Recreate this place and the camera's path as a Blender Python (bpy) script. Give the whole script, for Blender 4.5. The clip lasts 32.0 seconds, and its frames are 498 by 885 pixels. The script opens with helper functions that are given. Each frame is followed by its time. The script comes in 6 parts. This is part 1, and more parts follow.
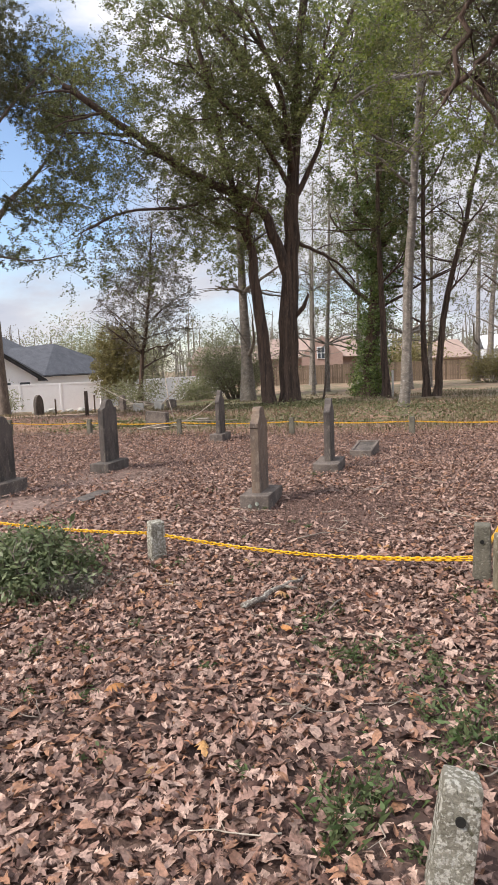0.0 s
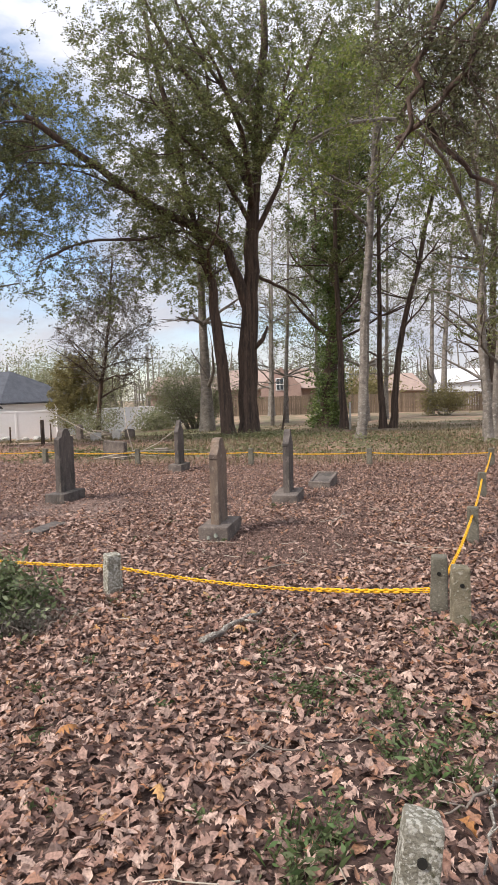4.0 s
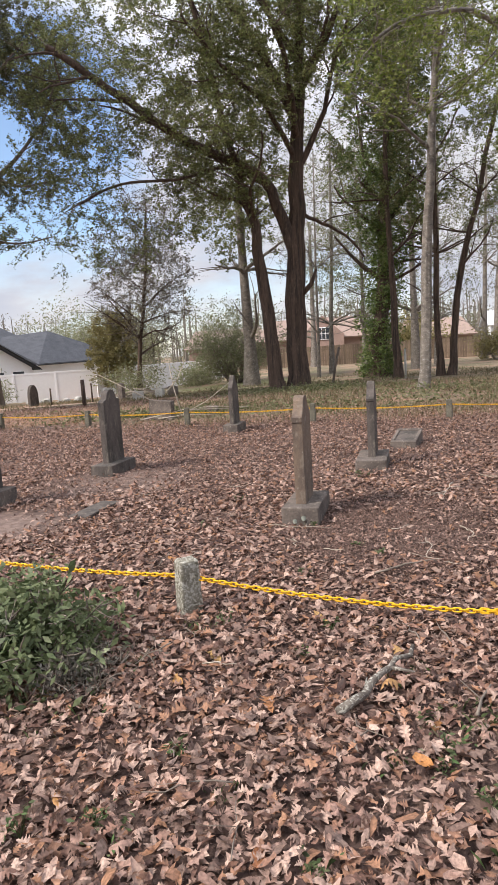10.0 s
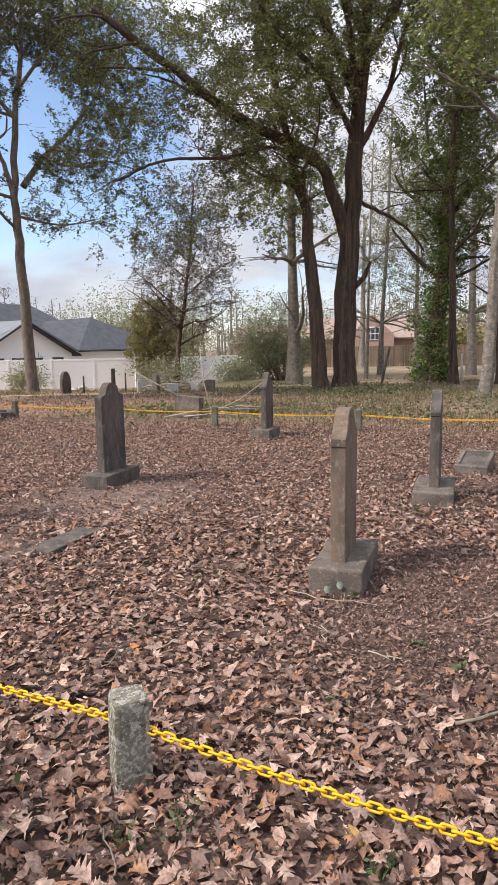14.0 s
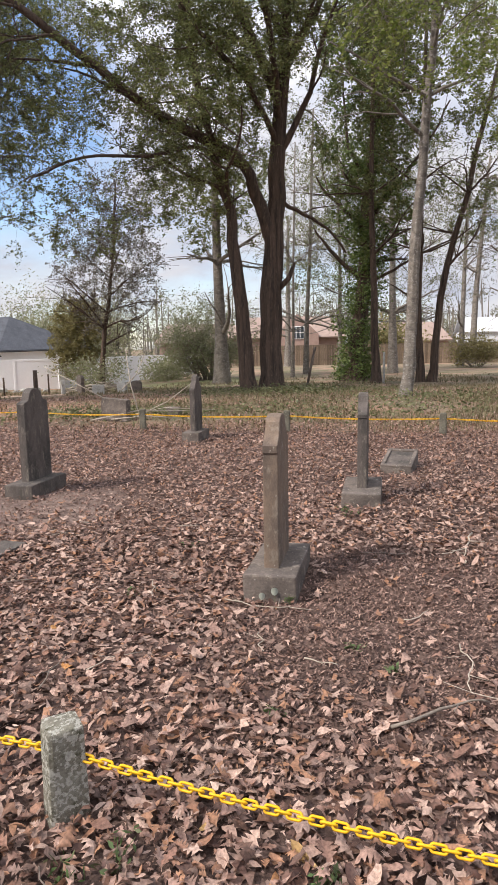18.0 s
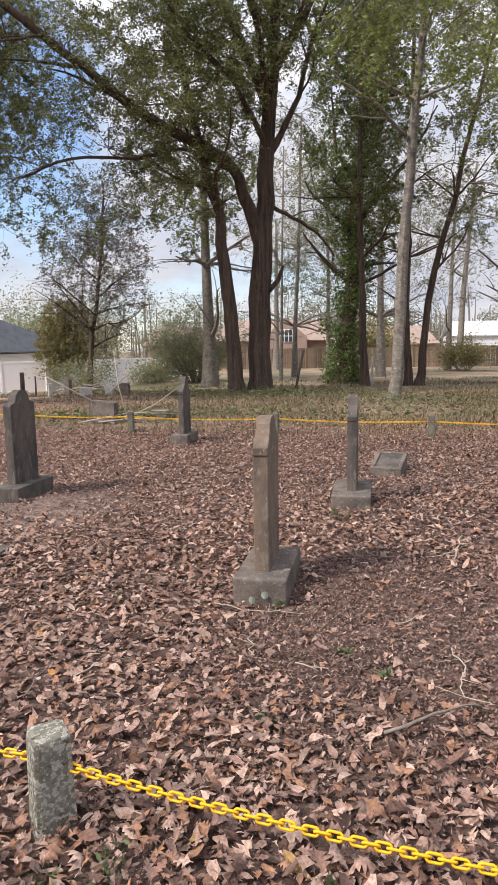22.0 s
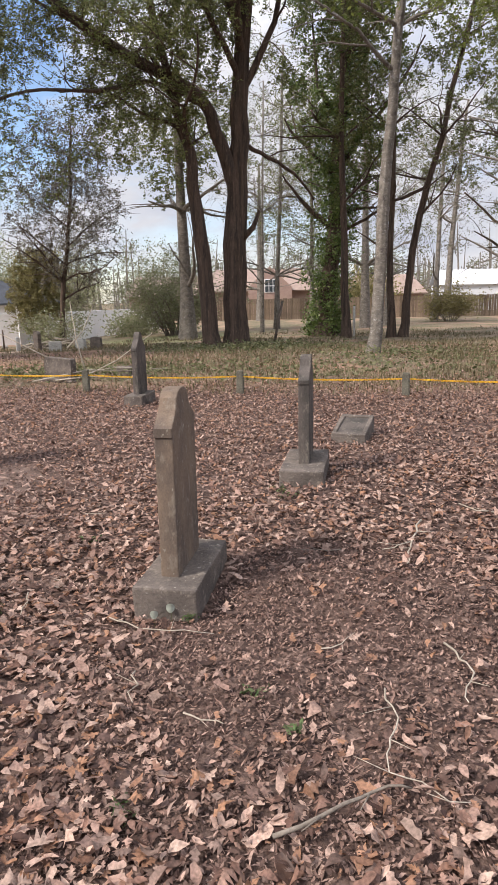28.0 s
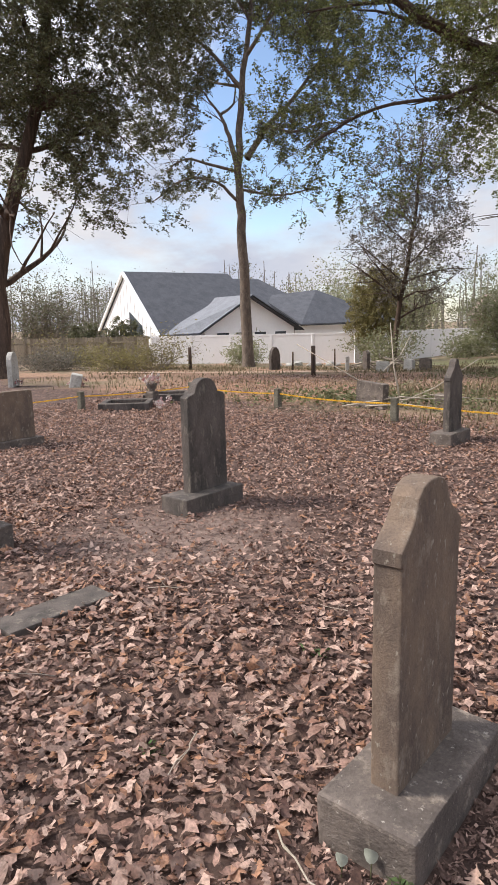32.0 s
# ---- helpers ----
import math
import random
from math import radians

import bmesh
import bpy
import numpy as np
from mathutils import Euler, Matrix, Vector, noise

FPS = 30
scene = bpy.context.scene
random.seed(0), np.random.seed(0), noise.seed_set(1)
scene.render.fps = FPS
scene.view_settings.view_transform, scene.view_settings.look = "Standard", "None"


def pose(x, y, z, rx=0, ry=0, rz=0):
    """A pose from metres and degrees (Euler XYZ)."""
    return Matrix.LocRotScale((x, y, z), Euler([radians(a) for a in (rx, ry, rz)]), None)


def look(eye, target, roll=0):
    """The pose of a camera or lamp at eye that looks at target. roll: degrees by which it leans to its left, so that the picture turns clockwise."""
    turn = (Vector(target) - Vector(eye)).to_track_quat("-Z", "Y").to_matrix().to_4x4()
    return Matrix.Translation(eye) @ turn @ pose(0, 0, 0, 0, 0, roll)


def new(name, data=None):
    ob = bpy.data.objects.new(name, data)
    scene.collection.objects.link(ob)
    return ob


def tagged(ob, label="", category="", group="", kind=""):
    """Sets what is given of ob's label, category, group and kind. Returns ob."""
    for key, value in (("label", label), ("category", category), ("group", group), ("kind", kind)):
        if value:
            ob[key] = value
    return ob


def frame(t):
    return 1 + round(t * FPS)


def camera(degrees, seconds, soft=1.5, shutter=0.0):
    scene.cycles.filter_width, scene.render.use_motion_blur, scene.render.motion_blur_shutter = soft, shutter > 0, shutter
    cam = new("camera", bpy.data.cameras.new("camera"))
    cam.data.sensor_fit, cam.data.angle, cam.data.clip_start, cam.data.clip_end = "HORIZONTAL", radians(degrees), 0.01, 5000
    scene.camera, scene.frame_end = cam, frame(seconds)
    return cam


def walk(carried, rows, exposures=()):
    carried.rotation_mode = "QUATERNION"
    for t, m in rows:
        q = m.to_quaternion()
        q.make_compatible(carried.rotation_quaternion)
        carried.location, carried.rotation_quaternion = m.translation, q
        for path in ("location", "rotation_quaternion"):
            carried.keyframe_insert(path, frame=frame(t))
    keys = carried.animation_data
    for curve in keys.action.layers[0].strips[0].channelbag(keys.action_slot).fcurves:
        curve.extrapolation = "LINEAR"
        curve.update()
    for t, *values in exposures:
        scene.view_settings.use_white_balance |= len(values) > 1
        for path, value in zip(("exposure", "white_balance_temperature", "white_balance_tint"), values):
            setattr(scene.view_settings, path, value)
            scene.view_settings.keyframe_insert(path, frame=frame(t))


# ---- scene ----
cam = camera(42.7, 32.0)
PATH = [
    (0, (0.412, -0.365, 1.495), (0.35, 1.62, 1.261), -2.2),
    (0.5, (0.405, -0.35, 1.495), (0.339, 1.638, 1.285), -2.4),
    (1, (0.409, -0.347, 1.494), (0.354, 1.643, 1.304), -2.6),
    (1.5, (0.399, -0.347, 1.495), (0.339, 1.641, 1.285), -2.3),
    (2, (0.399, -0.347, 1.489), (0.353, 1.643, 1.291), -2.0),
    (2.5, (0.411, -0.352, 1.493), (0.406, 1.638, 1.294), -1.6),
    (3, (0.409, -0.354, 1.501), (0.427, 1.639, 1.328), -1.7),
    (3.5, (0.408, -0.352, 1.502), (0.455, 1.642, 1.349), -1.5),
    (5.5, (0.396, -0.357, 1.501), (0.514, 1.634, 1.365), -1.2),
    (6, (0.38, -0.353, 1.496), (0.517, 1.638, 1.361), -0.6),
    (6.5, (0.333, -0.325, 1.491), (0.468, 1.664, 1.328), -0.4),
    (7, (0.321, -0.267, 1.47), (0.433, 1.719, 1.263), -0.8),
    (7.5, (0.337, -0.102, 1.441), (0.384, 1.876, 1.147), -1.4),
    (8, (0.353, 0.069, 1.475), (0.298, 2.039, 1.134), -2.0),
    (8.5, (0.218, 0.265, 1.48), (0.087, 2.235, 1.157), -2.1),
    (9, (0.014, 0.48, 1.477), (-0.062, 2.449, 1.139), -2.2),
    (9.5, (-0.014, 0.668, 1.488), (-0.083, 2.642, 1.173), -3.0),
    (10, (0.001, 1.024, 1.48), (-0.057, 3.002, 1.195), -3.7),
    (10.5, (-0.066, 1.279, 1.45), (0.009, 3.26, 1.185), -3.2),
    (11, (-0.116, 1.488, 1.476), (0.193, 3.445, 1.203), -2.5),
    (11.5, (-0.045, 1.73, 1.437), (0.222, 3.692, 1.16), -3.0),
    (12, (0.051, 1.924, 1.464), (0.169, 3.896, 1.155), -2.3),
    (12.5, (0.024, 2.135, 1.459), (0.158, 4.11, 1.168), -2.4),
    (13, (-0.028, 2.301, 1.475), (0.068, 4.282, 1.217), -1.1),
    (13.5, (0.002, 2.492, 1.44), (0.028, 4.472, 1.161), -0.8),
    (14, (0.086, 2.651, 1.431), (-0.101, 4.621, 1.139), -0.9),
    (14.5, (0.076, 2.696, 1.419), (-0.113, 4.668, 1.14), -1.1),
    (15, (0.057, 2.696, 1.448), (-0.068, 4.667, 1.134), -1.0),
    (15.5, (0.062, 2.728, 1.444), (-0.021, 4.702, 1.132), -1.4),
    (17.5, (0.05, 2.705, 1.467), (0.076, 4.678, 1.141), -0.8),
    (18, (0.067, 2.683, 1.479), (0.104, 4.66, 1.18), -1.1),
    (18.5, (0.061, 2.694, 1.473), (0.066, 4.672, 1.176), -1.1),
    (19, (0.068, 2.695, 1.476), (0.094, 4.67, 1.162), -1.2),
    (19.5, (0.055, 2.707, 1.466), (0.111, 4.681, 1.146), -1.1),
    (20, (0.054, 2.708, 1.468), (0.109, 4.684, 1.165), -0.9),
    (20.5, (0.053, 2.71, 1.466), (0.11, 4.686, 1.167), -1.0),
    (21, (0.054, 2.724, 1.465), (0.117, 4.701, 1.17), -0.7),
    (21.5, (0.053, 2.724, 1.466), (0.13, 4.701, 1.176), -0.5),
    (22, (0.057, 2.72, 1.468), (0.131, 4.697, 1.178), -0.9),
    (22.5, (0.045, 2.73, 1.464), (0.076, 4.708, 1.176), -0.8),
    (23, (0.051, 2.721, 1.47), (0.061, 4.699, 1.176), -1.0),
    (23.5, (0.045, 2.732, 1.463), (0.048, 4.709, 1.159), -0.6),
    (24, (0.049, 2.731, 1.466), (0.045, 4.709, 1.167), -0.4),
    (24.5, (0.052, 2.734, 1.465), (0.061, 4.715, 1.191), -0.8),
    (26.5, (0.291, 2.787, 1.507), (0.252, 4.75, 1.124), -2.5),
    (27, (0.281, 3.015, 1.496), (0.357, 4.962, 1.046), -0.4),
    (27.5, (0.346, 3.186, 1.493), (0.531, 5.131, 1.067), -0.1),
    (28, (0.504, 3.433, 1.48), (0.609, 5.382, 1.041), -1.2),
    (28.5, (0.578, 3.603, 1.477), (0.554, 5.551, 1.024), -2.1),
    (29, (0.613, 3.865, 1.447), (0.567, 5.821, 1.028), -1.0),
    (29.5, (0.654, 4.047, 1.497), (0.566, 6.0, 1.075), -0.3),
    (30, (0.701, 4.241, 1.453), (0.426, 6.183, 1.063), -2.7),
    (30.5, (0.829, 4.549, 1.504), (0.223, 6.414, 1.11), -2.5),
    (31, (0.832, 4.596, 1.502), (0.099, 6.421, 1.144), -3.3),
    (31.5, (0.696, 4.678, 1.508), (-0.06, 6.502, 1.191), -1.1),
    (32, (0.673, 4.715, 1.518), (-0.208, 6.474, 1.155), -1.4),
]
rows = [(t, look(e, g, r)) for t, e, g, r in PATH]
walk(cam, rows, exposures=[(0.0, 0.76, 6620, 13)])

# ---- world and sun ----
SUN_EL, SUN_AZ = 43.0, 204.0      # elevation; direction the sun stands in, degrees from +x towards +y
world = bpy.data.worlds.new("sky")
scene.world = world
world.use_nodes = True
wn, wl = world.node_tree.nodes, world.node_tree.links
wn.clear()
w_out, w_bg = wn.new("ShaderNodeOutputWorld"), wn.new("ShaderNodeBackground")
w_sky = wn.new("ShaderNodeTexSky")
w_sky.sky_type, w_sky.sun_disc = "NISHITA", False
w_sky.sun_elevation, w_sky.sun_rotation = radians(SUN_EL), radians(90 - SUN_AZ)
w_sky.dust_density, w_sky.ozone_density = 0.6, 2.0
w_co, w_map = wn.new("ShaderNodeTexCoord"), wn.new("ShaderNodeMapping")
w_map.inputs["Scale"].default_value = (1.0, 1.0, 2.6)
w_noise = wn.new("ShaderNodeTexNoise")
w_noise.inputs["Scale"].default_value, w_noise.inputs["Detail"].default_value = 2.3, 7
w_noise.inputs["Roughness"].default_value = 0.58
w_ramp = wn.new("ShaderNodeValToRGB")
w_ramp.color_ramp.elements[0].position, w_ramp.color_ramp.elements[1].position = 0.36, 0.53
w_mix = wn.new("ShaderNodeMix")
w_mix.data_type = "RGBA"
w_n2 = wn.new("ShaderNodeTexNoise")
w_n2.inputs["Scale"].default_value, w_n2.inputs["Detail"].default_value = 5.0, 6
w_cl = wn.new("ShaderNodeMix")
w_cl.data_type = "RGBA"
w_cl.inputs["A"].default_value, w_cl.inputs["B"].default_value = (2.6, 2.85, 3.4, 1), (3.6, 3.68, 3.85, 1)
w_r2 = wn.new("ShaderNodeMapRange")
w_r2.inputs["From Min"].default_value, w_r2.inputs["From Max"].default_value = 0.35, 0.62
wl.new(w_n2.outputs["Fac"], w_r2.inputs["Value"])
wl.new(w_r2.outputs["Result"], w_cl.inputs["Factor"])
# an overcast sky is brighter overhead than low down
w_sep, w_up, w_sc = wn.new("ShaderNodeSeparateXYZ"), wn.new("ShaderNodeMapRange"), wn.new("ShaderNodeVectorMath")
w_sc.operation = "SCALE"
w_up.inputs["From Min"].default_value, w_up.inputs["From Max"].default_value = 0.25, 1.0
w_up.inputs["To Min"].default_value, w_up.inputs["To Max"].default_value = 1.0, 2.6
wl.new(w_co.outputs["Generated"], w_sep.inputs["Vector"])
wl.new(w_sep.outputs["Z"], w_up.inputs["Value"])
wl.new(w_cl.outputs["Result"], w_sc.inputs[0])
wl.new(w_up.outputs["Result"], w_sc.inputs["Scale"])
wl.new(w_sc.outputs["Vector"], w_mix.inputs["B"])
wl.new(w_co.outputs["Generated"], w_map.inputs["Vector"])
wl.new(w_map.outputs["Vector"], w_noise.inputs["Vector"])
wl.new(w_map.outputs["Vector"], w_n2.inputs["Vector"])
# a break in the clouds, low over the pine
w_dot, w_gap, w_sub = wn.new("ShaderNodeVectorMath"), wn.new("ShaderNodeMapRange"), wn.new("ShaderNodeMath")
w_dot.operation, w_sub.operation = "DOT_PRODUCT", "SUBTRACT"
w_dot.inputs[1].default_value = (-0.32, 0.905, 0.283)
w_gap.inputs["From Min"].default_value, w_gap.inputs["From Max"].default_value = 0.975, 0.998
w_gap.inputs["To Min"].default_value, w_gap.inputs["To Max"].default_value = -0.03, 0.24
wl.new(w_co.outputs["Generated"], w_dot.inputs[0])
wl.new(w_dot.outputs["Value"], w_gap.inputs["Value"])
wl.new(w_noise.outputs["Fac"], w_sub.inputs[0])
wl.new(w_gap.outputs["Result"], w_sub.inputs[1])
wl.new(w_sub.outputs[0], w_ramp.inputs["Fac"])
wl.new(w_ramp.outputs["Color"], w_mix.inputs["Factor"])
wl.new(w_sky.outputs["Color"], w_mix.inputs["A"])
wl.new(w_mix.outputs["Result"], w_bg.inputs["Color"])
w_bg.inputs["Strength"].default_value = 0.132
wl.new(w_bg.outputs["Background"], w_out.inputs["Surface"])
sun = new("sun", bpy.data.lights.new("sun", "SUN"))
sun.data.energy, sun.data.angle, sun.data.color = 2.9, radians(10), (1.0, 0.95, 0.87)
sd = Vector((math.cos(radians(SUN_AZ)) * math.cos(radians(SUN_EL)), math.sin(radians(SUN_AZ)) * math.cos(radians(SUN_EL)), math.sin(radians(SUN_EL))))
sun.matrix_world = look(sd * 60, (0, 0, 0))


# ---- materials ----
def mat(name, a, b, scale=4.0, rough=0.85, bump=0.3, fine=60.0, third=None, metal=0.0, island=0.0, stretch=(1, 1, 1), spots=None, coord="Object", lo=0.35, hi=0.65, cover=0.58, dots=None, grain=1.0):
    """A surface of two mixed colours in large stains, fine grain and relief; third: a rarer stain; island: random shade by loose piece."""
    m = bpy.data.materials.new(name)
    m.use_nodes = True
    n, l = m.node_tree.nodes, m.node_tree.links
    bs = n["Principled BSDF"]
    co, mp = n.new("ShaderNodeTexCoord"), n.new("ShaderNodeMapping")
    mp.inputs["Scale"].default_value = stretch
    l.new(co.outputs[coord], mp.inputs["Vector"])

    def tex(sc, detail=5, ro=0.6):
        t = n.new("ShaderNodeTexNoise")
        t.inputs["Scale"].default_value, t.inputs["Detail"].default_value, t.inputs["Roughness"].default_value = sc, detail, ro
        l.new(mp.outputs["Vector"], t.inputs["Vector"])
        return t.outputs["Fac"]

    def rng(src, f0, f1, t0=0.0, t1=1.0):
        r = n.new("ShaderNodeMapRange")
        r.inputs["From Min"].default_value, r.inputs["From Max"].default_value = f0, f1
        r.inputs["To Min"].default_value, r.inputs["To Max"].default_value = t0, t1
        l.new(src, r.inputs["Value"])
        return r.outputs["Result"]

    def mix(fac, ca, cb, kind="MIX"):
        x = n.new("ShaderNodeMix")
        x.data_type, x.blend_type = "RGBA", kind
        for key, v in (("Factor", fac), ("A", ca), ("B", cb)):
            if isinstance(v, (tuple, list)):
                x.inputs[key].default_value = (*v, 1)
            elif isinstance(v, float):
                x.inputs[key].default_value = v
            else:
                l.new(v, x.inputs[key])
        return x.outputs["Result"]
    col = mix(rng(tex(scale), lo, hi), a, b)
    if third:
        col = mix(rng(tex(scale * 2.7, 6, 0.7), 0.55, 0.68), col, third)
    if spots:
        col = mix(rng(tex(dots or fine * 0.35, 4, 0.6), cover, cover + 0.07), col, spots)
    g = rng(tex(fine, 4, 0.7), 0.3, 0.7, 1 - 0.28 * grain, 1 + 0.25 * grain)
    hsv = n.new("ShaderNodeHueSaturation")
    l.new(col, hsv.inputs["Color"])
    l.new(g, hsv.inputs["Value"])
    out = hsv.outputs["Color"]
    if island:
        geo = n.new("ShaderNodeNewGeometry")
        h2 = n.new("ShaderNodeHueSaturation")
        l.new(out, h2.inputs["Color"])
        l.new(rng(geo.outputs["Random Per Island"], 0, 1, 1 - island, 1 + island), h2.inputs["Value"])
        l.new(rng(geo.outputs["Random Per Island"], 0, 1, 0.485, 0.515), h2.inputs["Hue"])
        out = h2.outputs["Color"]
    l.new(out, bs.inputs["Base Color"])
    bs.inputs["Roughness"].default_value, bs.inputs["Metallic"].default_value = rough, metal
    bs.inputs["Specular IOR Level"].default_value = 0.3
    if bump:
        bp = n.new("ShaderNodeBump")
        bp.inputs["Strength"].default_value, bp.inputs["Distance"].default_value = bump, 0.02
        l.new(tex(fine, 6, 0.7), bp.inputs["Height"])
        l.new(bp.outputs["Normal"], bs.inputs["Normal"])
    return m


def leafy(name, a, b, rough=0.55, trans=0.35, vary=0.35, ramp=None, single=False, grain=45):
    """Thin leaf: colour drawn by loose piece, some light through."""
    m = bpy.data.materials.new(name)
    m.use_nodes = True
    n, l = m.node_tree.nodes, m.node_tree.links
    bs, out = n["Principled BSDF"], n["Material Output"]
    geo, cr = n.new("ShaderNodeObjectInfo" if single else "ShaderNodeNewGeometry"), n.new("ShaderNodeValToRGB")
    cols = ramp or (a, b)
    els = cr.color_ramp.elements
    els[0].position, els[0].color = 0.0, (*cols[0], 1)
    els[1].position, els[1].color = 1.0, (*cols[-1], 1)
    for i in range(1, len(cols) - 1):
        els.new(i / (len(cols) - 1))
    for i, c in enumerate(cols):
        els[i].color = (*c, 1)
    l.new(geo.outputs["Random" if single else "Random Per Island"], cr.inputs["Fac"])
    co, tx, hs, mr = n.new("ShaderNodeTexCoord"), n.new("ShaderNodeTexNoise"), n.new("ShaderNodeHueSaturation"), n.new("ShaderNodeMapRange")
    tx.inputs["Scale"].default_value, tx.inputs["Detail"].default_value = grain, 4
    l.new(co.outputs["Object"], tx.inputs["Vector"])
    mr.inputs["From Min"].default_value, mr.inputs["From Max"].default_value = 0.3, 0.7
    mr.inputs["To Min"].default_value, mr.inputs["To Max"].default_value = 1 - vary, 1 + vary
    l.new(tx.outputs["Fac"], mr.inputs["Value"])
    l.new(cr.outputs["Color"], hs.inputs["Color"])
    l.new(mr.outputs["Result"], hs.inputs["Value"])
    l.new(hs.outputs["Color"], bs.inputs["Base Color"])
    bs.inputs["Roughness"].default_value = rough
    bs.inputs["Specular IOR Level"].default_value = 0.25
    if trans:
        tr, mx = n.new("ShaderNodeBsdfTranslucent"), n.new("ShaderNodeMixShader")
        l.new(hs.outputs["Color"], tr.inputs["Color"])
        mx.inputs["Fac"].default_value = trans
        l.new(bs.outputs["BSDF"], mx.inputs[1])
        l.new(tr.outputs["BSDF"], mx.inputs[2])
        l.new(mx.outputs["Shader"], out.inputs["Surface"])
    return m


M_STONE = mat("weathered_stone", (0.215, 0.156, 0.113), (0.115, 0.088, 0.072), 3.4, 0.9, 0.45, 85, third=(0.245, 0.2, 0.16), stretch=(1.7, 1.7, 0.85), spots=(0.31, 0.275, 0.225), cover=0.63, grain=0.75)
M_DARKSTONE = mat("dark_weathered_stone", (0.135, 0.112, 0.098), (0.06, 0.053, 0.048), 3.5, 0.9, 0.45, 75, third=(0.18, 0.155, 0.128), stretch=(1.8, 1.8, 0.7), grain=0.8)
M_BASE = mat("base_stone", (0.175, 0.143, 0.122), (0.088, 0.073, 0.064), 5, 0.92, 0.5, 70, third=(0.27, 0.225, 0.186), spots=(0.34, 0.305, 0.265), cover=0.63, dots=38, grain=0.85)
M_CONC = mat("mossy_concrete", (0.345, 0.325, 0.262), (0.185, 0.168, 0.125), 9, 0.95, 1.0, 110, third=(0.095, 0.09, 0.052), spots=(0.57, 0.55, 0.48), cover=0.5, dots=60)
M_MOSSY = mat("mossy_brown_concrete", (0.27, 0.235, 0.165), (0.15, 0.13, 0.085), 8, 0.95, 0.9, 110, third=(0.10, 0.095, 0.05), spots=(0.42, 0.39, 0.32), cover=0.58, dots=42)
M_LICHEN = mat("lichen_bark", (0.22, 0.19, 0.16), (0.12, 0.10, 0.085), 9, 0.95, 0.8, 60, spots=(0.38, 0.36, 0.31), cover=0.52, dots=60)
M_CONCD = mat("dark_concrete", (0.17, 0.155, 0.12), (0.10, 0.092, 0.07), 7, 0.95, 0.8, 80, spots=(0.25, 0.235, 0.19), dots=60)
M_CHAIN = mat("yellow_plastic", (0.76, 0.435, 0.014), (0.63, 0.33, 0.01), 6, 0.45, 0.1, 50)
# near-black colour that stands for the shade inside a hole
M_HOLE = mat("hole_shade", (0.015, 0.014, 0.012), (0.01, 0.01, 0.009), 6, 1.0, 0.0, 50)
M_BARK = mat("dark_bark", (0.125, 0.085, 0.064), (0.05, 0.038, 0.031), 3, 0.95, 1.0, 26, third=(0.19, 0.135, 0.10), stretch=(3.2, 3.2, 0.28))
M_BARKG = mat("grey_bark", (0.24, 0.21, 0.18), (0.12, 0.104, 0.09), 4, 0.95, 0.8, 30, third=(0.40, 0.38, 0.35), stretch=(1.2, 1.2, 1.6))
M_BARKP = mat("pine_bark", (0.19, 0.15, 0.122), (0.105, 0.084, 0.07), 4, 0.95, 1.0, 24, third=(0.27, 0.225, 0.19), stretch=(1.5, 1.5, 0.5))
M_TWIG = mat("twig_bark", (0.24, 0.20, 0.165), (0.14, 0.115, 0.095), 8, 0.9, 0.4, 60)
M_OAK = leafy("oak_leaf", None, None, 0.4, 0.42, 0.25, ramp=[(0.088, 0.104, 0.038), (0.15, 0.17, 0.062), (0.235, 0.246, 0.092), (0.135, 0.142, 0.066)])
M_SUNLEAF = leafy("yellow_green_leaf", None, None, 0.4, 0.45, 0.25, ramp=[(0.09, 0.125, 0.03), (0.17, 0.21, 0.05), (0.27, 0.30, 0.085), (0.14, 0.165, 0.05)])
M_IVY = leafy("ivy_leaf", None, None, 0.4, 0.25, 0.3, ramp=[(0.065, 0.099, 0.031), (0.124, 0.169, 0.052), (0.195, 0.240, 0.078)])
M_BUSH = leafy("bush_leaf", None, None, 0.45, 0.3, 0.3, ramp=[(0.07, 0.095, 0.04), (0.13, 0.16, 0.075), (0.21, 0.24, 0.125)])
M_CEDAR = leafy("olive_needle", None, None, 0.7, 0.4, 0.3, ramp=[(0.15, 0.135, 0.055), (0.24, 0.21, 0.09), (0.32, 0.27, 0.125)])
M_GREYLEAF = leafy("grey_brown_leaf", None, None, 0.6, 0.3, 0.3, ramp=[(0.10, 0.095, 0.075), (0.17, 0.155, 0.125), (0.24, 0.215, 0.175)])
M_PINE = leafy("pine_needle", None, None, 0.6, 0.2, 0.3, ramp=[(0.07, 0.078, 0.034), (0.115, 0.12, 0.055), (0.165, 0.16, 0.078)])
M_DARKLEAF = leafy("dark_oak_leaf", None, None, 0.4, 0.3, 0.3, ramp=[(0.065, 0.072, 0.036), (0.105, 0.11, 0.055), (0.155, 0.155, 0.08), (0.09, 0.085, 0.05)])
M_WEED = leafy("weed_leaf", None, None, 0.6, 0.3, 0.3, ramp=[(0.060, 0.078, 0.034), (0.092, 0.118, 0.050), (0.082, 0.138, 0.048), (0.138, 0.142, 0.074)])
M_SHRUB = leafy("shrub_leaf", None, None, 0.5, 0.55, 0.3, ramp=[(0.163, 0.184, 0.088), (0.252, 0.265, 0.143), (0.326, 0.320, 0.197), (0.367, 0.340, 0.252)])
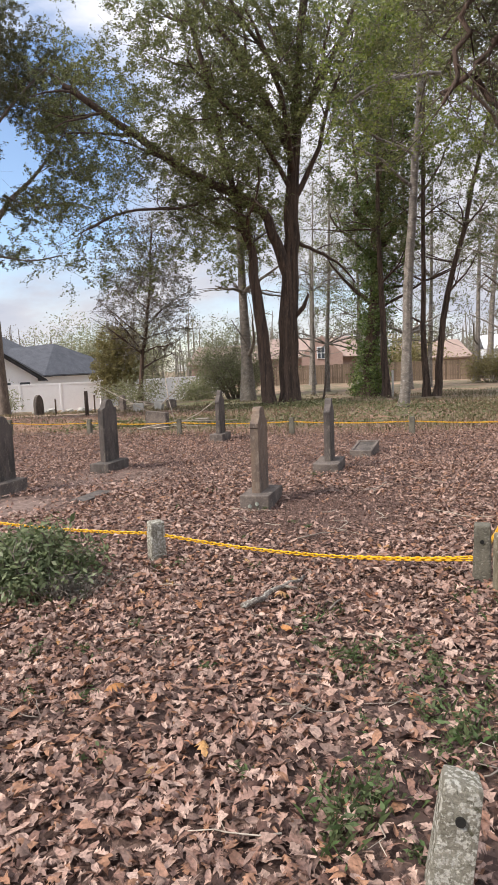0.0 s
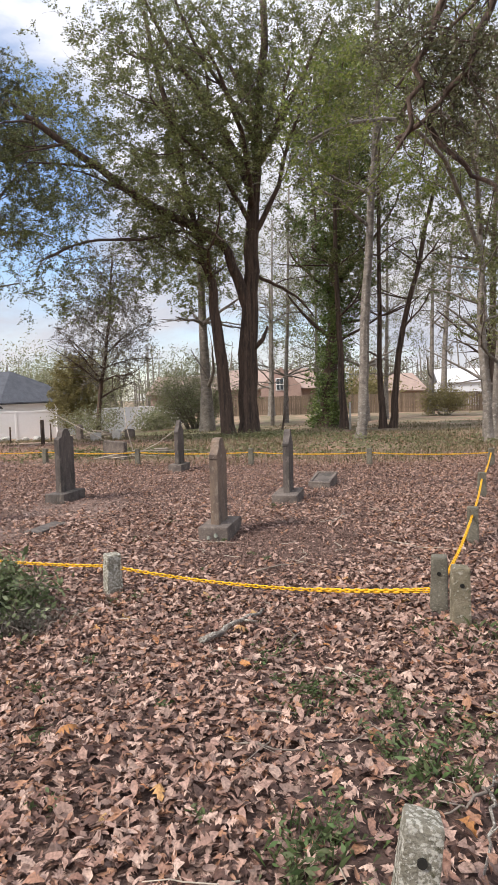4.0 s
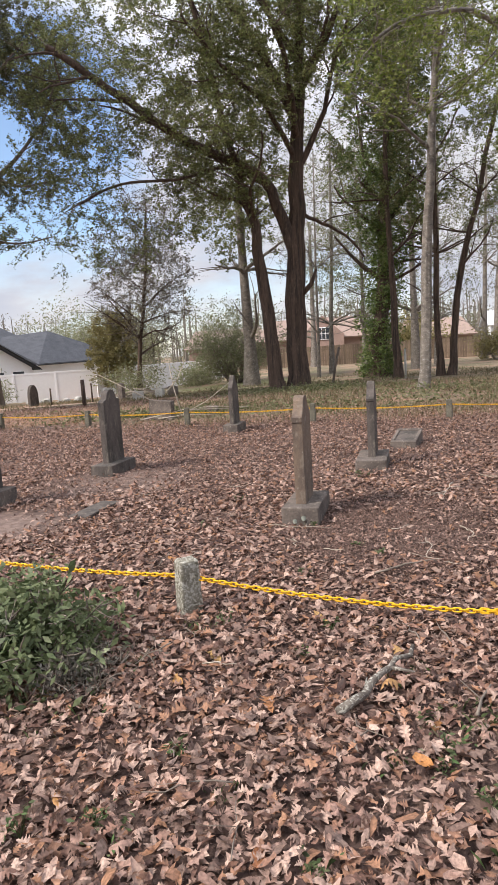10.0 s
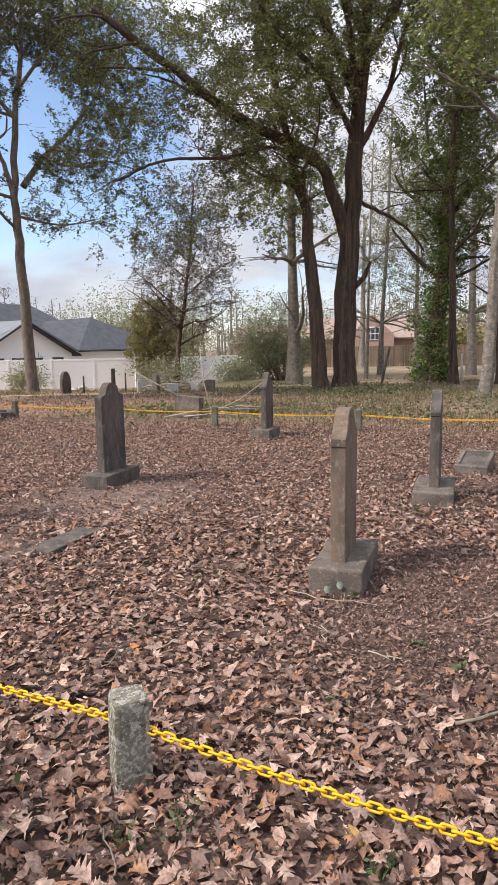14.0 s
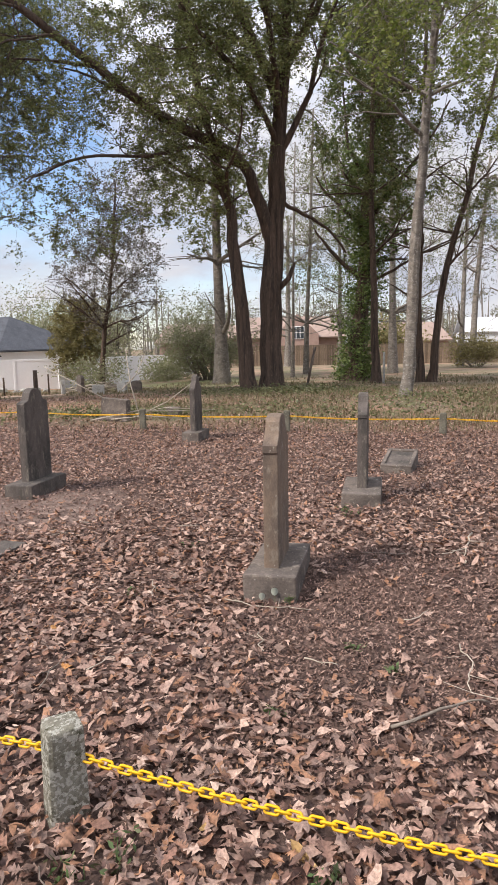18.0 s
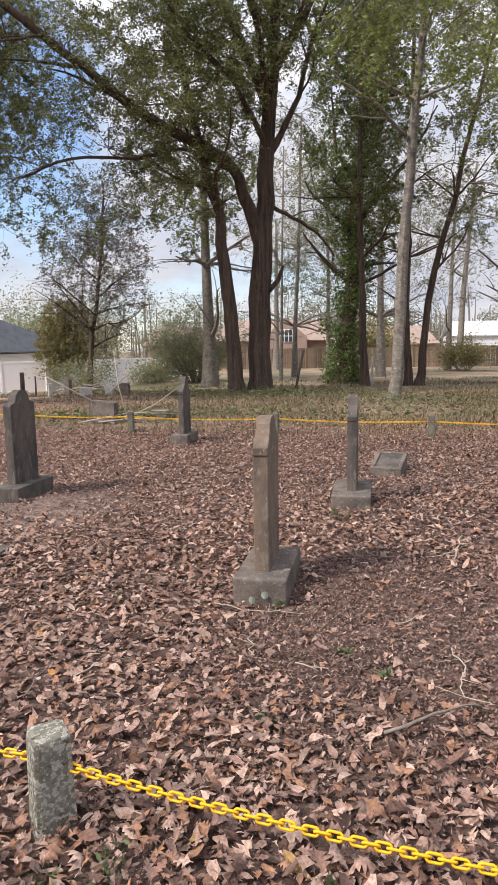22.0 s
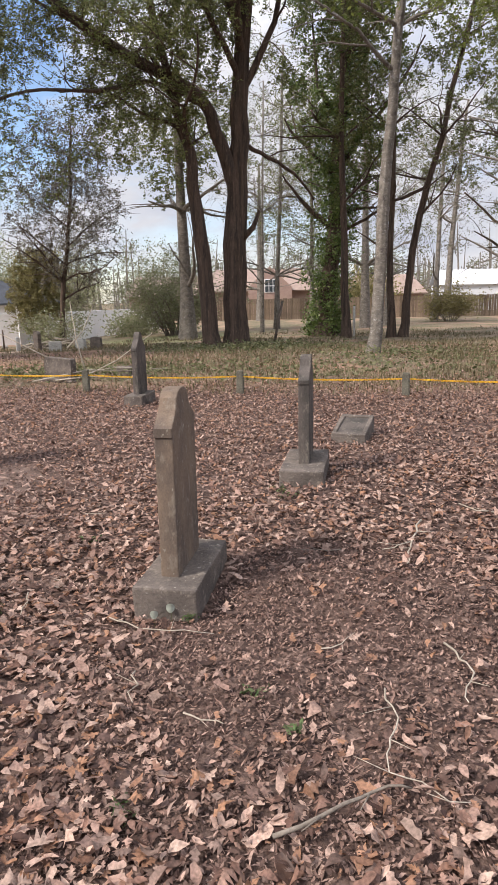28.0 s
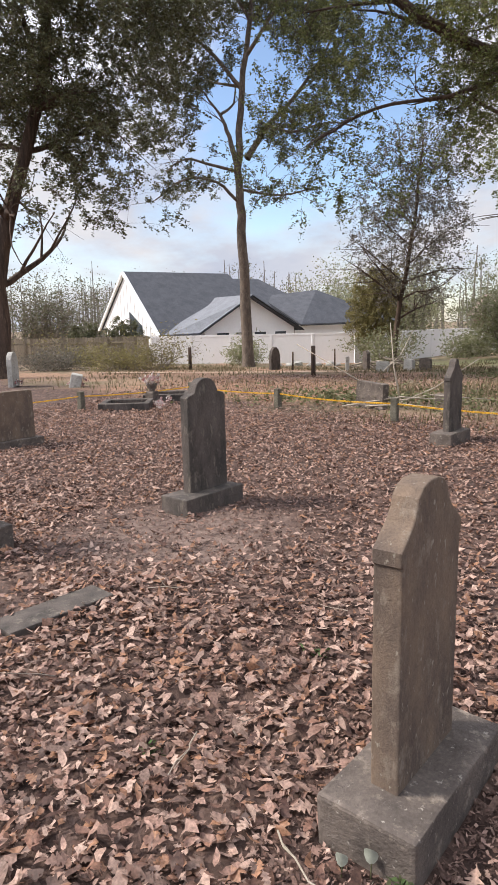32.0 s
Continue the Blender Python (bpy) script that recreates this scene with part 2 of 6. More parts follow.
M_COVER = leafy("creeper_leaf", None, None, 0.5, 0.3, 0.3, ramp=[(0.09, 0.10, 0.045), (0.15, 0.155, 0.075), (0.22, 0.21, 0.115)])
M_HAZE = leafy("far_wood_leaf", None, None, 0.8, 0.1, 0.3, ramp=[(0.094, 0.108, 0.065), (0.158, 0.158, 0.094), (0.209, 0.187, 0.130), (0.144, 0.122, 0.094)])
M_DEAD = leafy("dead_leaf", None, None, 0.55, 0.12, 0.38, ramp=[(0.042, 0.022, 0.018), (0.196, 0.110, 0.082), (0.357, 0.228, 0.181), (0.075, 0.041, 0.031), (0.485, 0.342, 0.274), (0.231, 0.128, 0.095), (0.324, 0.171, 0.101), (0.081, 0.044, 0.036), (0.469, 0.317, 0.251), (0.265, 0.180, 0.145), (0.052, 0.028, 0.022)], grain=95)
M_DEADONE = leafy("single_dead_leaf", None, None, 0.55, 0.12, 0.38, ramp=[(0.037, 0.019, 0.016), (0.173, 0.096, 0.074), (0.315, 0.201, 0.159), (0.066, 0.036, 0.027), (0.428, 0.301, 0.241), (0.203, 0.113, 0.083), (0.285, 0.150, 0.088), (0.071, 0.038, 0.030), (0.413, 0.279, 0.222), (0.233, 0.158, 0.127), (0.046, 0.024, 0.019), (0.407, 0.184, 0.063), (0.40, 0.26, 0.11), (0.291, 0.116, 0.058)], single=True, grain=8)
M_CRUMB = leafy("leaf_crumb", None, None, 0.8, 0.0, 0.3, ramp=[(0.055, 0.032, 0.025), (0.12, 0.072, 0.057), (0.19, 0.118, 0.093), (0.33, 0.22, 0.178), (0.08, 0.047, 0.038), (0.24, 0.148, 0.116)])
M_GRASS = leafy("grass_blade", None, None, 0.7, 0.25, 0.25, ramp=[(0.094, 0.090, 0.043), (0.158, 0.137, 0.072), (0.259, 0.202, 0.137), (0.194, 0.155, 0.094)])
M_WALL = mat("white_siding", (0.90, 0.89, 0.88), (0.86, 0.85, 0.85), 0.6, 0.6, 0.03, 10, grain=0.12)
M_VINYL = mat("white_vinyl", (0.88, 0.86, 0.87), (0.84, 0.82, 0.83), 0.5, 0.5, 0.02, 8, grain=0.12)
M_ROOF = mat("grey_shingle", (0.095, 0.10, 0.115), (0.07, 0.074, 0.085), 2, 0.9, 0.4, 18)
# the same shingle lightened: sun on one slope is put into the colour
M_ROOFLIT = mat("sunlit_shingle", (0.21, 0.22, 0.245), (0.17, 0.18, 0.20), 2, 0.85, 0.3, 18)
M_FASCIA = mat("dark_fascia", (0.03, 0.03, 0.033), (0.02, 0.02, 0.022), 2, 0.6, 0.0, 10)
M_BRICK = mat("pale_brick", (0.36, 0.25, 0.21), (0.30, 0.205, 0.172), 2, 0.9, 0.2, 12, grain=0.5)
M_BROOF = mat("tan_shingle", (0.33, 0.245, 0.205), (0.27, 0.197, 0.166), 1.5, 0.9, 0.3, 14, grain=0.4)
M_FENCE = mat("weathered_plank", (0.20, 0.145, 0.10), (0.12, 0.09, 0.065), 2, 0.9, 0.4, 30, island=0.0, stretch=(4, 4, 0.6))
M_FENCEG = mat("grey_plank", (0.34, 0.285, 0.215), (0.24, 0.20, 0.15), 2, 0.9, 0.4, 30, island=0.0, stretch=(4, 4, 0.6))
for m_ in (M_FENCE, M_FENCEG):
    n_, l_ = m_.node_tree.nodes, m_.node_tree.links
    b_ = n_["Principled BSDF"].inputs["Base Color"]
    src_ = b_.links[0].from_socket
    oi_, hs_, mr_ = n_.new("ShaderNodeObjectInfo"), n_.new("ShaderNodeHueSaturation"), n_.new("ShaderNodeMapRange")
    mr_.inputs["To Min"].default_value, mr_.inputs["To Max"].default_value = 0.7, 1.3
    l_.new(oi_.outputs["Random"], mr_.inputs["Value"])
    l_.new(mr_.outputs["Result"], hs_.inputs["Value"])
    l_.new(src_, hs_.inputs["Color"])
    l_.new(hs_.outputs["Color"], b_)
M_GLASS = mat("dark_glass", (0.06, 0.07, 0.08), (0.04, 0.05, 0.06), 1, 0.08, 0.0, 5)
M_METAL = mat("pale_sheet_metal", (0.72, 0.73, 0.75), (0.62, 0.63, 0.66), 0.3, 0.45, 0.05, 5, grain=0.2)
M_MARBLE = mat("pale_marble", (0.50, 0.48, 0.44), (0.34, 0.33, 0.30), 4, 0.7, 0.3, 50, third=(0.22, 0.21, 0.19))
M_DIRT = mat("sandy_path", (0.46, 0.33, 0.24), (0.36, 0.25, 0.18), 1.5, 0.95, 0.4, 25)
M_FLOWER = leafy("cloth_petal", None, None, 0.8, 0.2, 0.2, ramp=[(0.5, 0.42, 0.42), (0.62, 0.55, 0.5), (0.35, 0.12, 0.13), (0.55, 0.5, 0.42)])


# ---- helpers ----
def smooth(a, b, v):
    u = min(max((v - a) / (b - a), 0.0), 1.0)
    return u * u * (3 - 2 * u)


def gz(x, y):
    """Height of the ground: level by the graves, falling gently behind them."""
    return -(0.3 + 0.55 * smooth(4, -10, x)) * smooth(17, 44, y)


def mesh(name, verts, faces, material, shade=False):
    me = bpy.data.meshes.new(name)
    me.from_pydata([tuple(v) for v in verts], [], [tuple(f) for f in faces])
    me.materials.append(material)
    if shade:
        me.polygons.foreach_set("use_smooth", [True] * len(me.polygons))
    me.update()
    return me


def np_mesh(name, verts, quads, material):
    """Fast mesh of quads from arrays."""
    me = bpy.data.meshes.new(name)
    k = quads.shape[1]
    me.vertices.add(len(verts))
    me.vertices.foreach_set("co", verts.astype(np.float32).ravel())
    me.loops.add(quads.size)
    me.loops.foreach_set("vertex_index", quads.astype(np.int32).ravel())
    me.polygons.add(len(quads))
    me.polygons.foreach_set("loop_start", np.arange(0, quads.size, k, dtype=np.int32))
    me.materials.append(material)
    me.update(calc_edges=True)
    return me


def thing(name, m, label, category, group="", kind=""):
    ob = new(name)
    ob.empty_display_size = 0.1
    ob.matrix_world = m
    return tagged(ob, label, category, group, kind)


def part(name, bm, material, parent, label=""):
    """Links a bmesh or a mesh as one part; its coordinates are those of its thing."""
    if isinstance(bm, bmesh.types.BMesh):
        me = bpy.data.meshes.new(name)
        bm.to_mesh(me)
        bm.free()
        me.materials.append(material)
    else:
        me = bm
    ob = new(name, me)
    ob.parent = parent
    return tagged(ob, label)


def box(size, at=(0, 0, 0), bevel=0.0, bm=None, taper=1.0, segs=1):
    """A box on its foot: size, centre of its foot; taper narrows the top."""
    own = bm is None
    bm = bm or bmesh.new()
    sx, sy, sz = size[0] / 2, size[1] / 2, size[2]
    vs = [bm.verts.new((at[0] + a * sx * k, at[1] + b * sy * k, at[2] + z)) for z, k in ((0, 1), (sz, taper)) for a, b in ((-1, -1), (1, -1), (1, 1), (-1, 1))]
    fs = [bm.faces.new([vs[i] for i in f]) for f in ((3, 2, 1, 0), (4, 5, 6, 7), (0, 1, 5, 4), (1, 2, 6, 5), (2, 3, 7, 6), (3, 0, 4, 7))]
    if bevel:
        es = list({e for f in fs for e in f.edges})
        bmesh.ops.bevel(bm, geom=es, offset=bevel, segments=segs, affect="EDGES", profile=0.6)
    return bm


def worn(bm, amount, scale=6.0, seed=0.0):
    """Pushes corners and faces a little out of true."""
    for v in bm.verts:
        v.co += noise.noise_vector(v.co * scale + Vector((seed, seed * 1.7, 0))) * amount
    return bm


def tube(pts, radii, n=7, cap=True):
    """Vertices and faces of a tapering tube along points."""
    vs, fs = [], []
    pts = [Vector(p) for p in pts]
    prev = None
    for i, p in enumerate(pts):
        d = (pts[min(i + 1, len(pts) - 1)] - pts[max(i - 1, 0)])
        d = d.normalized() if d.length > 1e-6 else Vector((0, 0, 1))
        ref = prev if prev is not None else (Vector((1, 0, 0)) if abs(d.x) < 0.9 else Vector((0, 1, 0)))
        u = (ref - d * ref.dot(d)).normalized()
        prev = u
        w = d.cross(u)
        for k in range(n):
            a = 2 * math.pi * k / n
            vs.append(p + (u * math.cos(a) + w * math.sin(a)) * radii[i])
    for i in range(len(pts) - 1):
        for k in range(n):
            k2 = (k + 1) % n
            fs.append((i * n + k, i * n + k2, (i + 1) * n + k2, (i + 1) * n + k))
    if cap:
        fs.append(tuple(range(n - 1, -1, -1)))
        fs.append(tuple((len(pts) - 1) * n + k for k in range(n)))
    return vs, fs


def join(pieces):
    vs, fs = [], []
    for v, f in pieces:
        o = len(vs)
        vs += v
        fs += [tuple(i + o for i in q) for q in f]
    return vs, fs


def leaf_cloud(rng, centres, spread, per, length, width, flat=0.5):
    """Bent leaf blades (two triangles each side of a fold) scattered round the centres, as arrays."""
    c = np.repeat(np.asarray(centres, float).reshape(-1, 3), per, 0)
    n = len(c)
    c = c + rng.normal(0, 1, (n, 3)) * np.asarray(spread)
    a = rng.normal(0, 1, (n, 3))
    a[:, 2] *= flat
    a /= np.linalg.norm(a, axis=1, keepdims=True) + 1e-9
    b = np.cross(a, rng.normal(0, 1, (n, 3)))
    b /= np.linalg.norm(b, axis=1, keepdims=True) + 1e-9
    s = rng.uniform(0.6, 1.3, (n, 1))
    a, b = a * s * length / 2, b * s * width / 2
    v = np.stack([c - a, c + b - a * 0.1, c + a, c - b - a * 0.1], 1).reshape(-1, 3)
    return v, np.arange(n * 4).reshape(-1, 4)


# ---- ground ----
def axis(lo, hi, step, far):
    core = list(np.arange(lo, hi + step / 2, step))
    out, s, x = [], step, hi
    while x < far:
        s *= 1.22
        x += s
        out.append(x)
    left, s, x = [], step, lo
    while x > -far:
        s *= 1.22
        x -= s
        left.append(x)
    return np.array(left[::-1] + core + out)


def on_ground(x, y):
    return gz(x, y) + 0.035 * noise.noise(Vector((x * 0.7, y * 0.7, 0))) + 0.012 * noise.noise(Vector((x * 3.1, y * 3.1, 5)))


gx, gy = axis(-9, 8, 0.14, 900), axis(-1, 16, 0.14, 900)
gv = [(x, y, on_ground(x, y)) for y in gy for x in gx]
W = len(gx)
gq = np.array([(j * W + i, j * W + i + 1, (j + 1) * W + i + 1, (j + 1) * W + i) for j in range(len(gy) - 1) for i in range(W - 1)])
M_GROUND = mat("leafy_soil", (0.12, 0.072, 0.056), (0.062, 0.039, 0.032), 1.6, 0.95, 0.9, 34, third=(0.23, 0.15, 0.118))
gt = M_GROUND.node_tree
g_n, g_l = gt.nodes, gt.links
g_old = g_n["Principled BSDF"].inputs["Base Color"].links[0].from_socket
g_co = g_n.new("ShaderNodeTexCoord")


def g_noise(scale, detail=5):
    t = g_n.new("ShaderNodeTexNoise")
    t.inputs["Scale"].default_value, t.inputs["Detail"].default_value = scale, detail
    g_l.new(g_co.outputs["Object"], t.inputs["Vector"])
    return t.outputs["Fac"]


def g_math(op, a, b):
    x = g_n.new("ShaderNodeMath")
    x.operation = op
    x.use_clamp = False
    for i, v in enumerate((a, b)):
        if isinstance(v, (int, float)):
            x.inputs[i].default_value = v
        else:
            g_l.new(v, x.inputs[i])
    return x.outputs[0]


def g_range(v, a, b):
    r = g_n.new("ShaderNodeMapRange")
    r.inputs["From Min"].default_value, r.inputs["From Max"].default_value = a, b
    g_l.new(v, r.inputs["Value"])
    return r.outputs["Result"]


def g_mix(f, a, b):
    x = g_n.new("ShaderNodeMix")
    x.data_type = "RGBA"
    g_l.new(f, x.inputs["Factor"])
    for k, v in (("A", a), ("B", b)):
        if isinstance(v, tuple):
            x.inputs[k].default_value = (*v, 1)
        else:
            g_l.new(v, x.inputs[k])
    return x.outputs["Result"]


g_sep = g_n.new("ShaderNodeSeparateXYZ")
g_l.new(g_co.outputs["Object"], g_sep.inputs["Vector"])
# distance past the far row of posts: y + 0.31 x - 14.0
g_past = g_math("ADD", g_math("ADD", g_sep.outputs["Y"], g_math("MULTIPLY", g_sep.outputs["X"], 0.31)), -13.9)
g_edge = g_math("ADD", g_past, g_math("MULTIPLY", g_math("SUBTRACT", g_noise(0.9), 0.5), 3.0))
g_turf = g_mix(g_range(g_noise(0.8, 6), 0.4, 0.62), (0.105, 0.105, 0.05), (0.22, 0.155, 0.105))
g_turf = g_mix(g_range(g_noise(9, 4), 0.45, 0.7), g_turf, (0.24, 0.185, 0.125))
g_turf = g_mix(g_range(g_noise(0.32, 4), 0.5, 0.62), g_turf, (0.31, 0.20, 0.135))
g_vor = g_n.new("ShaderNodeTexVoronoi")
g_vor.inputs["Scale"].default_value = 17
g_l.new(g_co.outputs["Object"], g_vor.inputs["Vector"])
g_cr = g_n.new("ShaderNodeValToRGB")
g_cr.color_ramp.elements.new(0.5)
for k, c in enumerate(((0.035, 0.022, 0.019, 1), (0.09, 0.057, 0.046, 1), (0.22, 0.146, 0.118, 1))):
    g_cr.color_ramp.elements[k].color = c
g_vs = g_n.new("ShaderNodeSeparateXYZ")
g_l.new(g_vor.outputs["Color"], g_vs.inputs["Vector"])
g_l.new(g_vs.outputs["X"], g_cr.inputs["Fac"])
g_half = g_n.new("ShaderNodeValue")
g_half.outputs[0].default_value = 0.6
g_old = g_mix(g_half.outputs[0], g_old, g_cr.outputs["Color"])


def g_patch(x, y, radius, wobble=0.5):
    """1 at the place, 0 beyond the radius, with a ragged edge."""
    d = g_n.new("ShaderNodeVectorMath")
    d.operation = "DISTANCE"
    d.inputs[1].default_value = (x, y, 0)
    g_l.new(g_co.outputs["Object"], d.inputs[0])
    v = g_math("ADD", d.outputs["Value"], g_math("MULTIPLY", g_math("SUBTRACT", g_noise(3.0), 0.5), wobble * 2))
    return g_range(v, radius, radius * 0.4)


# worn greyish soil before the dark stone, red soil left of the grass
g_bare = g_mix(g_range(g_noise(14, 6), 0.4, 0.62), (0.24, 0.172, 0.143), (0.15, 0.105, 0.088))
g_old = g_mix(g_patch(-1.8, 8.5, 1.15), g_old, g_bare)
g_old = g_mix(g_patch(-2.5, 6.6, 0.8), g_old, g_bare)
g_red = g_mix(g_range(g_noise(5, 5), 0.4, 0.62), (0.36, 0.215, 0.14), (0.24, 0.15, 0.10))
g_turf = g_mix(g_patch(-2.5, 37.0, 7.0, 3.0), g_turf, (0.25, 0.24, 0.115))
for g_x, g_y, g_r in ((-5.5, 18.5, 3.6), (-8.5, 22.0, 3.6), (-9.5, 17.0, 2.6), (-4.5, 24.5, 3.0), (-13.0, 24.0, 4.5), (-17.0, 20.5, 4.0), (-9.5, 28.5, 3.0), (-12.5, 30.5, 3.2)):
    g_turf = g_mix(g_patch(g_x, g_y, g_r, 2.2), g_turf, g_red)
g_l.new(g_mix(g_range(g_edge, -0.2, 1.3), g_old, g_turf), g_n["Principled BSDF"].inputs["Base Color"])
ground = new("ground", np_mesh("ground", np.array(gv), gq, M_GROUND))
ground.data.polygons.foreach_set("use_smooth", [True] * len(ground.data.polygons))
tagged(ground, "brown soil and thin turf under fallen leaves", "ground", kind="structure")


# ---- gravestones ----
TURN = -13.6     # the long side of every stone runs this far east of north


def stone_profile(w, h, shoulder, top):
    """Half outline of a tablet with shoulders and a crown: x, z from the foot up."""
    hw = w / 2
    pts = [(-hw, 0), (-hw, shoulder)]
    if top == "ogee":
        rise = h - shoulder
        pts += [(-hw - 0.008, shoulder + 0.006), (-hw - 0.008, shoulder + rise * 0.22), (-hw * 0.86, shoulder + rise * 0.36), (-hw * 0.66, shoulder + rise * 0.52), (-hw * 0.55, shoulder + rise * 0.68), (-hw * 0.50, shoulder + rise * 0.82), (-hw * 0.36, shoulder + rise * 0.94), (-hw * 0.14, h)]
    elif top == "step":
        rise = h - shoulder
        pts += [(-hw * 0.93, shoulder + rise * 0.10), (-hw * 0.80, shoulder + rise * 0.16), (-hw * 0.62, shoulder + rise * 0.22), (-hw * 0.55, shoulder + rise * 0.45), (-hw * 0.46, shoulder + rise * 0.72), (-hw * 0.28, shoulder + rise * 0.93), (-hw * 0.1, h)]
    elif top == "point":
        rise = h - shoulder
        pts += [(-hw - 0.008, shoulder + 0.006), (-hw - 0.008, shoulder + rise * 0.16), (-hw * 0.75, shoulder + rise * 0.4), (-hw * 0.42, shoulder + rise * 0.62), (-hw * 0.30, shoulder + rise * 0.86), (-hw * 0.16, shoulder + rise * 0.97), (-hw * 0.05, h)]
    elif top == "round":
        rise = h - shoulder
        pts += [(-hw * math.cos(a), shoulder + rise * math.sin(a)) for a in (0.3, 0.6, 0.9, 1.2, 1.45)]
    else:
        pts += [(-hw + 0.01, h - 0.01), (-hw + 0.03, h)]
    return pts + [(-x, z) for x, z in reversed(pts)]


def slab_of(profile, thick, bevel=0.006, seed=0.0):
    """A stone cut to a profile: thickness along x, width along y."""
    bm = bmesh.new()
    f = [bm.verts.new((-thick / 2, x, z)) for x, z in profile]
    b = [bm.verts.new((thick / 2, x, z)) for x, z in profile]
    n = len(profile)
    ff, fb = bm.faces.new(list(reversed(f))), bm.faces.new(b)
    for i in range(n):
        bm.faces.new((f[i], f[(i + 1) % n], b[(i + 1) % n], b[i]))
    bmesh.ops.recalc_face_normals(bm, faces=bm.faces)
    rim = [e for e in ff.edges] + [e for e in fb.edges]
    bmesh.ops.bevel(bm, geom=rim, offset=bevel, segments=2, affect="EDGES", profile=0.5)
    return worn(bm, 0.003, 9, seed)


def headstone(at, h, base, stem, shoulder, top, m_stem, m_base, label, base_label, seed, turn=TURN, lean=0.0, group="headstones", panel=False):
    root = thing("headstone", pose(at[0], at[1], gz(*at) + 0.0, 0, 0, turn), label, "headstone", group)
    bm = box((base[0], base[1], base[2] + 0.06), (0, 0, -0.06), 0.012, segs=2)
    bmesh.ops.subdivide_edges(bm, edges=[e for e in bm.edges if e.calc_length() > 0.1], cuts=3, use_grid_fill=True)
    part("base", worn(bm, 0.006, 7, seed), m_base, root, base_label)
    st = slab_of(stone_profile(stem[1], h - base[2], shoulder - base[2], top), stem[0], seed=seed)
    o = part("tablet", st, m_stem, root)
    o.matrix_local = pose(stem[2], stem[3], base[2] - 0.004, lean, 0, 0)
    if panel:
        # faint cut lines of a worn inscription, too worn to read
        rng = random.Random(int(seed * 10) + 3)
        bm = bmesh.new()
        for i in range(5):
            w = stem[1] * rng.uniform(0.35, 0.62)
            box((0.003, w, 0.011), (0, rng.uniform(-0.01, 0.01), (shoulder - base[2]) * (0.45 + 0.1 * i)), bm=bm)
        o2 = part("inscription", bm, M_DARKSTONE, o, "worn unreadable lines of lettering")
        o2.location = (stem[0] / 2 + 0.0012, 0, 0)
    return root


headstone((0.315, 6.575), 1.07, (0.315, 0.67, 0.147), (0.09, 0.40, -0.01, 0.0), 0.852, "ogee", M_STONE, M_BASE, "tall brown weathered headstone with shouldered top", "grey stone plinth", 1.0)
headstone((1.265, 8.66), 1.03, (0.36, 0.78, 0.14), (0.09, 0.42, 0.0, 0.06), 0.80, "point", M_DARKSTONE, M_BASE, "dark grey weathered headstone with pointed crown", "pale stone plinth", 2.0)
headstone((-2.03, 9.22), 1.10, (0.31, 0.68, 0.16), (0.085, 0.45, -0.02, 0.06), 0.95, "step", M_DARKSTONE, M_DARKSTONE, "blackened headstone with stepped round top", "", 3.0)
headstone((-0.60, 12.93), 1.05, (0.28, 0.62, 0.15), (0.085, 0.38, 0.0, 0.05), 0.78, "point", M_DARKSTONE, M_BASE, "small grey headstone with pointed crown", "pale grey plinth", 4.0)
headstone((-3.0, 7.6), 1.0, (0.30, 0.58, 0.17), (0.09, 0.42, -0.02, 0.02), 0.80, "ogee", M_DARKSTONE, M_BASE, "dark headstone with dry vines clinging to it", "vine-covered plinth", 5.0)
headstone((-5.89, 10.78), 0.74, (0.30, 0.78, 0.10), (0.14, 0.62, 0, 0), 0.66, "flat", M_STONE, M_BASE, "low broad brown headstone with rounded shoulders", "", 6.0)


def flat_marker():
    bm = box((0.215, 0.62, 0.055), (0, 0, -0.02), 0.008, segs=2)
    bm.to_mesh(me := bpy.data.meshes.new("grave_marker"))
    bm.free()
    me.materials.append(M_DARKSTONE)
    o = new("grave_marker", me)
    o.matrix_world = pose(-1.74, 7.13, gz(-1.7, 7.14) + 0.005, 0, 0, -17)
    return tagged(o, "flat grey slate marker lying in the leaves", "grave marker")


flat_marker()


def slanted(bm, slope):
    for v in bm.verts:
        if v.co.z > 0.05:
            v.co.z += v.co.y * slope
    return bm


def block_marker():
    root = thing("ledger_block", pose(1.985, 10.07, 0, 0, 0, -24), "low grey concrete grave block with a sunken top", "grave marker")
    part("block", worn(slanted(box((0.36, 0.52, 0.185), (0, 0, -0.06), 0.01, segs=2), 0.22), 0.006, 6, 7), M_BASE, root)
    for sz, a in (((0.36, 0.045, 0.03), (0, -0.2375)), ((0.36, 0.045, 0.03), (0, 0.2375)), ((0.045, 0.43, 0.03), (-0.1575, 0)), ((0.045, 0.43, 0.03), (0.1575, 0))):
        part("rim", slanted(box(sz, (*a, 0.122), 0.006), 0.22), M_BASE, root, "raised stone rim")
    part("inset", slanted(box((0.272, 0.432, 0.008), (0, 0, 0.123)), 0.22), M_DARKSTONE, root, "dark sunken face")


block_marker()


# ---- posts and chain ----
def post_bm(h=0.36, w=0.125, seed=0.0):
    bm = box((w, w, h + 0.15), (0, 0, -0.15), 0.018, taper=0.86, segs=2)
    bmesh.ops.subdivide_edges(bm, edges=[e for e in bm.edges if e.calc_length() > 0.15], cuts=3, use_grid_fill=True)
    return worn(bm, 0.006, 11, seed)


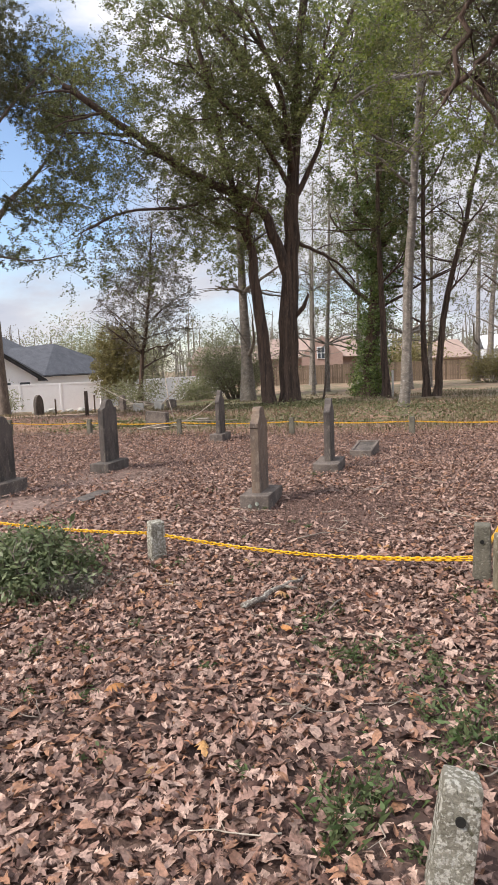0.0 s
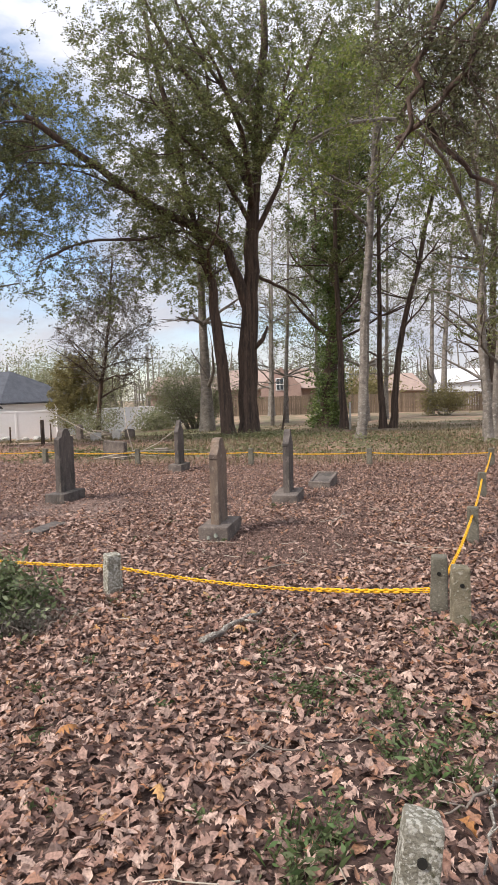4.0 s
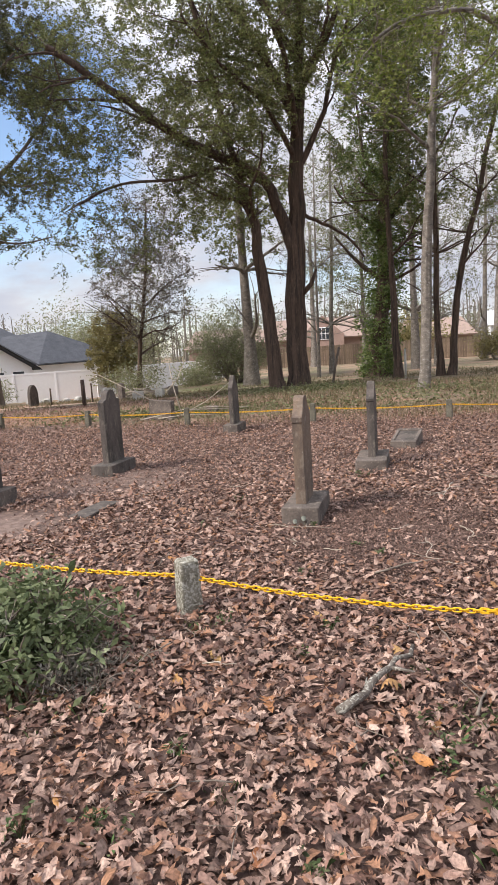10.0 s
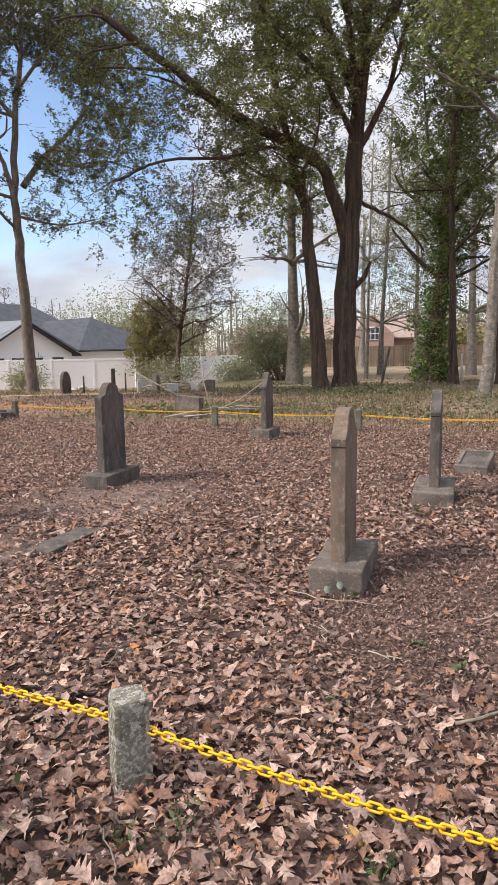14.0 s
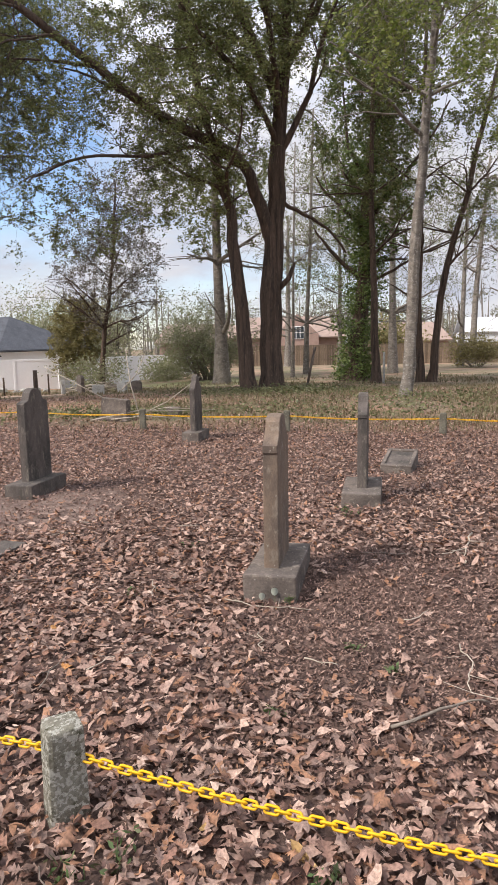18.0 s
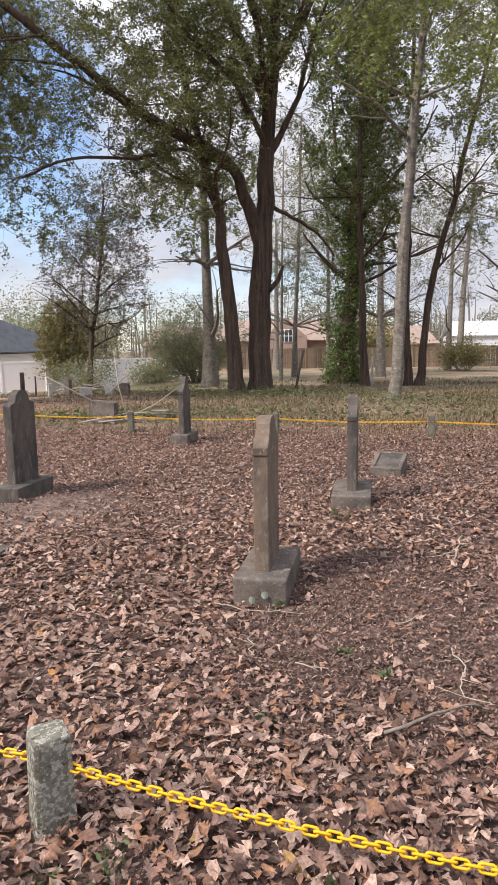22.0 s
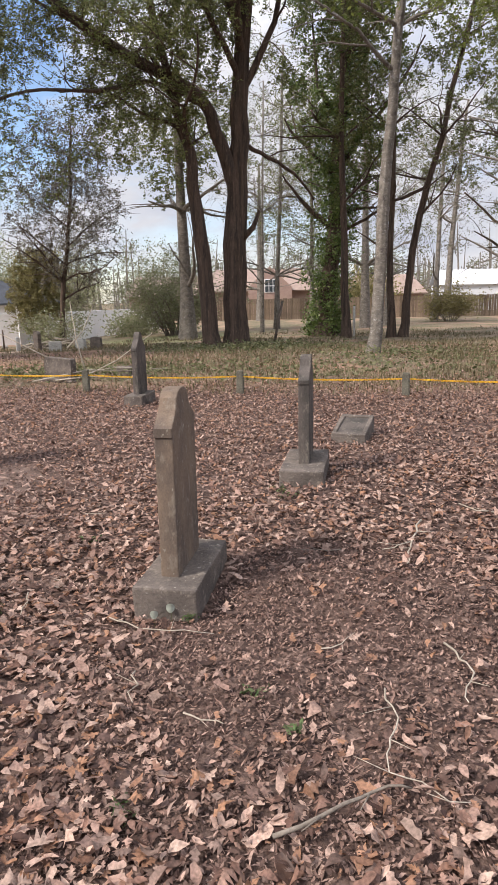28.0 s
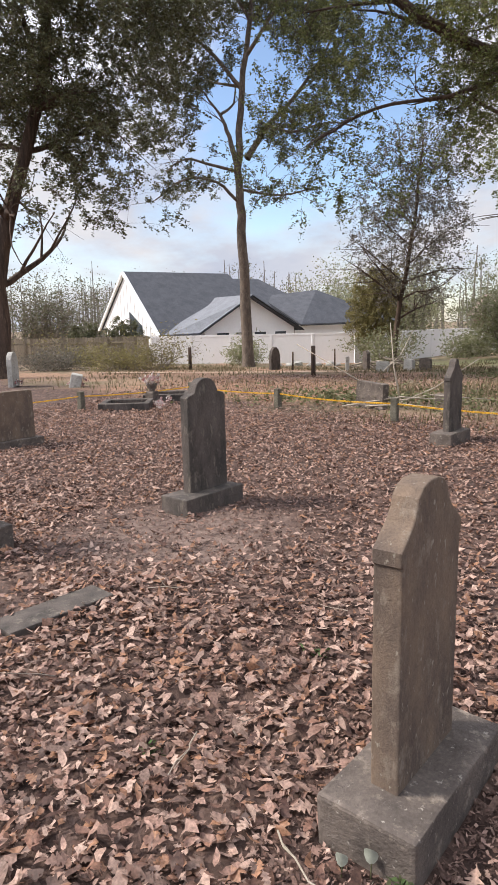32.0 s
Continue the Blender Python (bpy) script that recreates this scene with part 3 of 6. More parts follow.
def concrete_post(at, h, w, turn, material, label, seed, hole=True, lean=(0, 0), group="chain posts"):
    root = thing("concrete_post", pose(at[0], at[1], gz(*at), lean[0], lean[1], turn), label, "post", group)
    part("shaft", post_bm(h, w, seed), material, root)
    if hole:
        # the shaft is not pierced: a near-black plug paints the hole's shade
        vs, fs = tube([(0, -w / 2 - 0.001, h * 0.72), (0, -w / 2 + 0.02, h * 0.72)], [0.014, 0.014], 12)
        part("hole", mesh("hole", vs, fs, M_HOLE), M_HOLE, root, "round chain hole, its inner shade a near-black plug")
    return root


GREY = "squat lichen-spotted concrete post with worn top"
DIM = "small weathered grey concrete post"
P1, P2, P3, P4 = (-0.51, 4.56), (1.82, 3.84), (2.80, 5.75), (3.95, 8.35)
F2, F1, F3, F5, F4, FC = (5.62, 12.0), (3.36, 12.72), (0.93, 13.6), (-1.66, 14.38), (-4.02, 15.3), (-6.35, 16.1)
L1, L2, Q1, Q2 = (-7.45, 13.95), (-8.45, 11.7), (-2.9, 5.5), (-5.3, 6.45)
concrete_post(P1, 0.312, 0.135, 28, M_CONC, GREY, 1.0, hole=False)
concrete_post(P2, 0.40, 0.125, -20, M_CONCD, "dark mossy concrete corner post", 2.0)
concrete_post((1.86, 3.56), 0.40, 0.125, -8, M_MOSSY, "second brownish mossy post beside a darker one", 3.0)
concrete_post((0.865, 1.275), 0.35, 0.125, -12, M_CONC, "pale lichen-spotted concrete post with a round hole", 4.0, lean=(-6, 8))
for i, p in enumerate((P3, P4, F2, F1, F3, F5, F4, FC, L1, L2, Q1, Q2)):
    concrete_post(p, 0.37, 0.12, -20 + 7 * (i % 3), M_CONCD, DIM, 5.0 + i, hole=False)


def chain_link():
    """One oval link, lying along x."""
    n, vs, fs, R, L, r = 14, [], [], 0.0108, 0.0122, 0.0043
    for i in range(n):
        a = 2 * math.pi * i / n
        cx, cy = R * math.cos(a) + (L if math.cos(a) > 0 else -L), R * math.sin(a)
        d = Vector((math.cos(a), math.sin(a), 0))
        for k in range(6):
            b = 2 * math.pi * k / 6
            vs.append(Vector((cx, cy, 0)) + d * r * math.cos(b) + Vector((0, 0, r * math.sin(b))))
    for i in range(n):
        for k in range(6):
            i2, k2 = (i + 1) % n, (k + 1) % 6
            fs.append((i * 6 + k, i2 * 6 + k, i2 * 6 + k2, i * 6 + k2))
    return mesh("link", vs, fs, M_CHAIN, True)


LINK = chain_link()


def chain(a, b, za, zb, sag, single, step=0.033):
    """A yellow chain from a to b: single links as parts, or one joined run where it is far."""
    A, B = Vector((*a, gz(*a) + za)), Vector((*b, gz(*b) + zb))
    n = max(int((B - A).length / step), 2)
    root = thing("chain", Matrix.Translation(A), "yellow plastic link chain hung between concrete posts", "chain", "barrier chains")
    pts = [A.lerp(B, i / n) - Vector((0, 0, 4 * sag * (i / n) * (1 - i / n))) for i in range(n + 1)]
    runs = []
    for i in range(n):
        c, d = (pts[i] + pts[i + 1]) / 2 - A, (pts[i + 1] - pts[i]).normalized()
        m = Matrix.Translation(c) @ d.to_track_quat("X", "Z").to_matrix().to_4x4() @ pose(0, 0, 0, 45 + 90 * (i % 2) + 6 * math.sin(i * 1.7))
        if single:
            o = new("link", LINK)
            o.parent = root
            o.matrix_local = m
        else:
            runs.append(m)
    if runs:
        base = np.array([v.co for v in LINK.vertices])
        qs = np.array([list(p.vertices) for p in LINK.polygons])
        vs = np.concatenate([base @ np.array(m.to_3x3()).T + np.array(m.translation) for m in runs])
        fs = np.concatenate([qs + len(base) * i for i in range(len(runs))])
        o = new("chain_run", np_mesh("chain_run", vs, fs, M_CHAIN))
        o.parent = root
        tagged(o, kind="stuff")
    return root


chain(P1, P2, 0.212, 0.155, 0.068, True)
chain((1.02, 4.087), P2, 0.12, 0.17, 0.012, True)
chain(Q1, P1, 0.26, 0.215, 0.05, True)
chain(Q2, Q1, 0.26, 0.26, 0.06, False)
chain(P2, P3, 0.2, 0.30, 0.07, False)
chain(P3, P4, 0.30, 0.28, 0.05, False)
chain(P4, F2, 0.28, 0.28, 0.06, False)
for a, b in ((F2, F1), (F1, F3), (F3, F5), (F5, F4), (F4, FC), (FC, L1), (L1, L2)):
    chain(a, b, 0.28, 0.28, 0.035, False)


# ---- trees ----
C32, U32, V32 = Vector((0.65, 4.87, 0)), Vector((-0.451, 0.892, 0)), Vector((0.892, 0.451, 0))     # a view line towards the white house

class Grower:
    """Grows limbs and twigs from a seed and notes where leaves belong."""

    def __init__(self, seed):
        self.r = random.Random(seed)
        self.tubes, self.tips = [], []

    def limb(self, p, d, length, rad, depth, droop=0.0, kids=4, spread=0.9, wob=0.22, keep=0.25):
        r = self.r
        n = max(3, min(9, int(length / 0.45)))
        pts, rs = [Vector(p)], [rad]
        d = Vector(d).normalized()
        for i in range(n):
            d = (d + Vector((r.gauss(0, wob), r.gauss(0, wob), r.gauss(0, wob) - droop)) * 0.6).normalized()
            pts.append(pts[-1] + d * length / n)
            rs.append(max(rad * (1 - 0.72 * (i + 1) / n), 0.004))
        self.tubes.append(tube(pts, rs, 7 if rad > 0.06 else (5 if rad > 0.02 else 3), cap=False))
        if depth == 0:
            self.tips += pts[1:]
            return pts
        for k in range(kids):
            i = r.randint(max(1, int(n * keep)), n)
            q = pts[i]
            side = Vector((r.gauss(0, 1), r.gauss(0, 1), r.gauss(0, 0.7)))
            side = (side - d * side.dot(d)).normalized()
            nd = (pts[i] - pts[i - 1]).normalized() + side * spread
            self.limb(q, nd, length * r.uniform(0.42, 0.68), rs[i] * 0.62, depth - 1, droop, kids, spread, wob, keep)
        self.tips += pts[-2:]
        return pts


def lace(nodes, blobs, count, seed, gap=-0.12, reach=4.5, twigs=5, per=18, twig=(0.3, 0.65), droop=0.15, freq=0.42):
    """Fills a crown: branches reach from the limbs to places strewn through the blobs (centre, radii), each ending in leafy twigs.
    Returns the tubes of the branches and the places of the leaves."""
    rng, r = np.random.default_rng(seed), random.Random(seed)
    vol = np.array([b[1][0] * b[1][1] * b[1][2] * (b[2] if len(b) > 2 else 1.0) for b in blobs])
    want = []
    tries = 0
    while len(want) < count and tries < count * 12:
        tries += 1
        b = blobs[rng.choice(len(blobs), p=vol / vol.sum())]
        u = rng.normal(0, 1, 3)
        u = u / np.linalg.norm(u) * rng.uniform(0, 1) ** 0.36
        p = Vector(b[0]) + Vector(u * np.array(b[1]))
        if noise.noise(p * freq + Vector((seed, 0, 0))) + 0.45 * noise.noise(p * freq * 2.6) > gap:
            want.append(p)
    N = np.array([tuple(p) for p, q in nodes])
    R = np.array([q for p, q in nodes])
    W = np.array([tuple(p) for p in want])
    order = np.argsort([np.min(np.sum((N - w) ** 2, 1)) for w in W])
    tubes, leaves = [], []
    for i in order:
        p = W[i]
        d = np.sqrt(np.sum((N - p) ** 2, 1))
        k = int(np.argmin(d + np.maximum(0, N[:, 2] - p[2]) * 0.4))
        q, ln = N[k], d[k]
        if ln > reach:
            continue
        bow = np.array([rng.normal(0, 0.09), rng.normal(0, 0.09), 0.10 + rng.normal(0, 0.06)]) * ln
        m1, m2 = q + (p - q) * 0.35 + bow, q + (p - q) * 0.72 + bow * 0.8
        r0 = min(R[k] * 0.62, 0.011 + 0.011 * ln)
        tubes.append(tube([q, m1, m2, p], [r0, r0 * 0.8, r0 * 0.6, 0.005], 4 if r0 > 0.02 else 3, cap=False))
        N = np.concatenate([N, [m1, m2, p]])
        R = np.concatenate([R, [r0 * 0.8, r0 * 0.6, max(0.006, r0 * 0.45)]])
        out = (p - q) / (ln + 1e-6)
        for t in range(twigs):
            s = p if t < 3 else m2
            v = out * 0.6 + rng.normal(0, 0.75, 3) - np.array((0, 0, droop))
            v = v / np.linalg.norm(v) * rng.uniform(*twig)
            tubes.append(tube([s, s + v * 0.55 + (0, 0, 0.03), s + v], [0.006, 0.004, 0.003], 3, cap=False))
            f = rng.uniform(0.15, 1.05, per)[:, None]
            leaves.append(s + v * f + rng.normal(0, 0.045, (per, 3)))
    return tubes, np.concatenate(leaves)


def limb_nodes(runs):
    """Places and radii along limbs, for the branches to start from."""
    return [(p, q) for pts, rad in runs for p, q in zip(pts, rad)]


def ridged(trunk, n, amount, seed):
    """Long ridges and furrows up a trunk made of rings of n points."""
    v, f = trunk
    v = [Vector(p) for p in v]
    for k in range(len(v) // n):
        ring = v[k * n:(k + 1) * n]
        c = sum(ring, Vector()) / n
        for i in range(n):
            a = 2 * math.pi * i / n
            w = noise.noise(Vector((math.cos(a) * 5 + seed, math.sin(a) * 5, k * 0.22))) + 0.6 * noise.noise(Vector((math.cos(a) * 1.3, math.sin(a) * 1.3, k * 0.15 + seed)))
            v[k * n + i] = ring[i] + (ring[i] - c).normalized() * w * amount * min(1, (ring[i] - c).length / 0.15)
    return v, f


def path_limb(g, pts, r0, r1, n=9):
    """A limb through given points, rounded off."""
    P = [Vector(p) for p in pts]
    out = []
    for i in range(len(P) - 1):
        a, b, c, e = P[max(i - 1, 0)], P[i], P[i + 1], P[min(i + 2, len(P) - 1)]
        for k in range(4):
            t = k / 4
            out.append(0.5 * ((2 * b) + (c - a) * t + (2 * a - 5 * b + 4 * c - e) * t * t + (3 * b - a - 3 * c + e) * t ** 3))
    out.append(P[-1])
    m = len(out) - 1
    out = [p + Vector((g.r.gauss(0, 0.03), g.r.gauss(0, 0.03), 0)) * min(1, i) for i, p in enumerate(out)]
    return out, [r0 + (r1 - r0) * (i / m) ** 0.8 for i in range(m + 1)]


def flare(pts, rs, amount=1.5):
    """Root swell at the foot of a trunk."""
    p0 = pts[0]
    return [p0 - Vector((0, 0, 0.3)), p0, p0 + (pts[1] - p0) * 0.25] + pts[1:], [rs[0] * amount * 1.15, rs[0] * amount, rs[0] * (1 + (amount - 1) * 0.35)] + rs[1:]


def finish_tree(base, label, category, trunk, limbs, fine, tips, leaf, bark, seed, size, name="tree", group="trees", crown_label="", flat=0.5):
    root = thing(name, Matrix.Translation(base), label, category, group)
    off = Vector(base)
    v, f = trunk
    part("trunk", mesh("trunk", [p - off for p in v], f, bark, True), bark, root)
    for t in limbs:
        v, f = t
        if v:
            part("limb", mesh("limb", [p - off for p in v], f, bark, True), bark, root)
    if fine:
        v, f = join(fine)
        tagged(part("branchwork", mesh("branchwork", [Vector(p) - off for p in v], f, bark, True), bark, root), kind="stuff")
    if len(tips):
        v, q = leaf_cloud(np.random.default_rng(seed), np.array(tips) - np.array(base), 0.01, 1, size[0], size[1], flat)
        part("crown", np_mesh("crown", v, q, leaf), leaf, root, crown_label)
    return root


def simple_tree(base, top, r0, r1, seed, label, leaf, bark, limbs, start=0.5, length=3.0, total=6000, size=(0.12, 0.06), depth=1, droop=0.0, mid=None, kids=3, up=0.35, category="tree", amount=1.35, ivy=0, wob=0.2, group="trees", extra=(), blobs=None, gap=-0.12, per=18, twig=(0.3, 0.65)):
    """A trunk from base to top with limbs from the share start upwards and a crown round them."""
    g = Grower(seed)
    z = gz(base[0], base[1])
    B = Vector((base[0], base[1], z))
    pts, rs = path_limb(g, [B] + [Vector(m) for m in (mid or [])] + [Vector(top)], r0, r1)
    tp, tr = flare(pts, rs, amount)
    trunk = ridged(tube(tp, tr, 28), 28, 0.035, seed) if r0 > 0.14 else tube(tp, tr, 12)
    groups, runs = [], [(pts[int(len(pts) * start):], rs[int(len(pts) * start):])]
    for k in range(limbs):
        t = start + (1 - start) * (k + g.r.random()) / limbs
        i = min(int(t * (len(pts) - 1)), len(pts) - 1)
        a = g.r.uniform(0, 2 * math.pi)
        g.tubes = []
        ln = length * g.r.uniform(0.6, 1.15) * (1.15 - 0.55 * (t - start) / (1 - start + 1e-6))
        lp = g.limb(pts[i], (math.cos(a), math.sin(a), up + g.r.uniform(-0.15, 0.3)), ln, min(rs[i] * 0.5, 0.12), depth, droop, kids, wob=wob)
        runs.append((lp[1:], [0.03] * len(lp[1:])))
        groups.append(join(g.tubes))
    for pp, r in extra:
        g.tubes = []
        lp, lr = path_limb(g, pp, r, 0.03)
        g.tubes.append(tube(lp, lr, 8, cap=False))
        runs.append((lp[4:], lr[4:]))
        for i in range(5, len(lp), 2):
            d = (lp[i] - lp[i - 1]).normalized() + Vector((g.r.gauss(0, 0.7), g.r.gauss(0, 0.7), g.r.gauss(0.1, 0.5)))
            g.limb(lp[i], d, g.r.uniform(0.8, 2.2), lr[i] * 0.4, 1, 0.0, 3)
        groups.append(join(g.tubes))
    if not blobs:
        low = pts[int(len(pts) * start)]
        c = (low + pts[-1]) / 2
        blobs = [(c + Vector((0, 0, 0.4)), (length * 0.95, length * 0.95, (pts[-1].z - low.z) * 0.56))]
    fine, tips = lace(limb_nodes(runs), blobs, max(8, int(total / (5 * per))), seed, gap, per=per, twig=twig)
    if ivy:
        r, more = g.r, []
        for k in range(ivy):
            i = r.randint(0, len(pts) - 1)
            a = r.uniform(0, 2 * math.pi)
            rr = rs[i] + r.uniform(0.05, 1.0) ** 1.7 * 1.15 * min(1.0, 0.4 + 1.3 * i / len(pts)) * (1 + 0.5 * noise.noise(Vector((a, i * 0.6, seed))))
            c = pts[i] + Vector((math.cos(a) * rr, math.sin(a) * rr, r.uniform(-0.6, 0.6)))
            more.append(np.array(c) + np.random.default_rng(k).normal(0, 0.13, (20, 3)))
        tips = np.concatenate([tips] + more)
    return finish_tree(B, label, category, trunk, groups, fine, tips, leaf, bark, seed, size, group=group)


# the broad evergreen oak behind the graves: leaning stem and main stem
def great_oak():
    g = Grower(11)
    B = Vector((1.32, 25.1, gz(1.3, 25.1)))
    pts, rs = path_limb(g, [B, (1.36, 25.1, 3.2), (1.52, 25.1, 6.4), (1.75, 25.1, 9.5), (2.07, 25.1, 12.6), (2.3, 25.3, 17.0)], 0.43, 0.10)
    tp, tr = flare(pts, rs, 1.25)
    trunk = ridged(tube(tp, tr, 44), 44, 0.07, 3.0)
    plan = [
        ([(1.42, 25.08, 4.3), (1.25, 25.0, 5.3), (0.82, 24.85, 6.5), (0.21, 24.65, 7.6), (-2.2, 23.6, 8.6), (-4.3, 22.4, 9.9), (-6.0, 21.8, 11.0)], 0.28),
        ([(0.4, 24.7, 7.3), (-1.0, 23.9, 7.7), (-2.5, 23.0, 7.2), (-4.2, 22.3, 7.0), (-5.4, 21.6, 6.3)], 0.065),
        ([(1.75, 25.1, 9.3), (0.6, 24.3, 11.5), (-1.2, 23.6, 14.0), (-2.6, 23.4, 17.0)], 0.2),
        ([(1.9, 25.1, 10.5), (3.2, 24.6, 12.6), (4.6, 24.0, 15.4)], 0.18),
        ([(2.0, 25.1, 12.0), (1.0, 26.0, 14.5), (-0.6, 26.5, 17.5)], 0.13),
        ([(1.55, 25.1, 7.6), (2.5, 25.0, 9.2), (3.1, 24.6, 11.2), (3.9, 24.0, 13.2)], 0.14),
        ([(1.5, 25.1, 6.3), (2.3, 25.6, 6.1), (3.4, 26.3, 5.6), (4.3, 27.4, 4.9)], 0.09),
        ([(1.8, 25.1, 10.0), (0.4, 26.6, 12.0), (-2.2, 27.6, 13.2)], 0.15),
        ([(1.7, 25.1, 8.8), (1.2, 22.8, 10.8), (0.2, 20.6, 12.4)], 0.15),
        ([(1.95, 25.1, 11.2), (0.9, 24.2, 12.6), (-0.4, 23.4, 14.2), (-1.2, 22.8, 16.0)], 0.12),
        ([(1.6, 25.1, 8.2), (0.6, 24.0, 9.6), (-0.8, 22.8, 10.6), (-1.8, 21.8, 11.6)], 0.11),
        ([(1.85, 25.1, 10.4), (2.6, 23.8, 11.6), (3.0, 22.6, 13.0)], 0.10),
    ]
    groups, runs = [], [(pts[14:], rs[14:])]
    for pp, r in plan:
        g.tubes = []
        lp, lr = path_limb(g, pp, r, 0.035 if r < 0.25 else 0.1)
        g.tubes.append(tube(lp, lr, 9, cap=False))
        runs.append((lp[13 if r > 0.25 else 4:], lr[13 if r > 0.25 else 4:]))
        for i in range(13 if r > 0.25 else 5, len(lp), 2):
            d = (lp[i] - lp[i - 1]).normalized() + Vector((g.r.gauss(0, 0.8), g.r.gauss(0, 0.8), g.r.gauss(0.1, 0.6)))
            bp = g.limb(lp[i], d, g.r.uniform(1.6, 3.4), lr[i] * 0.5, 1, 0.02, 2)
            runs.append((bp[1:], [lr[i] * 0.3] * len(bp[1:])))
        groups.append(join(g.tubes))
    # broken stub on the right of the stem
    groups.append(tube([(1.6, 25.0, 3.4), (1.95, 24.95, 3.75), (2.15, 24.9, 4.25)], [0.11, 0.09, 0.05], 7))
    groups[-1] = ([Vector(p) for p in groups[-1][0]], groups[-1][1])
    blobs = [((-2.4, 23.9, 11.0), (5.8, 4.2, 4.6)), ((1.6, 25.0, 14.5), (4.6, 4.4, 4.8)), ((-5.0, 22.4, 6.5), (3.6, 2.4, 2.6), 1.0), ((-1.6, 23.2, 6.4), (1.8, 1.6, 1.3), 0.8), ((4.2, 24.6, 10.6), (2.0, 2.4, 2.2)), ((3.2, 25.0, 9.2), (1.7, 1.9, 1.5), 1.3), ((3.2, 24.4, 12.8), (2.9, 3.0, 3.2)), ((-0.9, 23.4, 8.4), (2.4, 2.0, 2.0), 0.9)]
    fine, tips = lace(limb_nodes(runs), blobs, 1480, 21, -0.13, 5.0, 5, 19)
    finish_tree(B, "large evergreen oak with dark forked trunk", "tree", trunk, groups, fine, tips, M_OAK, M_BARK, 21, (0.092, 0.042), crown_label="sparse olive-green crown with gaps")


great_oak()
T = simple_tree
T((0.53, 24.6), (-2.2, 24.0, 15.5), 0.30, 0.07, 31, "leaning dark oak beside the great oak", M_OAK, M_BARK, 12, 0.62, 3.4, 37752, (0.103, 0.049), mid=[(0.28, 24.65, 2.8), (0.05, 24.65, 5.6), (-0.42, 24.6, 7.5)], amount=1.15)
T((5.52, 31.8), (6.6, 31.5, 18), 0.42, 0.10, 32, "tall tree wrapped in ivy", M_IVY, M_BARK, 9, 0.35, 2.8, 34000, (0.125, 0.075), mid=[(5.9, 31.8, 5.0), (6.28, 31.8, 11.0)], ivy=1500, amount=1.6, extra=[([(5.95, 31.8, 4.2), (4.6, 31.6, 5.3), (3.6, 31.2, 6.4)], 0.15), ([(6.0, 31.8, 6.6), (6.9, 31.8, 8.0), (8.3, 31.5, 9.6), (9.4, 31.3, 11.6)], 0.14), ([(5.9, 31.8, 4.0), (7.2, 31.6, 4.7), (8.2, 31.2, 5.3), (9.6, 30.8, 5.9)], 0.09), ([(6.2, 31.8, 8.2), (5.2, 31.8, 10.0), (4.9, 31.6, 12.5)], 0.12)])
T((5.9, 29.1), (5.6, 29.1, 14.5), 0.20, 0.05, 33, "slim dark tree with upper leaves", M_OAK, M_BARK, 10, 0.5, 2.4, 8712, (0.103, 0.051), mid=[(5.72, 29.1, 5)])
T((4.86, 20.6), (5.7, 20.4, 18.5), 0.18, 0.07, 34, "straight pale-barked tree with sparse leaves", M_OAK, M_BARKG, 14, 0.5, 3.0, 22000, (0.091, 0.045), mid=[(5.02, 20.6, 3.4), (5.24, 20.6, 6.9), (5.48, 20.5, 11.5)], amount=1.2, blobs=[((5.5, 20.4, 13.8), (3.0, 3.0, 4.4)), ((5.2, 20.0, 10.6), (2.2, 2.0, 1.6), 0.7)])
T((7.62, 28.7), (7.6, 28.7, 16.5), 0.17, 0.05, 35, "slender dark tree of a pair", M_OAK, M_BARK, 11, 0.45, 2.8, 10164, (0.103, 0.051), mid=[(7.5, 28.7, 5.0)])
T((8.05, 28.6), (10.9, 28.0, 15.5), 0.18, 0.05, 36, "slender dark tree leaning away from its twin", M_OAK, M_BARK, 11, 0.45, 2.8, 10164, (0.103, 0.051), mid=[(8.35, 28.6, 3.2), (9.5, 28.3, 8.7)])
T((8.15, 18.05), (7.7, 18.3, 13.0), 0.17, 0.05, 37, "grey-barked tree with several stems and yellow-green leaves", M_SUNLEAF, M_BARKG, 14, 0.4, 2.8, 21000, (0.085, 0.04), mid=[(7.98, 18.15, 2.6), (7.88, 18.2, 5.0)], extra=[([(7.9, 18.2, 5.2), (6.6, 16.8, 7.2), (4.9, 15.0, 7.8), (3.3, 13.4, 7.2), (2.2, 12.8, 6.6)], 0.07), ([(7.9, 18.2, 6.0), (6.9, 16.2, 7.6), (5.6, 14.6, 7.9), (4.8, 13.4, 7.4)], 0.06)], blobs=[((7.7, 18.2, 9.6), (2.8, 2.8, 3.6)), ((3.1, 13.1, 7.0), (2.2, 1.7, 1.6), 1.1), ((5.0, 13.8, 7.7), (1.8, 1.6, 1.4), 1.0)], gap=0.02)
T((8.3, 18.0), (10.0, 17.2, 11.5), 0.15, 0.05, 38, "grey stem leaning out beside another", M_OAK, M_BARKG, 12, 0.35, 2.8, 17424, (0.088, 0.043), mid=[(8.32, 18.0, 1.6), (8.78, 17.8, 5.2)])
T((12.1, 25.0), (12.0, 25.1, 15.0), 0.22, 0.06, 39, "tall dark tree by the field edge", M_OAK, M_BARK, 12, 0.35, 3.2, 20328, (0.103, 0.051))
T((14.5, 33.0), (14.8, 33.0, 16.0), 0.24, 0.06, 50, "slim tree at the edge of the field", M_OAK, M_BARK, 12, 0.35, 3.4, 14520, (0.111, 0.056))
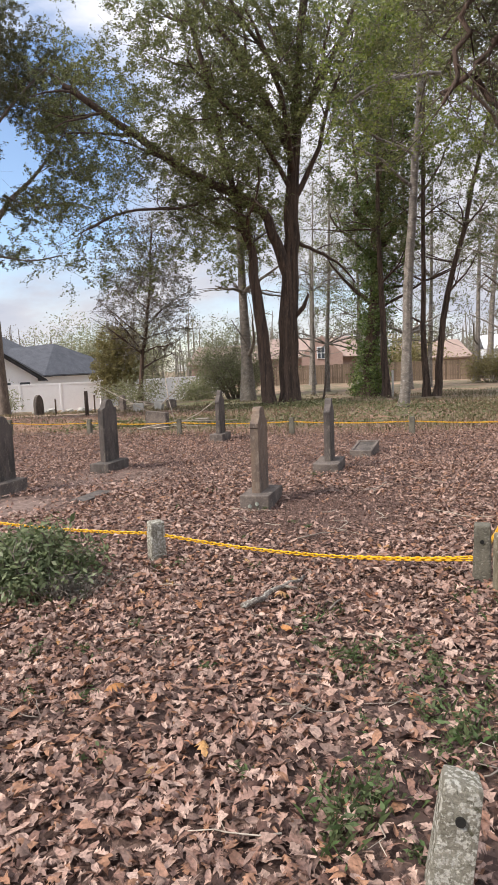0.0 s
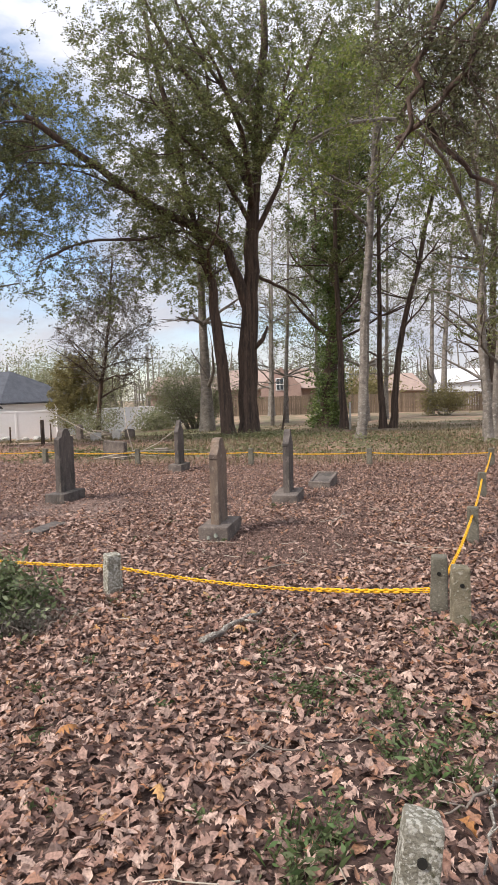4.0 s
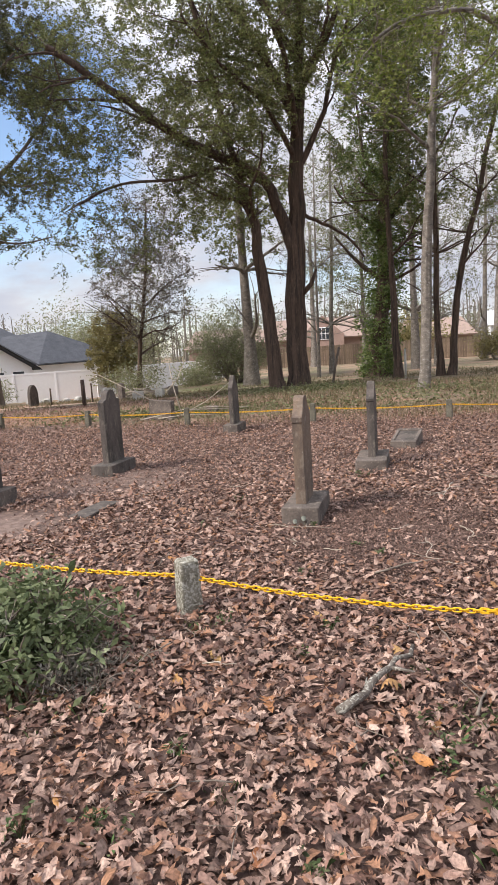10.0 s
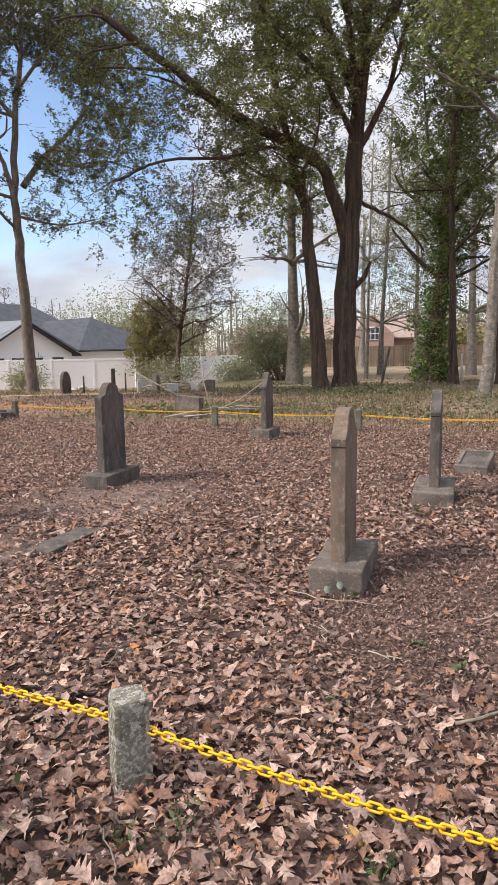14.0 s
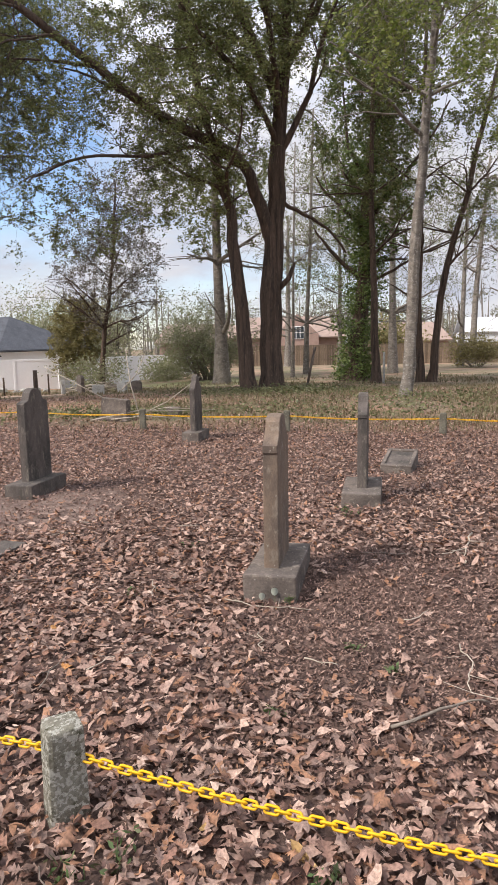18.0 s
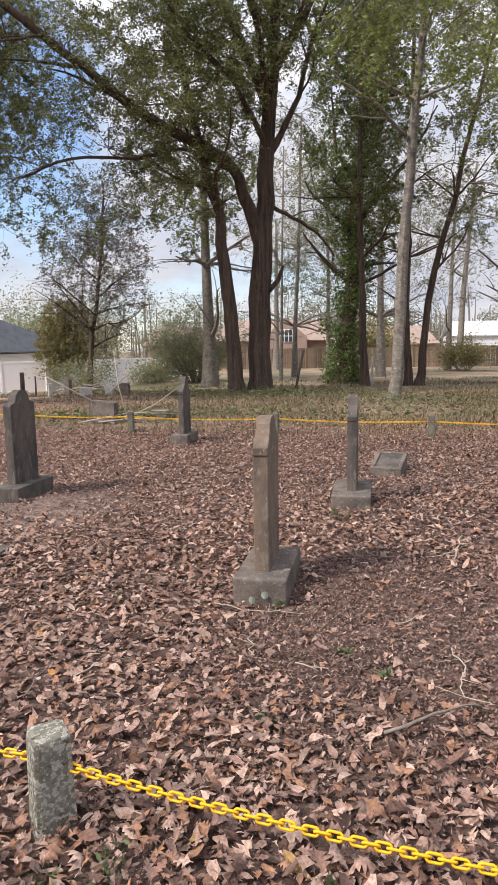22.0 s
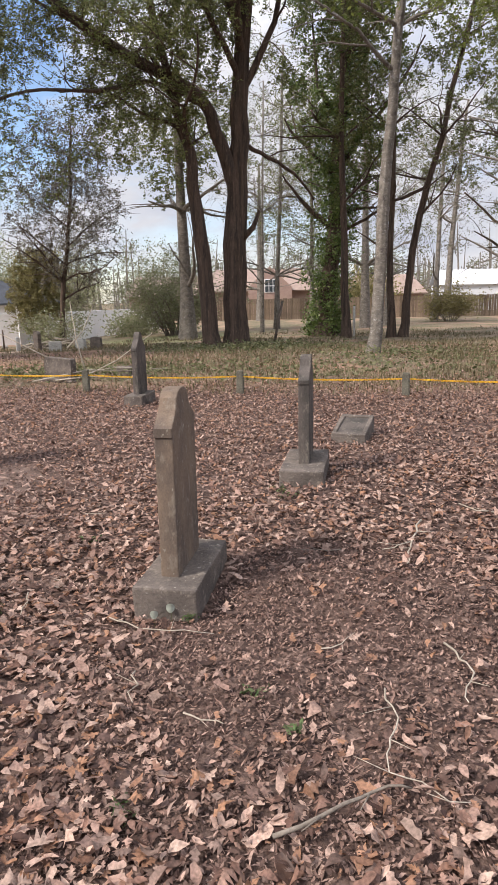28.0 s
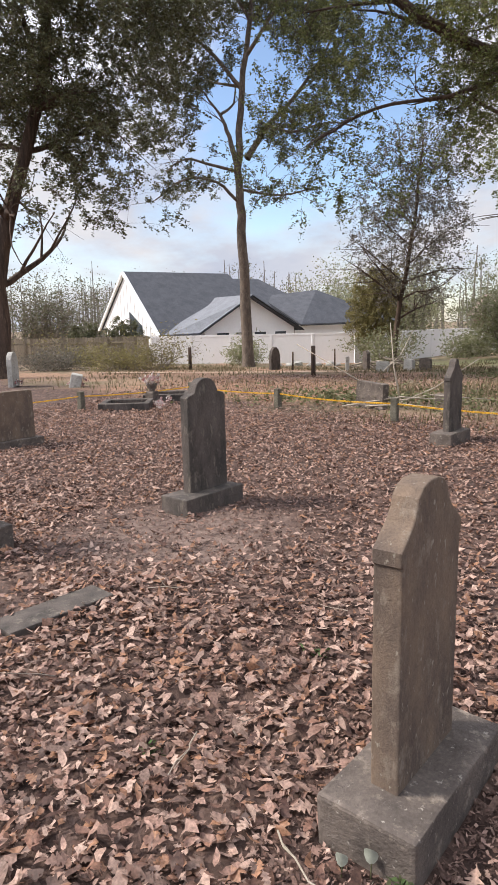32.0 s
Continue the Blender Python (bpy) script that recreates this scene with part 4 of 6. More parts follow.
T((3.2, 38.0), (3.4, 38.0, 12.0), 0.10, 0.03, 51, "bare winter tree with fine grey twigs", M_HAZE, M_BARKG, 16, 0.3, 3.6, 871, (0.096, 0.048), kids=5, per=2, gap=-0.5)
T((9.5, 41.0), (9.2, 41.0, 17.0), 0.26, 0.06, 52, "tall bare winter tree", M_HAZE, M_BARKG, 16, 0.3, 4.0, 1306, (0.096, 0.048), kids=5, per=2, gap=-0.5)
T((19.6, 55.5), (20.6, 55.5, 16), 0.32, 0.08, 40, "bare forked tree before the sheds", M_HAZE, M_BARKG, 9, 0.4, 3.4, 4356, (0.128, 0.063), mid=[(19.9, 55.5, 7)], per=5, gap=-0.5)
T((17.1, 51.0), (17.4, 51.0, 14), 0.24, 0.07, 41, "slim bare tree before the sheds", M_HAZE, M_BARKG, 8, 0.4, 3.0, 4356, (0.128, 0.063), per=5, gap=-0.5)
T((4.6, 58), (4.7, 58, 12), 0.28, 0.08, 42, "pale bare tree by the plank fence", M_HAZE, M_BARKG, 8, 0.4, 3.0, 1306, (0.128, 0.063), per=2, gap=-0.5)
T((4.4, 42.0), (4.9, 42.0, 15.0), 0.16, 0.05, 53, "slim tree with fine twigs behind the oaks", M_OAK, M_BARKG, 16, 0.25, 3.4, 15000, (0.11, 0.055), per=7, gap=-0.3, twig=(0.4, 0.8))
T((7.2, 46.0), (7.0, 46.0, 14.0), 0.17, 0.05, 54, "slim tree with fine twigs behind the oaks", M_OAK, M_BARKG, 16, 0.25, 3.4, 12000, (0.11, 0.055), per=6, gap=-0.3, twig=(0.4, 0.8))
T((11.6, 44.0), (11.9, 44.0, 14.5), 0.17, 0.05, 55, "slim twiggy tree by the far field", M_OAK, M_BARKG, 16, 0.25, 3.4, 12000, (0.11, 0.055), per=6, gap=-0.3, twig=(0.4, 0.8))
T((-0.6, 33.5), (-0.7, 33.5, 11), 0.35, 0.1, 43, "pale tree half hidden by leaves", M_OAK, M_BARKG, 12, 0.42, 3.0, 13068, (0.119, 0.063))


def tall_pine():
    g = Grower(44)

    def at(px, z, depth=0.0):
        q = Vector((-13.85, 34.0, 0)) + V32 * (px - 442) / 34.7 + U32 * depth
        return Vector((q.x, q.y, z))
    B = at(440, gz(-13.85, 34.0))
    pts, rs = path_limb(g, [B, at(436, 3.5), at(433, 6.8), at(432, 8.9), at(440, 12.5), at(456, 15.4), at(462, 18.6)], 0.31, 0.08)
    tp, tr = flare(pts, rs, 1.2)
    plan = [
        ([at(446, 9.4), at(480, 10.9, 0.4), at(530, 12.4, 0.8), at(585, 14.6, 1.0), at(610, 16.4, 1.2)], 0.17),
        ([at(431, 8.9), at(416, 10.4), at(404, 11.4), at(372, 12.4, -0.4)], 0.17),
        ([at(404, 11.4), at(425, 12.2, 1.0), at(430, 13.5, 2.0)], 0.08),
        ([at(431, 8.8), at(385, 9.1, -0.3), at(345, 9.3, -0.6), at(315, 8.7, -1.0)], 0.09),
        ([at(433, 7.3), at(395, 8.2, -0.8), at(345, 8.2, -1.5), at(300, 7.2, -2.2)], 0.09),
        ([at(436, 8.0), at(500, 7.6, -0.5), at(560, 7.9, -0.8)], 0.07),
        ([at(470, 11.0), at(520, 10.4, -0.6), at(575, 10.6, -1.2), at(620, 10.2, -1.8)], 0.08),
        ([at(440, 12.5), at(380, 14.6, 0.5), at(310, 16.0, 1.0), at(255, 16.4, 1.2)], 0.12),
        ([at(450, 14.0), at(500, 15.6, -1.0), at(560, 17.2, -2.0)], 0.11),
        ([at(456, 15.4), at(400, 17.4, -1.0), at(350, 18.6, -2.0)], 0.10),
        ([at(456, 15.4), at(480, 17.0, 2.0), at(500, 18.6, 3.4)], 0.10),
        ([at(440, 12.6), at(400, 13.6, 2.4), at(370, 14.4, 4.2)], 0.10),
    ]
    groups, runs = [], [(pts[16:], rs[16:])]
    for n, (pp, r) in enumerate(plan):
        g.tubes = []
        lp, lr = path_limb(g, pp, r, 0.03)
        g.tubes.append(tube(lp, lr, 8, cap=False))
        runs.append((lp[5:], lr[5:]))
        for i in range(len(lp) // 2, len(lp), 3):
            d = (lp[i] - lp[i - 1]).normalized() + Vector((g.r.gauss(0, 0.9), g.r.gauss(0, 0.9), g.r.gauss(0.25, 0.5)))
            g.limb(lp[i], d, g.r.uniform(0.9, 2.2), lr[i] * 0.45, 1, 0.0, 3)
        groups.append(join(g.tubes))

    def mass(px, z, lateral, high, deep=2.2, weight=1.0, depth=0.0):
        return (at(px, z, depth), (lateral, deep, high), weight)
    blobs = [mass(335, 14.6, 3.4, 2.6, 3.0), mass(545, 16.6, 3.0, 2.0, 2.6, 1.8), mass(590, 14.2, 1.8, 1.3, 2.0, 1.5), mass(525, 10.6, 1.9, 1.1), mass(350, 8.2, 2.0, 1.0, 2.0), mass(300, 11.0, 2.1, 1.3), mass(445, 18.2, 4.0, 2.4, 3.0), mass(475, 7.9, 1.4, 0.6, 1.4), mass(600, 12.6, 1.6, 1.4), mass(255, 15.6, 2.0, 1.6)]
    fine, tips = lace(limb_nodes(runs), blobs, 1350, 44, -0.2, 3.8, 5, 19, (0.25, 0.5), 0.0, 0.6)
    finish_tree(B, "tall pine with bare hooked lower limbs", "tree", tube(tp, tr, 12), groups, fine, tips, M_PINE, M_BARKP, 44, (0.15, 0.042))


tall_pine()
T((-6.3, 33.0), (-5.2, 33.2, 9.0), 0.15, 0.03, 45, "small leaning tree with fine twigs", M_GREYLEAF, M_BARK, 26, 0.3, 2.7, 19800, (0.105, 0.047), mid=[(-6.0, 33.05, 2.4), (-5.5, 33.1, 5.5)], kids=5, up=0.5, per=9, gap=-0.4, twig=(0.3, 0.7))
T((-15.9, 19.9), (-13.6, 21.6, 14.5), 0.36, 0.1, 46, "broad tree with dark trunk and spreading limbs", M_DARKLEAF, M_BARK, 16, 0.3, 4.6, 160000, (0.107, 0.051), mid=[(-15.7, 20.1, 4.0), (-14.6, 20.9, 8.2)], up=0.25, droop=0.03, per=19, blobs=[((-13.2, 21.4, 11.2), (5.2, 4.2, 4.6)), ((-11.4, 21.6, 6.6), (2.9, 2.6, 2.2), 0.8), ((-14.6, 20.6, 6.2), (2.6, 2.4, 1.8), 0.7), ((-12.6, 21.0, 13.0), (5.0, 3.6, 3.4)), ((-14.3, 20.4, 9.6), (2.6, 2.4, 3.6), 1.6)], gap=-0.25)


def overhang():
    """The tree beside the barrier whose limbs hang into view from above."""
    g = Grower(47)
    B = Vector((7.4, 4.4, 0.0))
    pts, rs = path_limb(g, [B, (7.2, 4.5, 4.0), (6.9, 4.8, 8.5), (6.6, 5.0, 12.0)], 0.26, 0.08)
    tp, tr = flare(pts, rs, 1.3)
    groups, runs = [], []
    for pp, r in (([(7.0, 4.7, 7.4), (5.2, 5.5, 7.8), (3.6, 5.8, 7.0), (2.75, 6.04, 5.5), (2.47, 6.12, 4.85), (2.37, 6.15, 4.3), (2.2, 6.2, 3.95)], 0.06),
                  ([(7.1, 4.6, 6.6), (5.4, 5.3, 7.0), (3.9, 5.7, 6.3), (3.09, 5.89, 5.31), (2.8, 6.0, 4.57), (2.46, 6.13, 4.2), (2.2, 6.22, 4.05)], 0.065),
                  ([(2.50, 6.12, 4.15), (2.88, 6.18, 3.77), (3.2, 6.1, 3.5)], 0.03),
                  ([(7.1, 4.6, 6.0), (6.2, 7.0, 6.4), (5.4, 8.6, 5.8), (4.9, 9.8, 4.9)], 0.06),
                  ([(7.0, 4.7, 7.8), (6.2, 7.6, 8.2), (4.6, 9.6, 7.6), (3.4, 10.6, 6.6)], 0.06)):
        g.tubes = []
        lp, lr = path_limb(g, pp, r, 0.02)
        g.tubes.append(tube(lp, lr, 8, cap=False))
        runs.append((lp[5:], lr[5:]))
        for i in range(6, len(lp), 2):
            d = (lp[i] - lp[i - 1]).normalized() + Vector((g.r.gauss(0, 0.8), g.r.gauss(0, 0.8), g.r.gauss(-0.35, 0.5)))
            g.limb(lp[i], d, g.r.uniform(0.4, 1.1), lr[i] * 0.4, 1, 0.08, 2)
        groups.append(join(g.tubes))
    blobs = [((2.55, 6.15, 4.75), (0.75, 0.5, 0.6)), ((3.2, 6.0, 5.2), (0.9, 0.7, 0.7)), ((3.0, 6.2, 4.2), (0.45, 0.4, 0.35)), ((4.9, 9.6, 5.6), (1.0, 1.0, 0.7)), ((3.8, 10.3, 7.0), (1.2, 1.0, 0.7))]
    fine, tips = lace(limb_nodes(runs), blobs, 210, 47, -0.05, 1.6, 5, 14, (0.15, 0.3), 0.2, 1.4)
    finish_tree(B, "tree beside the barrier with limbs hanging low", "tree", tube(tp, tr, 12), groups, fine, tips, M_DARKLEAF, M_BARK, 47, (0.055, 0.024))


overhang()


def bushy(at, radius, height, seed, label, leaf, count, size=(0.13, 0.06), name="shrub", stems=9, category="shrub", group="shrubs", spread=0.22, wob=0.25):
    """Many stems from one foot, with leaves along them."""
    g = Grower(seed)
    z = gz(*at)
    B = Vector((at[0], at[1], z))
    for k in range(stems):
        a, t = g.r.uniform(0, 2 * math.pi), g.r.uniform(0.1, 0.9)
        d = Vector((math.cos(a) * radius * t, math.sin(a) * radius * t, height * g.r.uniform(0.6, 1.05))) * 0.66
        g.limb(B + Vector((math.cos(a), math.sin(a), 0)) * radius * 0.25 * t + Vector((0, 0, -0.03)), d, d.length, 0.012 + 0.012 * height * 0.5, 2, 0.02, 4, 0.8, wob, 0.15)
    root = thing(name, Matrix.Translation(B), label, category, group)
    v, f = join(g.tubes)
    part("branchwork", mesh("branchwork", [p - B for p in v], f, M_TWIG, True), M_TWIG, root)
    tips = [p for p in g.tips if p.z > z + 0.03]
    per = max(1, count // max(len(tips), 1))
    v, q = leaf_cloud(np.random.default_rng(seed), np.array(tips) - np.array(B), spread, per, size[0], size[1], 0.7)
    v[:, 2] = np.maximum(v[:, 2], 0.005)
    part("foliage", np_mesh("foliage", v, q, leaf), leaf, root)
    return root


bushy((-1.36, 4.0), 0.47, 0.37, 61, "low evergreen bush growing through the chain", M_BUSH, 8000, (0.055, 0.022), stems=44, spread=0.06)
bushy((-0.92, 3.82), 0.34, 0.14, 79, "low dry brush at the foot of a bush", M_GREYLEAF, 700, (0.03, 0.012), stems=26, spread=0.03)
T((-9.0, 40.3), (-9.0, 40.3, 4.3), 0.13, 0.03, 62, "rounded olive-green cedar by the white fence", M_CEDAR, M_TWIG, 12, 0.15, 1.3, 30000, (0.13, 0.05), per=20, gap=-0.9, twig=(0.2, 0.42), blobs=[((-9.0, 40.3, 2.3), (1.6, 1.6, 2.0)), ((-8.6, 40.2, 3.6), (0.9, 0.9, 1.2), 1.3), ((-9.6, 40.1, 1.0), (1.2, 1.2, 1.0))])
bushy((-4.6, 45.0), 2.2, 1.1, 63, "tangled pale green thicket", M_SHRUB, 5000, (0.2, 0.09), stems=24, spread=0.45)
bushy((-1.6, 41.0), 3.1, 4.9, 64, "tall pale evergreen thicket", M_SHRUB, 18000, (0.14, 0.065), stems=34, spread=0.15)
bushy((-6.4, 33.0), 1.6, 1.5, 65, "round grey-green shrub by the white fence", M_SHRUB, 3000, (0.14, 0.06), stems=14, spread=0.2)
bushy((-22.5, 31.6), 3.2, 0.95, 66, "dry brown thicket before the plank fence", M_CEDAR, 3000, (0.16, 0.06), stems=30, spread=0.3)
bushy((-18.8, 25.4), 2.3, 0.75, 75, "brown scrub and dry vines before the plank fence", M_GREYLEAF, 6000, (0.1, 0.04), stems=44, spread=0.12)
bushy((-16.2, 26.6), 2.0, 0.7, 76, "brown scrub and dry vines before the plank fence", M_CEDAR, 5000, (0.1, 0.04), stems=40, spread=0.12)
bushy((-15.5, 28.0), 1.6, 1.4, 67, "dry brown brush in the grass", M_CEDAR, 1500, (0.14, 0.05), stems=22, spread=0.3)
bushy((-15.2, 36.0), 1.3, 1.3, 68, "yellow-green spiky shrub at the pine's foot", M_SHRUB, 1800, (0.3, 0.05), stems=14, spread=0.2)
T((-27.0, 37.0), (-27.0, 37.0, 1.3), 0.06, 0.02, 69, "dark clipped evergreen shrub by the house", M_DARKLEAF, M_TWIG, 8, 0.1, 0.8, 11000, (0.1, 0.05), per=20, gap=-0.9, twig=(0.15, 0.3), category="shrub", group="shrubs", blobs=[((-27.0, 37.0, 0.75), (1.15, 1.15, 1.2))])
T((-25.0, 38.4), (-25.0, 38.4, 1.6), 0.06, 0.02, 70, "dark round evergreen by the house", M_DARKLEAF, M_TWIG, 8, 0.1, 0.9, 13000, (0.1, 0.05), per=20, gap=-0.9, twig=(0.15, 0.3), category="shrub", group="shrubs", blobs=[((-25.0, 38.4, 0.85), (1.25, 1.25, 1.35))])
bushy((-17.2, 57.0), 4.6, 7.4, 73, "broad pale green tree behind the white fence", M_SHRUB, 16000, (0.2, 0.1), name="broad_tree", stems=34, spread=0.22, category="tree", group="trees")
bushy((-12.6, 60.0), 4.4, 8.0, 74, "rounded pale green tree far behind the fence", M_SHRUB, 14000, (0.2, 0.1), name="broad_tree", stems=32, spread=0.22, category="tree", group="trees")
bushy((-43.0, 50.0), 5.0, 7.6, 77, "hazy bare thicket behind the plank fence", M_HAZE, 9000, (0.22, 0.1), stems=46, spread=0.25)
bushy((-35.0, 55.0), 5.0, 7.0, 78, "hazy bare thicket behind the plank fence", M_HAZE, 9000, (0.22, 0.1), stems=46, spread=0.25)
bushy((17.2, 48.0), 2.2, 2.4, 71, "olive shrub by the far fence", M_CEDAR, 4000, (0.2, 0.08), stems=16, spread=0.3)
bushy((14.5, 64.0), 3.0, 4.6, 72, "green tree behind the far fence", M_CEDAR, 6000, (0.3, 0.12), stems=20, spread=0.5)


# ---- buildings ----

def prism(name, foot, parent, material, label=""):
    """A closed solid from rings of points given bottom ring then top ring."""
    lo, hi = foot
    n = len(lo)
    vs = [Vector(p) for p in lo] + [Vector(p) for p in hi]
    fs = [tuple(range(n - 1, -1, -1)), tuple(range(n, 2 * n))] + [(i, (i + 1) % n, n + (i + 1) % n, n + i) for i in range(n)]
    return part(name, mesh(name, vs, fs, material), material, parent, label)


def roof_slab(name, pts, parent, material, thick=0.16, label=""):
    """A roof plane with thickness."""
    P = [Vector(p) for p in pts]
    nrm = (P[1] - P[0]).cross(P[2] - P[0]).normalized()
    if nrm.z < 0:
        P, nrm = P[::-1], -nrm
    return prism(name, ([p - nrm * thick for p in P], P), parent, material, label)


def white_house():
    root = thing("house", Matrix.Identity(4), "white sided house with grey shingle gable roofs", "house", "houses")

    def H(s, o, z):
        """s along the ridge, o out to the front of it."""
        q = C32 + V32 * (-8.1 + 0.866 * s + 0.5 * o) + U32 * (46 + 0.5 * s - 0.866 * o)
        return Vector((q.x, q.y, z))
    FL = -1.6
    prism("wall", ([H(-0.2, 5.9, FL), H(15, 5.9, FL), H(15, -5.6, FL), H(-0.2, -5.6, FL)], [H(-0.2, 5.9, 0.82), H(15, 5.9, 0.82), H(15, -5.6, 0.82), H(-0.2, -5.6, 0.82)]), root, M_WALL)
    prism("gable", ([H(-0.2, 5.9, 0.82), H(-0.2, -5.6, 1.5), H(-0.2, 0, 5.16)], [H(0.6, 5.9, 0.82), H(0.6, -5.6, 1.5), H(0.6, 0, 5.16)]), root, M_WALL, "white boarded gable end")
    for i in range(15):
        o = -4.6 + i * 0.68
        top = 4.95 - 0.73 * abs(o)
        part("batten", mesh("batten", [H(-0.23, o - 0.03, 0.9), H(-0.23, o + 0.03, 0.9), H(-0.23, o + 0.03, top), H(-0.23, o - 0.03, top), H(-0.19, o - 0.03, 0.9), H(-0.19, o + 0.03, 0.9), H(-0.19, o + 0.03, top), H(-0.19, o - 0.03, top)], [(0, 1, 2, 3), (4, 7, 6, 5), (0, 4, 5, 1), (1, 5, 6, 2), (2, 6, 7, 3), (3, 7, 4, 0)], M_WALL), M_WALL, root)
    roof_slab("roof", [H(-0.3, 6.2, 0.85), H(9.2, 6.2, 0.85), H(8.0, 0, 5.4), H(-0.3, 0, 5.4)], root, M_ROOF)
    roof_slab("roof", [H(-0.3, 0, 5.4), H(8.0, 0, 5.4), H(8.0, -6, 1.5), H(-0.3, -6, 1.5)], root, M_ROOF)
    roof_slab("roof", [H(8.0, 0.4, 5.0), H(10.5, 0.4, 5.0), H(14.2, 6.3, 1.45), H(8.0, 6.3, 1.0)], root, M_ROOF)
    roof_slab("roof", [H(8.0, 0.4, 5.0), H(10.5, 0.4, 5.0), H(15.4, -4, 1.6), H(8.0, -4, 1.6)], root, M_ROOF)
    roof_slab("roof", [H(10.5, 0.4, 5.0), H(15.4, -4, 1.6), H(14.2, 6.3, 1.45)], root, M_ROOF)
    # right hip
    roof_slab("roof", [H(9.6, 7.4, 1.5), H(18.6, 7.4, 1.6), H(13.4, 4.0, 4.0)], root, M_ROOF)
    roof_slab("roof", [H(18.6, 7.4, 1.6), H(18.6, -1, 1.6), H(13.4, 3.4, 4.0)], root, M_ROOF)
    roof_slab("roof", [H(9.6, 7.4, 1.5), H(13.4, 4.0, 4.0), H(9.6, 2.0, 3.6)], root, M_ROOF)
    prism("wall", ([H(9.4, 6.9, FL), H(17.6, 6.9, FL), H(17.6, 5.0, FL), H(9.4, 5.0, FL)], [H(9.4, 6.9, 1.42), H(17.6, 6.9, 1.5), H(17.6, 5.0, 1.5), H(9.4, 5.0, 1.42)]), root, M_WALL)
    # front cross gable
    prism("wall", ([H(2.2, 7.4, FL), H(9.0, 7.4, FL), H(9.0, 4.0, FL), H(2.2, 4.0, FL)], [H(2.2, 7.4, 1.3), H(9.0, 7.4, 1.3), H(9.0, 4.0, 1.3), H(2.2, 4.0, 1.3)]), root, M_WALL)
    prism("gable", ([H(2.2, 7.4, 1.3), H(9.0, 7.4, 1.3), H(5.5, 7.4, 3.25)], [H(2.2, 7.2, 1.3), H(9.0, 7.2, 1.3), H(5.5, 7.2, 3.25)]), root, M_WALL)
    # left slope faces the sun; its brightness is painted in with the lighter shingle
    roof_slab("roof", [H(1.6, 7.8, 1.1), H(5.5, 7.8, 3.45), H(5.5, 2.0, 3.5), H(-0.1, 6.25, 1.02)], root, M_ROOFLIT, 0.12, "grey slope of the front gable, coloured paler as sunlit")
    roof_slab("roof", [H(9.5, 7.8, 1.2), H(5.5, 7.8, 3.45), H(5.5, 2.0, 3.45), H(9.5, 5.2, 1.2)], root, M_ROOF, 0.12)
    for a, b in ((H(-0.36, 6.3, 0.72), H(-0.36, 0, 5.3)), (H(-0.36, 0, 5.3), H(-0.36, -6.1, 1.38))):
        v, f = tube([a, b], [0.13, 0.13], 4)
        part("barge_board", mesh("barge_board", v, f, M_WALL), M_WALL, root, "white board along the gable edge")
    for a, b in ((H(1.6, 7.85, 1.0), H(5.5, 7.85, 3.36)), (H(9.5, 7.85, 1.1), H(5.5, 7.85, 3.36)), (H(9.5, 7.45, 1.42), H(18.6, 7.45, 1.52))):
        v, f = tube([a, b], [0.05, 0.05], 4)
        part("fascia", mesh("fascia", v, f, M_FASCIA), M_FASCIA, root, "dark roof edge")
    for s in (3.0, 4.4, 5.8, 7.4):
        o = prism("window", ([H(s, 7.44, 0.2), H(s + 0.9, 7.44, 0.2), H(s + 0.9, 7.38, 0.2), H(s, 7.38, 0.2)], [H(s, 7.44, 1.05), H(s + 0.9, 7.44, 1.05), H(s + 0.9, 7.38, 1.05), H(s, 7.38, 1.05)]), root, M_GLASS, "dark window under the eaves")
        for a, b, c, d in ((s - 0.06, s, 0.14, 1.11), (s + 0.9, s + 0.96, 0.14, 1.11), (s, s + 0.9, 0.14, 0.2), (s, s + 0.9, 1.05, 1.11)):
            prism("window_frame", ([H(a, 7.47, c), H(b, 7.47, c), H(b, 7.41, c), H(a, 7.41, c)], [H(a, 7.47, d), H(b, 7.47, d), H(b, 7.41, d), H(a, 7.41, d)]), o, M_WALL)
    prism("window", ([H(-0.27, 0.6, 0.9), H(-0.27, 2.9, 0.9), H(-0.2, 2.9, 0.9), H(-0.2, 0.6, 0.9)], [H(-0.27, 0.6, 2.6), H(-0.27, 2.9, 1.6), H(-0.2, 2.9, 1.6), H(-0.2, 0.6, 2.6)]), root, M_GLASS, "dark gable window")


white_house()


